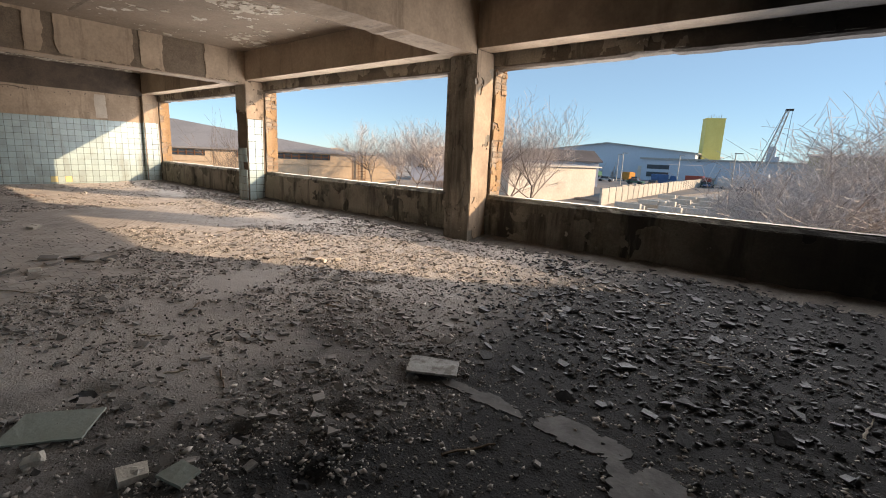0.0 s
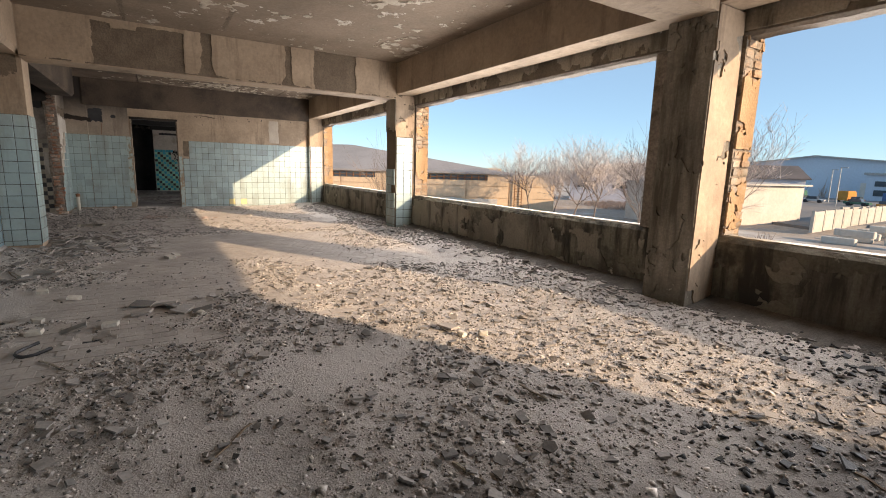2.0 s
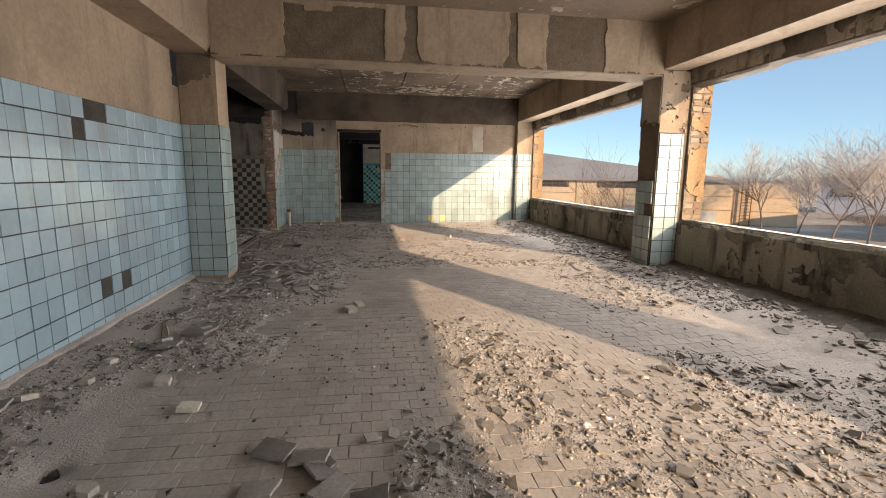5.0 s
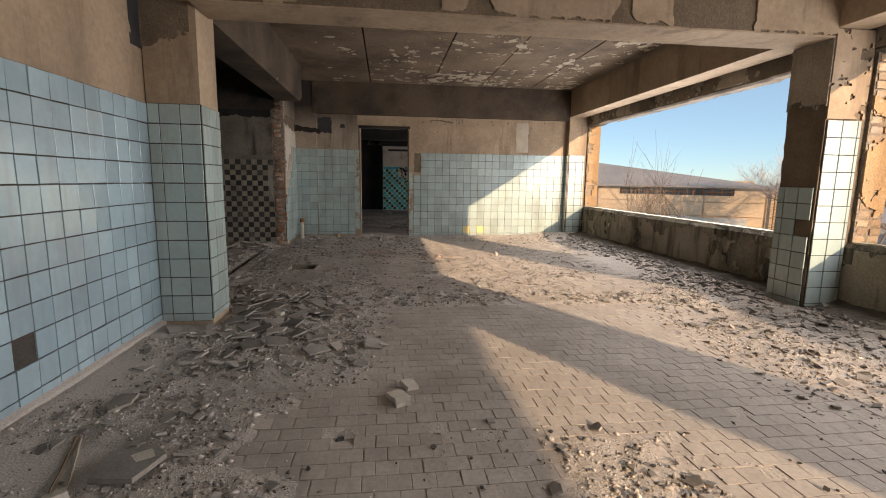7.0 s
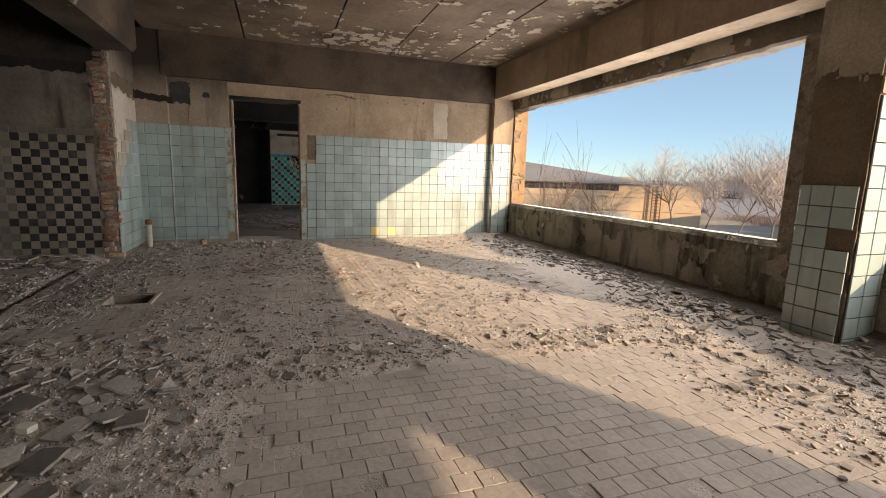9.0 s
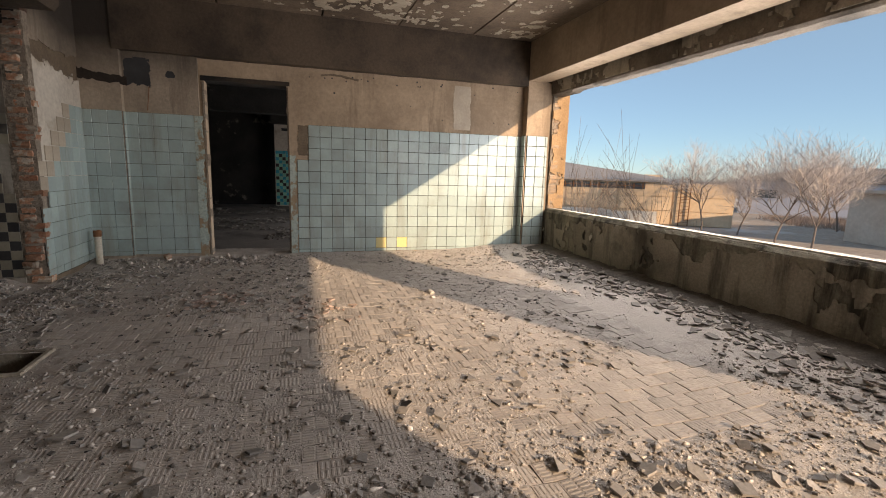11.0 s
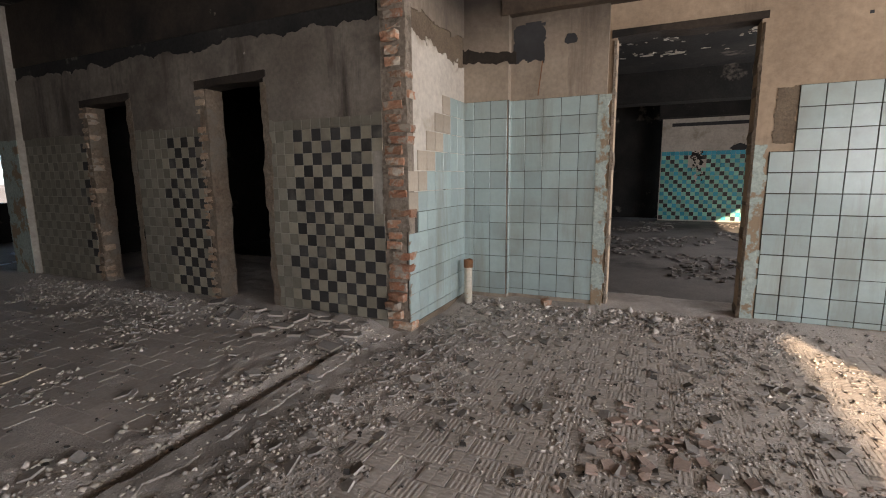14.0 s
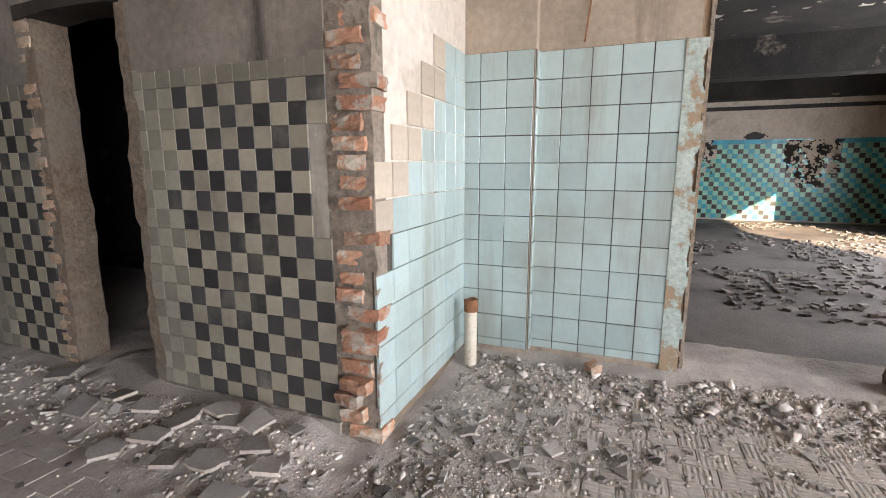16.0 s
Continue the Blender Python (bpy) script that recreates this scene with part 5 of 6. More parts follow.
crane = empty("crane", pose(-14.5, 138, GZ), "lattice crane jib raised over the yard", "crane")
bm = bmesh.new()
foot, tip = Vector((0, 0, 4.5)), Vector((3.4, 0, 19.4))
for dx, dy in ((-0.8, -0.6), (0.8, -0.6), (0.8, 0.6), (-0.8, 0.6)):
    bar(bm, foot + Vector((dx, dy, 0)), tip + Vector((dx * 0.35, dy * 0.35, 0)), 0.09)
for i in range(14):
    a, b = foot.lerp(tip, i / 14), foot.lerp(tip, (i + 1) / 14)
    w0, w1 = 0.8 * (1 - 0.65 * i / 14), 0.8 * (1 - 0.65 * (i + 1) / 14)
    s = 1 if i % 2 else -1
    bar(bm, a + Vector((-s * w0, -0.5, 0)), b + Vector((s * w1, -0.5, 0)), 0.05)
    bar(bm, a + Vector((s * w0, 0.5, 0)), b + Vector((-s * w1, 0.5, 0)), 0.05)
part("jib", bm, STEEL, crane)
bm = bmesh.new()
box(bm, 2.9, 4.5, -0.3, 0.3, 19.2, 19.65)
part("jib_head", bm, DARK, crane)
bm = bmesh.new()
bar(bm, (4.3, 0, 19.3), (4.0, 0, 7.0), 0.04)
bar(bm, (3.0, 0, 19.3), (-1.5, 0, 6.0), 0.04)
part("cable", bm, DARK, crane)
bm = bmesh.new()
box(bm, -2.5, 2.0, -1.6, 1.6, 1.0, 4.5)
part("cab", bm, HANGAR_HAZE, crane)
bm = bmesh.new()
box(bm, -3, 3, -2, 2, 0, 1.0)
part("track_base", bm, DARK, crane)

# concrete fence of panels going off into the yard
fence = empty("fence", pose(0, 0, GZ), "pale concrete panel fence round the yard", "fence")
panel = bmesh.new()
box(panel, 0, 3.0, -0.08, 0.08, 0, 2.1)
box(panel, -0.1, 0.1, -0.14, 0.14, 0, 2.2)
box(panel, 0.3, 2.7, -0.11, 0.11, 0.3, 1.8)
panel_me = mesh_of("fence_panel", panel, FENCE)
p0, p1 = Vector((-22, 57, 0.0)), Vector((-30.5, 186, 0.0))
n = 43
for i in range(n):
    a = p0.lerp(p1, i / n)
    o = new("fence_panel", panel_me)
    o.parent, o.matrix_basis = fence, pose(a.x, a.y, 0.2 + 0.05 * math.sin(i), 0, 0, math.degrees(math.atan2(p1.y - p0.y, p1.x - p0.x)))
for i in range(9):
    o = new("fence_panel", panel_me)
    o.parent, o.matrix_basis = fence, pose(-25.1 + 0.1 * i, 73 + 2.9 * i, 0.1, 0, 0, 92)
# concrete blocks stacked in the yard
bm = bmesh.new()
box(bm, 0, 2.4, 0, 0.6, 0, 0.6)
bmesh.ops.bevel(bm, geom=list(bm.edges), offset=0.05, segments=1, affect="EDGES")
blk = tagged(part("concrete_block", bm, WHITE), "pale precast concrete block stacked outdoors", "concrete block", "blocks in the yard")
rng = random.Random(4)
for i in range(46):
    copy_thing(blk, pose(-20.5 + rng.uniform(0, 9.5), 53 + (i % 12) * 2.3 + rng.uniform(-0.5, 0.5), GZ + 0.02 + 0.6 * (i % 3 == 0), 0, 0, rng.uniform(-8, 8)))
blk.matrix_basis = pose(-19, 51, GZ)


def vehicle(m, paint, truck, label):
    v = empty("truck" if truck else "car", m, label, "truck" if truck else "car", "vehicles in the yard")
    L, H = (6.5, 1.2) if truck else (4.3, 0.85)
    bm = bmesh.new()
    loft(bm, [-0.9, 0.9], lambda y: [(0, 0.4), (L, 0.4), (L, H * 0.9), (L * 0.72, H), (0, H)])
    for q in bm.verts:
        q.co = Vector((q.co.y, q.co.x, q.co.z))
    part("body", bm, paint, v)
    bm = bmesh.new()
    c0, c1 = (L * 0.7, L * 0.98) if truck else (L * 0.2, L * 0.72)
    loft(bm, [-0.8, 0.8], lambda y: [(c0, H), (c0 + 0.25, H + (1.3 if truck else 0.6)), (c1 - 0.3, H + (1.3 if truck else 0.6)), (c1, H)])
    for q in bm.verts:
        q.co = Vector((q.co.y, q.co.x, q.co.z))
    part("cab", bm, GLASS if not truck else paint, v)
    if truck:
        bm = bmesh.new()
        box(bm, 0.0, L * 0.66, -1.1, 1.1, H, H + 1.5)
        part("load_bed", bm, paint, v)
    for x in (L * 0.2, L * 0.8):
        for y in (-0.9, 0.9):
            w = bmesh.new()
            bmesh.ops.create_cone(w, cap_ends=True, segments=12, radius1=0.4, radius2=0.4, depth=0.25, matrix=pose(x, y, 0.4, 90))
            part("wheel", w, DARK, v)


for i in range(16):
    vehicle(pose(-66 + 2.9 * i + rng.uniform(-0.6, 0.6), 128 + rng.uniform(-8, 18), GZ + 0.33, 0, 0, rng.choice((0, 90, 80, 10))), CARS[(i * 3) % 5], i % 3 == 0, ("dark truck parked in the yard" if i % 3 == 0 else "small parked car in the yard"))
for x, y in ((-41, 118), (-31, 130), (-14, 96), (-50, 140)):
    pole = empty("street_lamp", pose(x, y, GZ), "thin grey street lamp post in the yard", "street lamp", "yard lamps")
    bm = bmesh.new()
    bmesh.ops.create_cone(bm, cap_ends=True, segments=8, radius1=0.14, radius2=0.08, depth=8, matrix=pose(0, 0, 4))
    part("pole", bm, STEEL, pole)
    bm = bmesh.new()
    box(bm, -0.15, 1.1, -0.12, 0.12, 7.95, 8.12)
    part("lamp_head", bm, STEEL, pole)


def tree(m, height, spread, seed, depth=5, material=None, droop=0.0, label="", kind_name="tree", stems=1, thin=1.0):
    """A leafless tree: trunk and limbs in one part, fine twigs in another."""
    rng = random.Random(seed)
    big, small = bmesh.new(), ([], [])

    def tube(a, b, r0, r1, sides, fine):
        d = (b - a).normalized()
        s = d.cross(Vector((0.3, 0.2, 0.9)) if abs(d.z) < 0.9 else Vector((1, 0, 0))).normalized()
        t = d.cross(s)
        ring = [[p + (s * math.cos(k * 2 * math.pi / sides) + t * math.sin(k * 2 * math.pi / sides)) * r for k in range(sides)] for p, r in ((a, r0), (b, r1))]
        if fine:
            o = len(small[0])
            small[0].extend(ring[0] + ring[1])
            small[1].extend((o + k, o + (k + 1) % sides, o + sides + (k + 1) % sides, o + sides + k) for k in range(sides))
        else:
            q = [[big.verts.new(p) for p in w] for w in ring]
            for k in range(sides):
                big.faces.new((q[0][k], q[0][(k + 1) % sides], q[1][(k + 1) % sides], q[1][k]))

    def grow(p, d, length, r, level):
        n = 3 if level < 3 else 2 if level < depth else 1
        for i in range(n):
            e = p + d * (length / n)
            tube(p, e, r * (1 - 0.25 * i / n), r * (1 - 0.25 * (i + 1) / n), 6 if level < 2 else 3, level > 2)
            p = e
            d = (d + Vector((rng.gauss(0, 0.14), rng.gauss(0, 0.14), rng.gauss(0.04 - droop * level * 0.05, 0.1)))).normalized()
            if level < depth and (i > 0 or level > 0):
                for _ in range((2 if level == depth - 1 else rng.choice((1, 2, 2))) if level else 3):
                    side = Vector((rng.gauss(0, 1), rng.gauss(0, 1), rng.gauss(0.35 - droop, 0.45))).normalized()
                    nd = (d * (0.75 if level else 0.6) + side * spread).normalized()
                    grow(p, nd, length * (rng.uniform(0.62, 0.86) if depth > 3 else rng.uniform(0.55, 0.8)), max(0.0075 * thin, r * rng.uniform(0.45, 0.62)), level + 1)

    top = empty(kind_name, m, label, "tree" if kind_name == "tree" else "bush", "bare trees outside")
    for k in range(stems):
        d0 = Vector((rng.gauss(0, 0.08 if stems == 1 else 0.45), rng.gauss(0, 0.08 if stems == 1 else 0.45), 1)).normalized()
        grow(Vector((0.15 * k, 0, -0.3)), d0, height * (0.3 if depth > 3 else 0.42), 0.0075 * height * thin, 0)
    part("trunk", big, BARK, top)
    me = bpy.data.meshes.new("crown")
    me.from_pydata([tuple(p) for p in small[0]], [], small[1])
    me.materials.append(material or FROST)
    crown = new("crown", me)
    crown.parent = top
    return top


frosty = "bare winter tree with pale frosted twigs"
kinds = [tree(pose(-35, 40, GZ), 11.6, 0.66, 3, 5, None, 0.0, frosty), tree(pose(-22.7, 36, GZ), 11.4, 0.7, 8, 5, None, 0.0, frosty), tree(pose(-20.8, 28, GZ), 10.5, 0.4, 21, 4, BARK, 0.0, "bare thin winter tree with brown twigs", "tree", 1, 0.7)]
for k, x, y, s, r in ((0, -48, 42.6, 1.0, 60), (1, -45, 44, 0.95, 300), (1, -20.2, 36, 1.1, 240), (1, -38.8, 41, 1.0, 15), (0, -46, 60, 1.05, 150), (1, -52, 68, 1.1, 190), (0, 3.5, 27, 0.95, 20), (1, 8, 34, 1.0, 70)):
    copy_thing(kinds[k], Matrix.Translation((x, y, GZ)) @ Matrix.Diagonal((s, s, s, 1)) @ pose(0, 0, 0, 0, 0, r))
# near saplings beside the window of the last bay
sap = tree(pose(-16.1, 9.15, GZ), 6.6, 0.3, 5, 3, BARK, 0.0, "thin bare sapling close to the building", "tree", 1, 0.45)
for x, y, s, r in ((-22.2, 11.1, 1.05, 90), (-21.5, 9.0, 1.0, 200)):
    copy_thing(sap, Matrix.Translation((x, y, GZ)) @ Matrix.Diagonal((s, s, s, 1)) @ pose(0, 0, 0, 0, 0, r))
# frosted thicket below the first window
bush = tree(pose(0.3, 20, GZ), 8.7, 0.85, 31, 5, FROST, 0.2, "frosted spreading bush with arching twigs", "bush", 3, 0.8)
for x, y, s, r in ((1.5, 17.0, 1.15, 80), (2.0, 30, 0.95, 200), (4.5, 21, 1.25, 320), (-0.8, 26, 0.95, 40), (-1.5, 33, 0.9, 150), (6.5, 28, 1.2, 260), (3.2, 24.5, 1.1, 20)):
    copy_thing(bush, Matrix.Translation((x, y, GZ)) @ Matrix.Diagonal((s, s, s, 1)) @ pose(0, 0, 0, 0, 0, r))
# low scrub and far woods: twigs that nobody could count
rng = random.Random(11)


def twigs(name, spots, label, material, h0, h1, per):
    vs, fs = [], []
    for x, y in spots:
        for _ in range(per):
            a = Vector((x + rng.gauss(0, 0.7), y + rng.gauss(0, 0.7), GZ - 0.1))
            h = rng.uniform(h0, h1)
            w = 0.012 + 0.0006 * math.hypot(x, y)
            d = Vector((rng.gauss(0, 0.35), rng.gauss(0, 0.35), 1)) * h
            o = len(vs)
            for k in range(3):
                vs.append(a + Vector((math.cos(k * 2.1) * w, math.sin(k * 2.1) * w, 0)))
            vs.append(a + d)
            fs.extend(((o, o + 1, o + 3), (o + 1, o + 2, o + 3), (o + 2, o, o + 3)))
    me = bpy.data.meshes.new(name)
    me.from_pydata([tuple(v) for v in vs], [], fs)
    me.materials.append(material)
    return tagged(new(name, me), label, "scrub", kind="stuff")


spots = []
while len(spots) < 1500:
    x, y = rng.uniform(-60, 14), rng.uniform(14, 75)
    if noise.noise(Vector((x * 0.12, y * 0.12, 4))) > -0.12 and not (x < -22 and y < 62) and not (-41 < x < -27 and 49 < y < 71) and not (x > -34 and x < -9 and y > 48):
        spots.append((x, y))
twigs("dry_scrub", spots, "dry brown weeds and scrub on the ground", SCRUB, 0.3, 1.1, 16)
spots = []
while len(spots) < 900:
    a, r = rng.uniform(-0.15, 1.5), rng.uniform(190, 420)
    spots.append((-r * math.sin(a), r * math.cos(a)))
twigs("far_woods", spots, "hazy line of far bare woods", SCRUB, 3.0, 8.0, 14)

# ---- floor tiles ----
frng = random.Random(17)
FT = 0.006


def floor_piece(name, w, h, ribs):
    bm = bmesh.new()
    c, t = 0.0015, 0.010
    z = [bm.verts.new(p) for p in ((0, 0, -t), (w, 0, -t), (w, h, -t), (0, h, -t), (0, 0, -c), (w, 0, -c), (w, h, -c), (0, h, -c), (c, c, 0), (w - c, c, 0), (w - c, h - c, 0), (c, h - c, 0))]
    for a, b in ((0, 4), (4, 8)):
        for i in range(4):
            bm.faces.new((z[a + i], z[a + (i + 1) % 4], z[b + (i + 1) % 4], z[b + i]))
    bm.faces.new(z[8:])
    if ribs:
        for r in range(5):
            for q in range(2):
                x0, y0 = w * (0.07 + 0.18 * r), h * (0.06 + 0.46 * q)
                x1, y1, e = x0 + w * 0.11, y0 + h * 0.40, 0.003
                a = [bm.verts.new(p) for p in ((x0, y0, 0), (x1, y0, 0), (x1, y1, 0), (x0, y1, 0))]
                b = [bm.verts.new(p) for p in ((x0 + e, y0 + e, 0.0014), (x1 - e, y0 + e, 0.0014), (x1 - e, y1 - e, 0.0014), (x0 + e, y1 - e, 0.0014))]
                bm.faces.new(b)
                for i in range(4):
                    bm.faces.new((a[i], a[(i + 1) % 4], b[(i + 1) % 4], b[i]))
    return bm


def lay(name, x0, x1, y0, y1, w, h, ribs, near, limit, label, lift=0.0008, most=0.3):
    """Rows of floor tiles; those under the walk are pieces, the rest one mesh."""
    me = mesh_of(name, floor_piece(name, w - 0.003, h - 0.003, ribs), FTILE)
    src = np.array([v.co for v in me.vertices])
    faces = [tuple(p.vertices) for p in me.polygons]
    vs, fs, made = [], [], 0
    for i in range(int((x1 - x0) / w)):
        for j in range(int((y1 - y0) / h)):
            x, y = x0 + i * w, y0 + j * h + (h / 2 if i % 2 else 0) + frng.uniform(-0.003, 0.003)
            r = rubbleness(x + w / 2, y + h / 2)
            if r > most + 0.2 * frng.random() or frng.random() < 0.03 or y > 4.25:
                continue
            if PIT[0] - 0.16 < x < PIT[1] + 0.05 and PIT[2] - 0.18 < y < PIT[3] + 0.05:
                continue
            top = sum(fh(x + a * w, y + b * h) for a in (0.1, 0.9) for b in (0.1, 0.9)) / 4 + lift - 0.006 * r + frng.gauss(0, 0.0008)
            sx, sy = math.atan((fh(x + w, y + h / 2) - fh(x, y + h / 2)) / w), math.atan((fh(x + w / 2, y + h) - fh(x + w / 2, y)) / h)
            mid = pose(x + w / 2, y + h / 2, top - (0.002 * frng.random() if ribs else 0), math.degrees(sy) + frng.gauss(0, 0.3), -math.degrees(sx) + frng.gauss(0, 0.3), frng.gauss(0, 0.6))
            m = mid @ pose(0, 0, 0, 0, 0, 90 if ribs and (i + j) % 2 else 0) @ pose(-w / 2, -h / 2, 0)
            if made < limit and near[0] < x < near[1] and near[2] < y < near[3]:
                o = new(name, me)
                o.parent, o.matrix_basis = floor, m
                made += 1
            else:
                n = len(vs)
                vs.extend((src @ np.array(m.to_3x3()).T + np.array(m.translation)).tolist())
                fs.extend(tuple(n + k for k in f) for f in faces)
    me2 = bpy.data.meshes.new(name + "_field")
    me2.from_pydata(vs, [], fs)
    me2.materials.append(FTILE)
    o = new(name + "_field", me2)
    o.parent = floor
    tagged(o, label, kind="stuff")


lay("floor_tile", -10.32, -4.6, 0.2, 4.3, 0.104, 0.104, False, (-9.6, -8.0, 1.5, 3.2), 290, "smooth dusty floor tiles", most=0.38)
lay("ribbed_tile", -15.6, -10.34, -0.45, 4.8, 0.124, 0.124, True, (-13.4, -11.6, 1.0, 3.4), 290, "ribbed ceramic floor tiles", 0.003, 0.6)
lay("floor_tile", -14.4, -11.0, -5.5, -1.15, 0.125, 0.16, False, (0, 0, 0, 0), 0, "smooth dusty floor tiles")

# ---- loose rubble ----


def bits(name, count, area, size, material, label, flat=0.6, want=None, seed=1, category="rubble", lift=0.25, spread=2.2):
    """Many small broken stones lying on the floor, in one mesh."""
    r = np.random.RandomState(seed)
    base = np.array([(1, 0, 0), (-1, 0, 0), (0, 1, 0), (0, -1, 0), (0, 0, 1), (0, 0, -1)], float)
    tri = np.array([(0, 2, 4), (2, 1, 4), (1, 3, 4), (3, 0, 4), (2, 0, 5), (1, 2, 5), (3, 1, 5), (0, 3, 5)])
    V, F, n = [], [], 0
    while n < count:
        x, y = r.uniform(area[0], area[1]), r.uniform(area[2], area[3])
        if PIT[0] - 0.03 < x < PIT[1] + 0.03 and PIT[2] - 0.03 < y < PIT[3] + 0.03:
            continue
        if (y < -0.6 and (x > -10.35 or x < -14.55)) or x < -15.75 + (0.1 if y < 0.7 else 0) or y > 5.44 or (y > 5.05 and any(c - 0.45 < x < c + 0.03 for c in COLX)) or (x < -9.85 and x > -10.33 and y < -0.22) or (x < -14.55 and y < -0.55):
            continue
        p = (want or rubbleness)(x, y)
        if material is not ASH:
            p *= 1 - 0.85 * burnt_zone(x, y)
        if r.rand() > p:
            continue
        s = size[0] * (size[1] / size[0]) ** (r.rand() ** spread)
        a = r.uniform(0, 6.283)
        c, d = math.cos(a), math.sin(a)
        q = base * (s * np.array([r.uniform(0.6, 1.2), r.uniform(0.5, 1.0), flat * r.uniform(0.5, 1.1)])) + r.normal(0, 0.18 * s, (6, 3))
        q = np.stack([q[:, 0] * c - q[:, 1] * d, q[:, 0] * d + q[:, 1] * c, q[:, 2]], 1)
        V.append(q + np.array([x, y, fh(x, y) + s * flat * lift]))
        F.append(tri + 6 * n)
        n += 1
    me = bpy.data.meshes.new(name)
    V, F = np.concatenate(V), np.concatenate(F)
    me.vertices.add(len(V))
    me.vertices.foreach_set("co", V.ravel())
    me.loops.add(F.size)
    me.loops.foreach_set("vertex_index", F.ravel().astype(np.int32))
    me.polygons.add(len(F))
    me.polygons.foreach_set("loop_start", np.arange(0, F.size, 3, dtype=np.int32))
    me.update(calc_edges=True)
    me.materials.append(material)
    return tagged(new(name, me), label, category, kind="stuff")


def chips(name, count, area, size, material, label, want=None, seed=1, thick=0.010, tilt=9):
    """Flat broken tile chips, in one mesh."""
    r = random.Random(seed)
    vs, fs, n = [], [], 0
    while n < count:
        x, y = r.uniform(area[0], area[1]), r.uniform(area[2], area[3])
        if PIT[0] - 0.05 < x < PIT[1] + 0.05 and PIT[2] - 0.05 < y < PIT[3] + 0.05:
            continue
        if (y < -0.6 and (x > -10.4 or x < -14.5)) or x < -15.65 or y > 5.4 or (y > 5.0 and any(c - 0.48 < x < c + 0.06 for c in COLX)) or (x < -9.8 and x > -10.4 and y < -0.2) or (x < -14.5 and y < -0.5):
            continue
        if r.random() > (want or rubbleness)(x, y) * (1 if material is ASH else 1 - 0.85 * burnt_zone(x, y)):
            continue
        n += 1
        s = size[0] + (size[1] - size[0]) * r.random() ** 2
        k = r.choice((3, 4, 4, 5))
        a0 = r.uniform(0, 6.28)
        m = pose(x, y, fh(x, y) + thick * 0.6 + s * 0.06, r.gauss(0, tilt), r.gauss(0, tilt), 0)
        o = len(vs)
        ring = [(s * r.uniform(0.6, 1.0) * math.cos(a0 + i * 6.283 / k), s * r.uniform(0.5, 0.9) * math.sin(a0 + i * 6.283 / k)) for i in range(k)]
        for z in (-thick / 2, thick / 2):
            vs.extend(tuple(m @ Vector((a, b, z))) for a, b in ring)
        fs.append(tuple(o + k + i for i in range(k)))
        fs.append(tuple(o + k - 1 - i for i in range(k)))
        fs.extend((o + i, o + (i + 1) % k, o + k + (i + 1) % k, o + k + i) for i in range(k))
    me = bpy.data.meshes.new(name)
    me.from_pydata(vs, [], fs)
    me.materials.append(material)
    return tagged(new(name, me), label, "rubble", kind="stuff")


def burnt_zone(x, y):
    return smooth(-2.6, -0.8, x + 0.5 * (y - 2.5)) * smooth(1.6, 2.6, y + 0.25 * x) * 0.9


def band(x, y):
    """Gravel strewn in the sunlit strip and beside the walls."""
    return max(rubbleness(x, y), 0.8 * smooth(2.2, 2.9, y) * smooth(4.7, 3.9, y) * smooth(-7.0, -6.2, x) * smooth(-1.5, -2.5, x), 0.7 * smooth(3.4, 3.9, y) * smooth(-10.2, -9.6, x) * smooth(-7.6, -8.4, x))


def corridor(x, y):
    e = noise.fractal(Vector((x * 1.3, y * 1.3, 9)), 0.7, 2, 4)
    return max(smooth(0.0, 0.35, e), smooth(-14.05, -14.4, x), 0.7 * smooth(-1.25, -1.05, y)) * 0.9


def pier_foot(x, y):
    return smooth(-15.0, -15.5, x) * smooth(2.2, 1.6, y)


bits("gravel", 80000, (-15.8, 1.5, -0.62, 5.4), (0.004, 0.021), STONE, "fine grey rubble and grit on the floor", want=band, seed=2)
bits("grit", 45000, (-15.8, 0.5, -0.62, 5.4), (0.003, 0.009), STONE, "scattered grit", want=lambda x, y: 0.07 + 0.93 * band(x, y), seed=3, category="grit")
bits("stones", 1700, (-15.7, -0.6, -0.55, 5.3), (0.010, 0.034), STONE, "larger broken lumps of mortar and stone", want=band, seed=4, flat=0.5)
bits("pale_crumbs", 3200, (-15.7, -0.6, -0.55, 5.3), (0.005, 0.02), PALE, "pale plaster crumbs on the floor", seed=5, category="plaster crumbs")
bits("ash_rubble", 9000, (-3.2, 1.6, 1.4, 5.4), (0.006, 0.035), ASH, "charred black rubble", want=burnt_zone, seed=6)
chips("ash_shards", 700, (-2.8, 1.6, 1.8, 5.3), (0.02, 0.075), ASH, "blackened tile and slate shards", want=burnt_zone, seed=7, tilt=14)
chips("tile_chips", 3000, (-15.5, -1.5, -0.5, 5.3), (0.012, 0.06), SHARD, "small broken floor tile chips", want=band, seed=8, tilt=12)
chips("parapet_debris", 900, (-15.4, -3.9, 4.6, 5.4), (0.02, 0.09), SHARD, "broken tiles heaped along the parapet", want=lambda x, y: smooth(4.5, 5.0, y) * (0.3 + 0.7 * smooth(-8.5, -9.5, x)), seed=9, tilt=14)
bits("corridor_rubble", 9000, (-14.5, -10.6, -5.4, -0.7), (0.004, 0.025), STONE, "grey rubble along the checker wall", want=corridor, seed=12)
bits("corridor_crumbs", 4200, (-14.5, -11.0, -5.0, -0.7), (0.006, 0.028), PALE, "white plaster crumbs along the checker wall", want=corridor, seed=13, category="plaster crumbs")
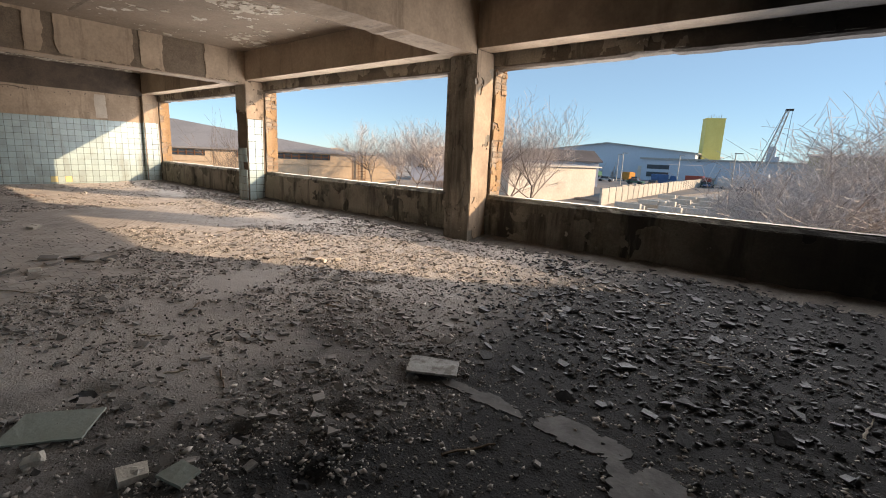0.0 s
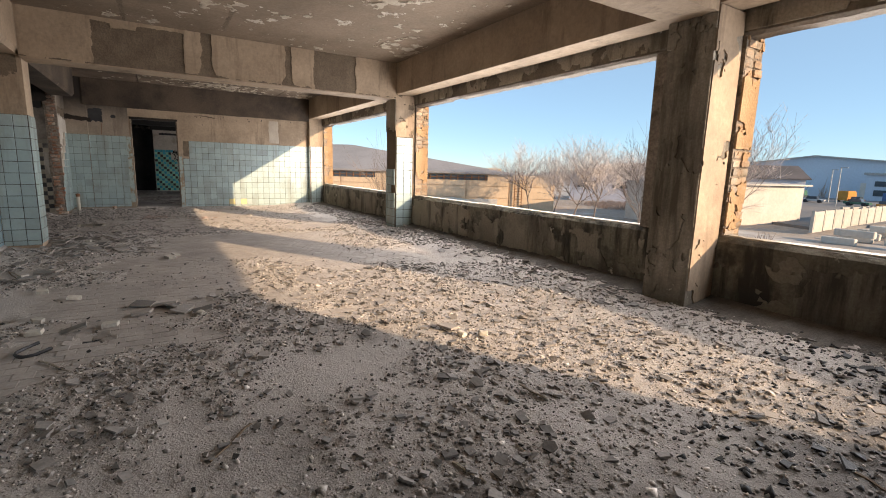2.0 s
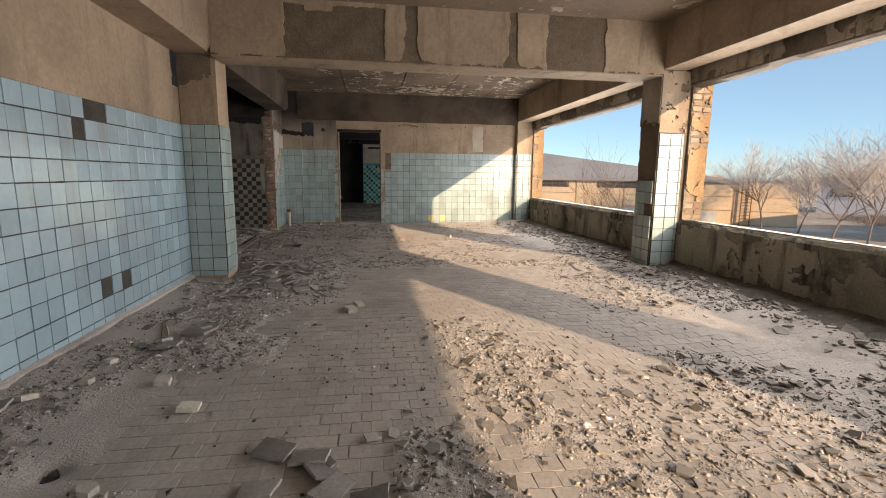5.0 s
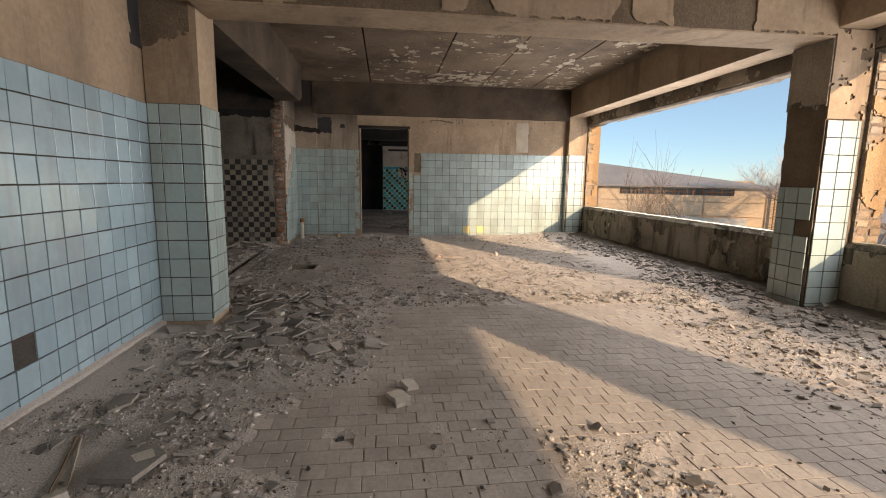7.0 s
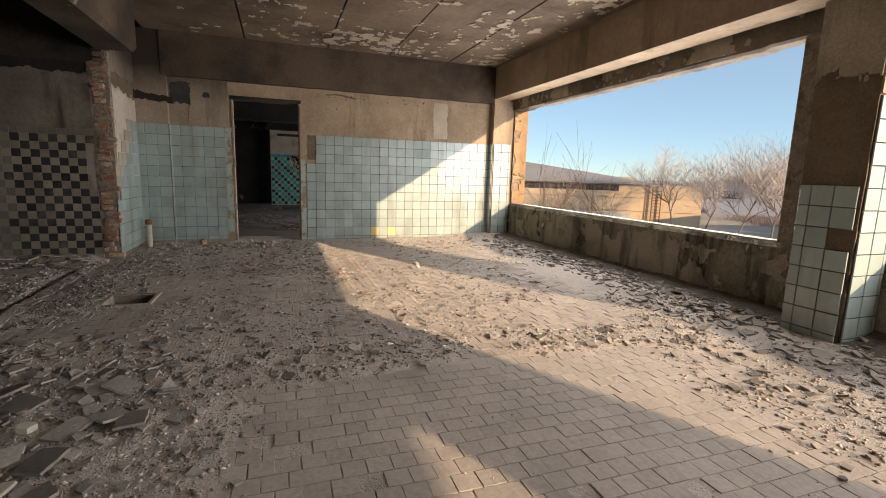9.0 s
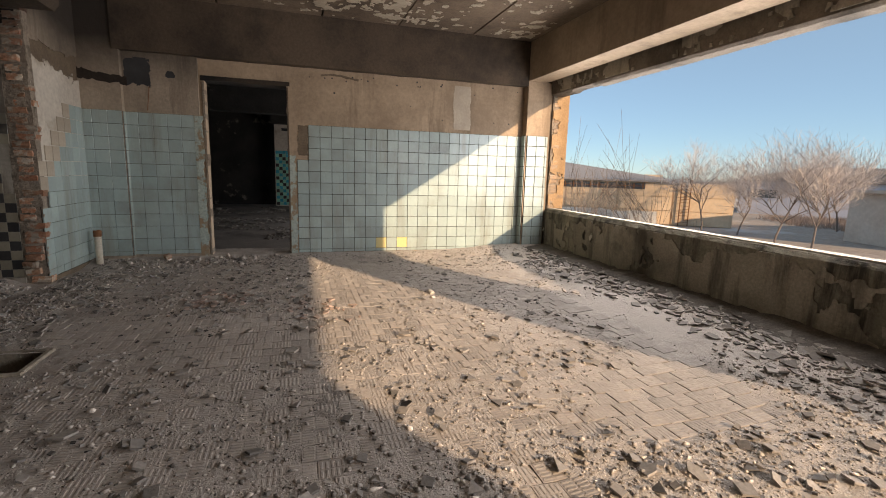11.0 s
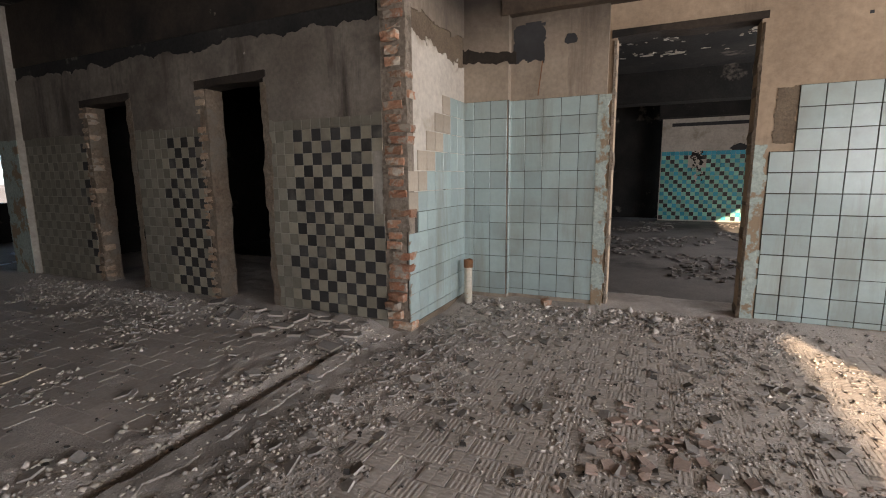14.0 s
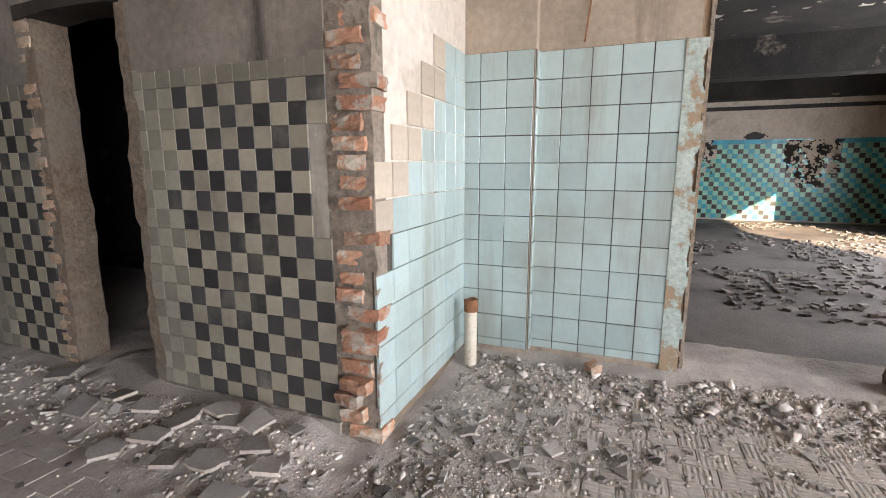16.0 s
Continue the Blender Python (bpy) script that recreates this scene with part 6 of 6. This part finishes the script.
chips("corridor_chips", 320, (-14.5, -11.2, -5.4, -0.7), (0.015, 0.07), SHARD, "broken tile chips along the checker wall", want=corridor, seed=14, tilt=12)
bits("corner_rubble", 11000, (-15.7, -13.2, -0.5, 1.9), (0.003, 0.017), STONE, "grey rubble heaped at the foot of the tiled corner", want=lambda x, y: 0.25 + 0.75 * pier_foot(x, y), seed=15)
bits("corner_crumbs", 2600, (-15.7, -13.2, -0.5, 2.0), (0.003, 0.012), PALE, "pale plaster crumbs at the foot of the tiled corner", want=lambda x, y: 0.3 + 0.7 * pier_foot(x, y), seed=25, category="plaster crumbs")
bits("foot_lumps", 130, (-15.7, -15.3, -0.5, 1.5), (0.018, 0.05), STONE, "lumps of mortar and brick along the wall foot", want=lambda x, y: 1.0, seed=26, flat=0.75)
chips("corner_chips", 300, (-15.6, -13.3, -0.5, 1.9), (0.010, 0.05), SHARD, "broken tiles at the foot of the tiled corner", want=lambda x, y: 0.3 + 0.7 * pier_foot(x, y), seed=16, tilt=14)
chips("shard_heap", 90, (-14.6, -12.4, 0.6, 2.8), (0.018, 0.06), REDSH, "reddish broken floor tiles in small heaps", want=lambda x, y: math.exp(-((x + 13.7) ** 2 + (y - 1.05) ** 2) / 0.06) + 0.8 * math.exp(-((x + 13.25) ** 2 + (y - 1.95) ** 2) / 0.08), seed=19, tilt=8)
chips("opening_shards", 180, (-11.5, -8.9, -0.5, 1.3), (0.03, 0.10), SHARD, "broken floor tiles strewn in the opening", want=lambda x, y: smooth(1.2, 0.5, y) * (0.4 + 0.6 * noise.noise(Vector((x * 2, y * 2, 1)))), seed=20, tilt=10)
chips("start_chips", 420, (-4.0, -0.6, -0.3, 2.6), (0.008, 0.035), SHARD, "grey chips and splinters in the dust", seed=22, tilt=14)
chips("splinters", 1500, (-8.0, 0.2, -0.5, 4.4), (0.006, 0.022), DARKSCRAP, "small dark splinters and scraps in the dust", want=lambda x, y: 0.25 + 0.75 * rubbleness(x, y), seed=41, thick=0.006, tilt=16)
chips("corridor_splinters", 700, (-14.4, -10.8, -4.6, 1.2), (0.006, 0.026), DARKSCRAP, "small dark splinters and scraps by the opening", want=lambda x, y: 0.5, seed=42, thick=0.006, tilt=16)
# soil drifted along the foot of the parapet, coloured dark for the shade there
bm = bmesh.new()
loft(bm, [1.2 - 0.06 * i for i in range(280)], lambda x: [(5.49, 0.0), (5.49, fh(x, 5.4) + 0.06 + 0.03 * nz(x, 1, 2.5)), (5.38 + 0.03 * nz(x, 2, 4), fh(x, 5.36) + 0.035 + 0.02 * nz(x, 3, 3)), (5.16 + 0.10 * nz(x, 4, 1.5), fh(x, 5.12) + 0.006), (4.98 + 0.14 * nz(x, 5, 2.0), fh(x, 4.95) - 0.012)])
tagged(part("soil_drift", bm, DIRT), "soil and ash drifted along the parapet, coloured dark for the shade there", "soil", kind="stuff")
# rubble in the far room
bm = bmesh.new()
r = random.Random(31)
for _ in range(2200):
    x, y = r.uniform(-24.5, -16.4), r.uniform(-0.5, 4.5)
    if noise.noise(Vector((x * 0.8, y * 0.8, 5))) < -0.05:
        continue
    s = r.uniform(0.01, 0.045)
    box(bm, -s, s, -s * 0.7, s * 0.7, -0.006, 0.010, pose(x, y, 0.008, r.gauss(0, 8), r.gauss(0, 8), r.uniform(0, 360)))
tagged(part("far_room_rubble", bm, SHARD), "broken tiles strewn over the far room floor", "rubble", kind="stuff")

# ---- single things on the floor ----


def slab_mesh(name, pts, t, material, seed):
    r = random.Random(seed)
    bm = bmesh.new()
    ring = []
    for (x0, y0), (x1, y1) in zip(pts, pts[1:] + pts[:1]):
        n = max(2, int(math.hypot(x1 - x0, y1 - y0) / 0.025))
        for i in range(n):
            k = i / n
            ring.append((x0 + (x1 - x0) * k + r.gauss(0, 0.0016), y0 + (y1 - y0) * k + r.gauss(0, 0.0016)))
    lo = [bm.verts.new((x, y, 0)) for x, y in ring]
    hi = [bm.verts.new((x * 0.985, y * 0.985, t + r.gauss(0, 0.0006))) for x, y in ring]
    bm.faces.new(hi)
    bm.faces.new(lo[::-1])
    for i in range(len(ring)):
        k = (i + 1) % len(ring)
        bm.faces.new((lo[i], lo[k], hi[k], hi[i]))
    me = mesh_of(name, bm, material)
    if material is SHARD:
        me.materials.append(TEDGE)
        for p in me.polygons:
            if abs(p.normal.z) < 0.5:
                p.material_index = 1
    return me


def shard_pts(s, seed):
    r = random.Random(seed)
    k = r.choice((4, 4, 5))
    return [(s * r.uniform(0.65, 1.0) * math.cos(i * 6.283 / k + 0.5), s * r.uniform(0.55, 0.85) * math.sin(i * 6.283 / k + 0.5)) for i in range(k)]


def lie(name, mesh, x, y, turn, label, category, group="", tx=0.0, ty=0.0, lift=0.003):
    o = new(name, mesh)
    o.matrix_basis = pose(x, y, fh(x, y) + lift, tx, ty, turn)
    return tagged(o, label, category, group)


SH = [slab_mesh("tile_shard", shard_pts(0.068 - 0.007 * (i % 4), i), 0.011, SHARD, i) for i in range(8)]
LG = [slab_mesh("tile_slab", shard_pts(0.105, 20 + i), 0.015, SHARD, i) for i in range(4)]
RT = [slab_mesh("loose_floor_tile", [(-0.062, -0.08), (0.062, -0.08), (0.062, 0.08 - 0.03 * (i % 2)), (-0.062 + 0.03 * (i // 2), 0.08)], 0.013, SHARD, 60 + i) for i in range(4)]
PL = [slab_mesh("plaster_piece", shard_pts(0.085 - 0.012 * (i % 3), 40 + i), 0.028, PALE, i) for i in range(6)]
one = random.Random(5)
for i, (x, y) in enumerate(((-6.14, 1.01), (-5.95, 1.25), (-5.84, 1.29), (-5.87, 1.01), (-6.06, 1.18), (-5.75, 1.45), (-5.63, 0.6), (-7.55, -0.02), (-6.45, -0.43), (-6.65, -0.48), (-10.26, -0.14), (-10.15, 0.05), (-10.08, -0.06), (-9.98, 0.06),
                            (-9.92, -0.08), (-9.87, 0.25), (-9.8, 0.41), (-9.54, 0.49), (-9.43, 0.67), (-9.61, 0.32), (-9.35, 0.38), (-9.29, 0.22), (-9.17, 0.69), (-9.29, 1.08), (-10.05, 0.66), (-10.13, 0.56), (-10.05, 0.41), (-10.39, -0.08), (-10.54, -0.02), (-10.35, 0.13), (-10.68, -0.22), (-9.76, 0.08), (-10.46, 0.52), (-9.7, 0.2), (-9.5, 0.1))):
    lie("loose_floor_tile", RT[i % 4], x, y, one.gauss(20, 35), "loose grey floor tile with pale broken edge", "tile", "loose floor tiles", one.gauss(3, 7), one.gauss(0, 7), 0.016)
for i, (x, y) in enumerate(((-6.2, 1.01), (-6.0, 1.26), (-5.89, 1.03), (-6.11, 1.59), (-6.2, 1.45), (-6.05, 1.72), (-4.58, 2.43), (-4.91, 2.2), (-4.49, 1.7), (-12.73, 1.24), (-12.74, 1.41), (-12.2, 1.17), (-12.06, 1.12),
                            (-12.28, 1.72), (-12.42, 2.53), (-12.19, 2.13), (-12.01, 1.87), (-12.22, 3.18), (-12.72, 1.8), (-10.08, 0.42), (-10.07, 0.62), (-9.82, 0.39), (-9.54, -0.21), (-9.28, 0.29), (-9.5, 0.47), (-14.84, -0.27), (-14.71, -0.1), (-5.64, 1.4), (-14.85, 0.1))):
    lie("tile_shard", SH[i % 8], x, y, one.uniform(0, 360), "broken grey floor tile lying in the dust", "tile", "broken floor tiles", one.gauss(0, 6), one.gauss(0, 6), 0.012)
for i, (x, y) in enumerate(((-14.47, -1.33), (-14.45, -1.12), (-14.35, -1.03), (-14.27, -0.90), (-14.22, -1.15), (-14.26, -1.52), (-14.40, -1.93), (-4.43, 3.05), (-8.44, -0.23), (-7.55, 0.02), (-14.42, -1.22), (-14.18, -1.32), (-14.38, -1.45), (-14.12, -0.98), (-14.40, -1.72), (-14.30, -2.05), (-14.15, -1.65), (-14.45, -2.45))):
    lie("tile_slab", LG[i % 4], x, y, one.uniform(0, 360), "large broken grey tile slab with pale edge", "tile", "broken tile slabs", one.gauss(0, 7), one.gauss(0, 7), 0.02)
for i, (x, y) in enumerate(((-6.97, 0.21), (-7.89, 0.15), (-7.01, -0.23), (-6.79, -0.42), (-7.66, -0.05), (-7.30, -0.24), (-6.61, 0.48), (-5.66, 0.38), (-5.95, 0.34), (-5.64, 0.81), (-7.85, 0.15), (-6.49, -0.41), (-8.40, 1.25), (-8.55, 1.32), (-10.11, 0.23), (-1.84, 0.46), (-8.34, 1.27))):
    lie("plaster_piece", PL[i % 6], x, y, one.uniform(0, 360), "broken piece of pale plaster on the floor", "plaster piece", "pale plaster pieces", one.gauss(0, 8), one.gauss(0, 8), 0.004)
lie("tile_slab", slab_mesh("tile_slab", [(-0.16, -0.10), (0.05, -0.14), (0.17, 0.02), (0.02, 0.13), (-0.12, 0.09)], 0.02, SHARD, 3), -7.85, 0.12, 20, "large broken tile slab with a white broken edge", "tile", "", 4, -5, 0.02)
lie("fibre_board", slab_mesh("fibre_board", [(-0.155, -0.115), (0.15, -0.12), (0.165, 0.115), (-0.14, 0.12)], 0.007, BOARD, 1), -2.41, 0.335, 58, "flat grey-green board lying in the dust", "board", "", 2, 1, 0.014)
lie("fibre_board", slab_mesh("fibre_board", [(-0.14, -0.11), (0.15, -0.10), (0.145, 0.10), (-0.15, 0.115)], 0.012, BOARDP, 2), -1.62, 1.92, 32, "pale warped board with flaking face on the floor", "board", "", -1.5, 1.5, 0.016)
lie("tile_shard", slab_mesh("tile_shard", [(-0.06, -0.05), (0.07, -0.03), (0.05, 0.06), (-0.05, 0.05)], 0.014, BOARD, 2), -1.70, 0.57, 10, "small grey-green tile piece on the floor", "tile", "", 3, 5, 0.012)
bm = bmesh.new()
bmesh.ops.create_icosphere(bm, subdivisions=2, radius=1.0)
for v in bm.verts:
    k = 1 + 0.45 * noise.noise(v.co * 1.4 + Vector((5, 0, 0))) + 0.12 * noise.noise(v.co * 4)
    v.co = Vector((max(-0.036, min(0.04, v.co.x * 0.05 * k)), max(-0.026, min(0.028, v.co.y * 0.036 * k)), max(0.0, 0.014 + v.co.z * 0.024 * k)))
blockm = mesh_of("mortar_lump", bm, PALE)
for x, y, a in ((-1.84, 0.47, 30), (-4.17, 3.19, 60), (-4.25, 3.05, 10), (-2.19, 0.24, 70), (-5.64, 1.42, 25), (-13.57, 3.05, 15)):
    lie("mortar_lump", blockm, x, y, a, "pale lump of mortar on the floor", "mortar lump", "mortar lumps", one.gauss(0, 8), one.gauss(0, 8), 0.0)
lie("brick_bat", BR[2], -15.62, 0.16, 40, "broken red brick end lying in the rubble", "brick", "", 12, 5, 0.01).scale = (0.6, 0.45, 0.9)


def stick(x, y, L, turn, material, r=0.008, label="thin splintered stick on the floor", bend=0.0):
    bm = bmesh.new()
    n = 7
    q = []
    for i in range(n + 1):
        k = i / n
        c = Vector((L * (k - 0.5), bend * math.sin(k * 3.14) + one.gauss(0, 0.002), 0.004 * math.sin(k * 9)))
        q.append([bm.verts.new(c + Vector((0, math.cos(a * 1.2566) * r * (1 - 0.5 * k), math.sin(a * 1.2566) * r * 0.7))) for a in range(5)])
    for a, b in zip(q, q[1:]):
        for i in range(5):
            bm.faces.new((a[i], a[(i + 1) % 5], b[(i + 1) % 5], b[i]))
    bm.faces.new(q[0][::-1])
    bm.faces.new(q[-1])
    lie("stick", mesh_of("stick", bm, material), x, y, turn, label, "stick", "loose sticks", 0, 0, r * 0.8)


for x, y, L, a, m in ((-3.24, 0.99, 0.16, 40, PALEWOOD), (-2.36, 1.04, 0.22, -20, WOOD), (-1.02, 1.47, 0.25, 60, WOOD), (-4.86, 0.64, 0.5, 35, PALEWOOD), (0.32, 2.96, 0.3, 80, PALEWOOD), (-0.4, 3.2, 0.2, 10, PALEWOOD), (-2.0, 3.6, 0.22, -15, WOOD),
                      (-1.0, 4.3, 0.25, 30, PALEWOOD), (-2.6, 0.9, 0.12, 70, PALEWOOD), (-3.6, 1.4, 0.3, -40, WOOD), (-7.88, -0.13, 0.55, 25, PALEWOOD), (-7.95, -0.2, 0.5, 20, WOOD), (-2.9, 2.2, 0.18, 15, PALEWOOD), (-1.5, 3.1, 0.26, -60, WOOD), (-3.3, 2.9, 0.2, 5, PALEWOOD), (-13.0, -2.4, 0.3, 15, PALEWOOD)):
    stick(x, y, L, a, m)
bm = bmesh.new()
rings = []
for i in range(25):
    a = math.radians(60 + i * 8.5)
    c = Vector((0.16 * math.cos(a), 0.085 * math.sin(a), 0.012 + 0.004 * math.sin(a * 3)))
    out = Vector((math.cos(a), math.sin(a), 0))
    rings.append([bm.verts.new(c + out * math.cos(k * 1.0472) * 0.011 + Vector((0, 0, math.sin(k * 1.0472) * 0.011))) for k in range(6)])
for p, q in zip(rings, rings[1:]):
    for k in range(6):
        bm.faces.new((p[k], p[(k + 1) % 6], q[(k + 1) % 6], q[k]))
bm.faces.new(rings[0][::-1])
bm.faces.new(rings[-1])
lie("hose", mesh_of("hose", bm, ASH), -5.33, 0.46, 150, "dusty black rubber hose bent into a hook", "hose", "", 0, 0, 0.0)
# charred rags in the hollows
for i, (x, y, s) in enumerate(((-2.72, 0.51, 0.13), (-1.66, 1.28, 0.07), (-1.85, 0.85, 0.08), (-1.38, 0.91, 0.09), (-6.14, 0.09, 0.09), (-5.41, 0.72, 0.1), (-8.04, 0.97, 0.04))):
    bm = bmesh.new()
    bmesh.ops.create_icosphere(bm, subdivisions=3, radius=1.0)
    for v in bm.verts:
        k = 1 + 0.5 * noise.noise(v.co * 2.3 + Vector((i * 7, 0, 0)))
        v.co = Vector((v.co.x * s * k, v.co.y * s * 0.6 * k, v.co.z * 0.018 * k + 0.012 * noise.noise(v.co * 5 + Vector((i, 3, 0)))))
    lie("charred_scrap", mesh_of("charred_scrap", bm, DARK), x, y, i * 50, "flat charred black scrap in the dust", "scrap", "charred scraps", 0, 0, 0.0)
# exposed pale screed patches near the start
for i, (x, y, a, b) in enumerate(((-1.24, 1.88, 0.26, 0.06), (-0.74, 1.90, 0.26, 0.10), (-0.35, 1.72, 0.2, 0.16))):
    sheet("bare_screed", (x - a, y - b, fh(x, y)), (1, 0, 0), (0, 1, 0), (0, 0, 1), 2 * a, 2 * b, 0.02, lambda p, q: 0.8 - ((p - a) / a) ** 2 - ((q - b) / b) ** 2 + 0.7 * nz(p, q, 7, i), 0.004, CONCP, floor, "pale bare screed showing through the ash")

# ---- drain pipe stub, trench slabs, ice ----
pipe = empty("pipe_stub", pose(-15.53, -0.49, 0), "chipped white pipe stub with rusty socket on top", "pipe")
for name, r0, z0, z1, m in (("pipe_body", 0.036, -0.05, 0.36, PIPE), ("socket", 0.042, 0.36, 0.43, RUST)):
    bm = bmesh.new()
    q = []
    for r1, z in ((r0, z0), (r0, z1), (r0 * 0.78, z1 + 0.001), (r0 * 0.76, z1 - 0.04)):
        q.append([bm.verts.new((r1 * math.cos(k * 0.3927), r1 * math.sin(k * 0.3927), z + (0.006 * math.sin(k) if z > 0.4 else 0))) for k in range(16)])
    for a, b in zip(q, q[1:]):
        for i in range(16):
            bm.faces.new((a[i], a[(i + 1) % 16], b[(i + 1) % 16], b[i]))
    bm.faces.new(q[-1])
    part(name, bm, m, pipe, "rusty iron socket" if name == "socket" else "")
bm = bmesh.new()
loft(bm, [-14.1 + 0.05 * i for i in range(48)], lambda x: [(-0.80 + 0.04 * (x + 13) + 0.02 * nz(x, 0, 5), -0.08), (-0.80 + 0.04 * (x + 13) + 0.02 * nz(x, 0, 5), 0.022 + 0.01 * nz(x, 1, 4)), (-0.69 + 0.04 * (x + 13) + 0.04 * nz(x, 3, 4), 0.016 + 0.012 * nz(x, 2, 4)), (-0.64 + 0.04 * (x + 13), -0.08)])
struct("trench_kerb", bm, DUST, "dusty concrete edge of a floor channel", "floor channel")
for x, y, a, b in ((-16.2, -8.3, 0.9, 0.35), (-15.6, -7.3, 0.7, 0.3)):
    sheet("thin_snow", (x - a, y - b, 0.002), (1, 0, 0), (0, 1, 0), (0, 0, 1), 2 * a, 2 * b, 0.06, lambda p, q: 0.7 - ((p - a) / a) ** 2 - ((q - b) / b) ** 2 + 0.5 * nz(p, q, 3, 2), 0.01, ICE)
for o in [o for o in bpy.data.objects if o.name.startswith("thin_snow")]:
    tagged(o, "patch of drifted snow on the floor", "snow")
# steel wire hanging from the vent hole, nail marks in the plaster
bm = bmesh.new()
bar(bm, (-15.78, 0.09, 2.14), (-15.77, 0.06, 1.86), 0.004)
tagged(part("wire", bm, RUST, wall_pier, "thin rusty wire"))
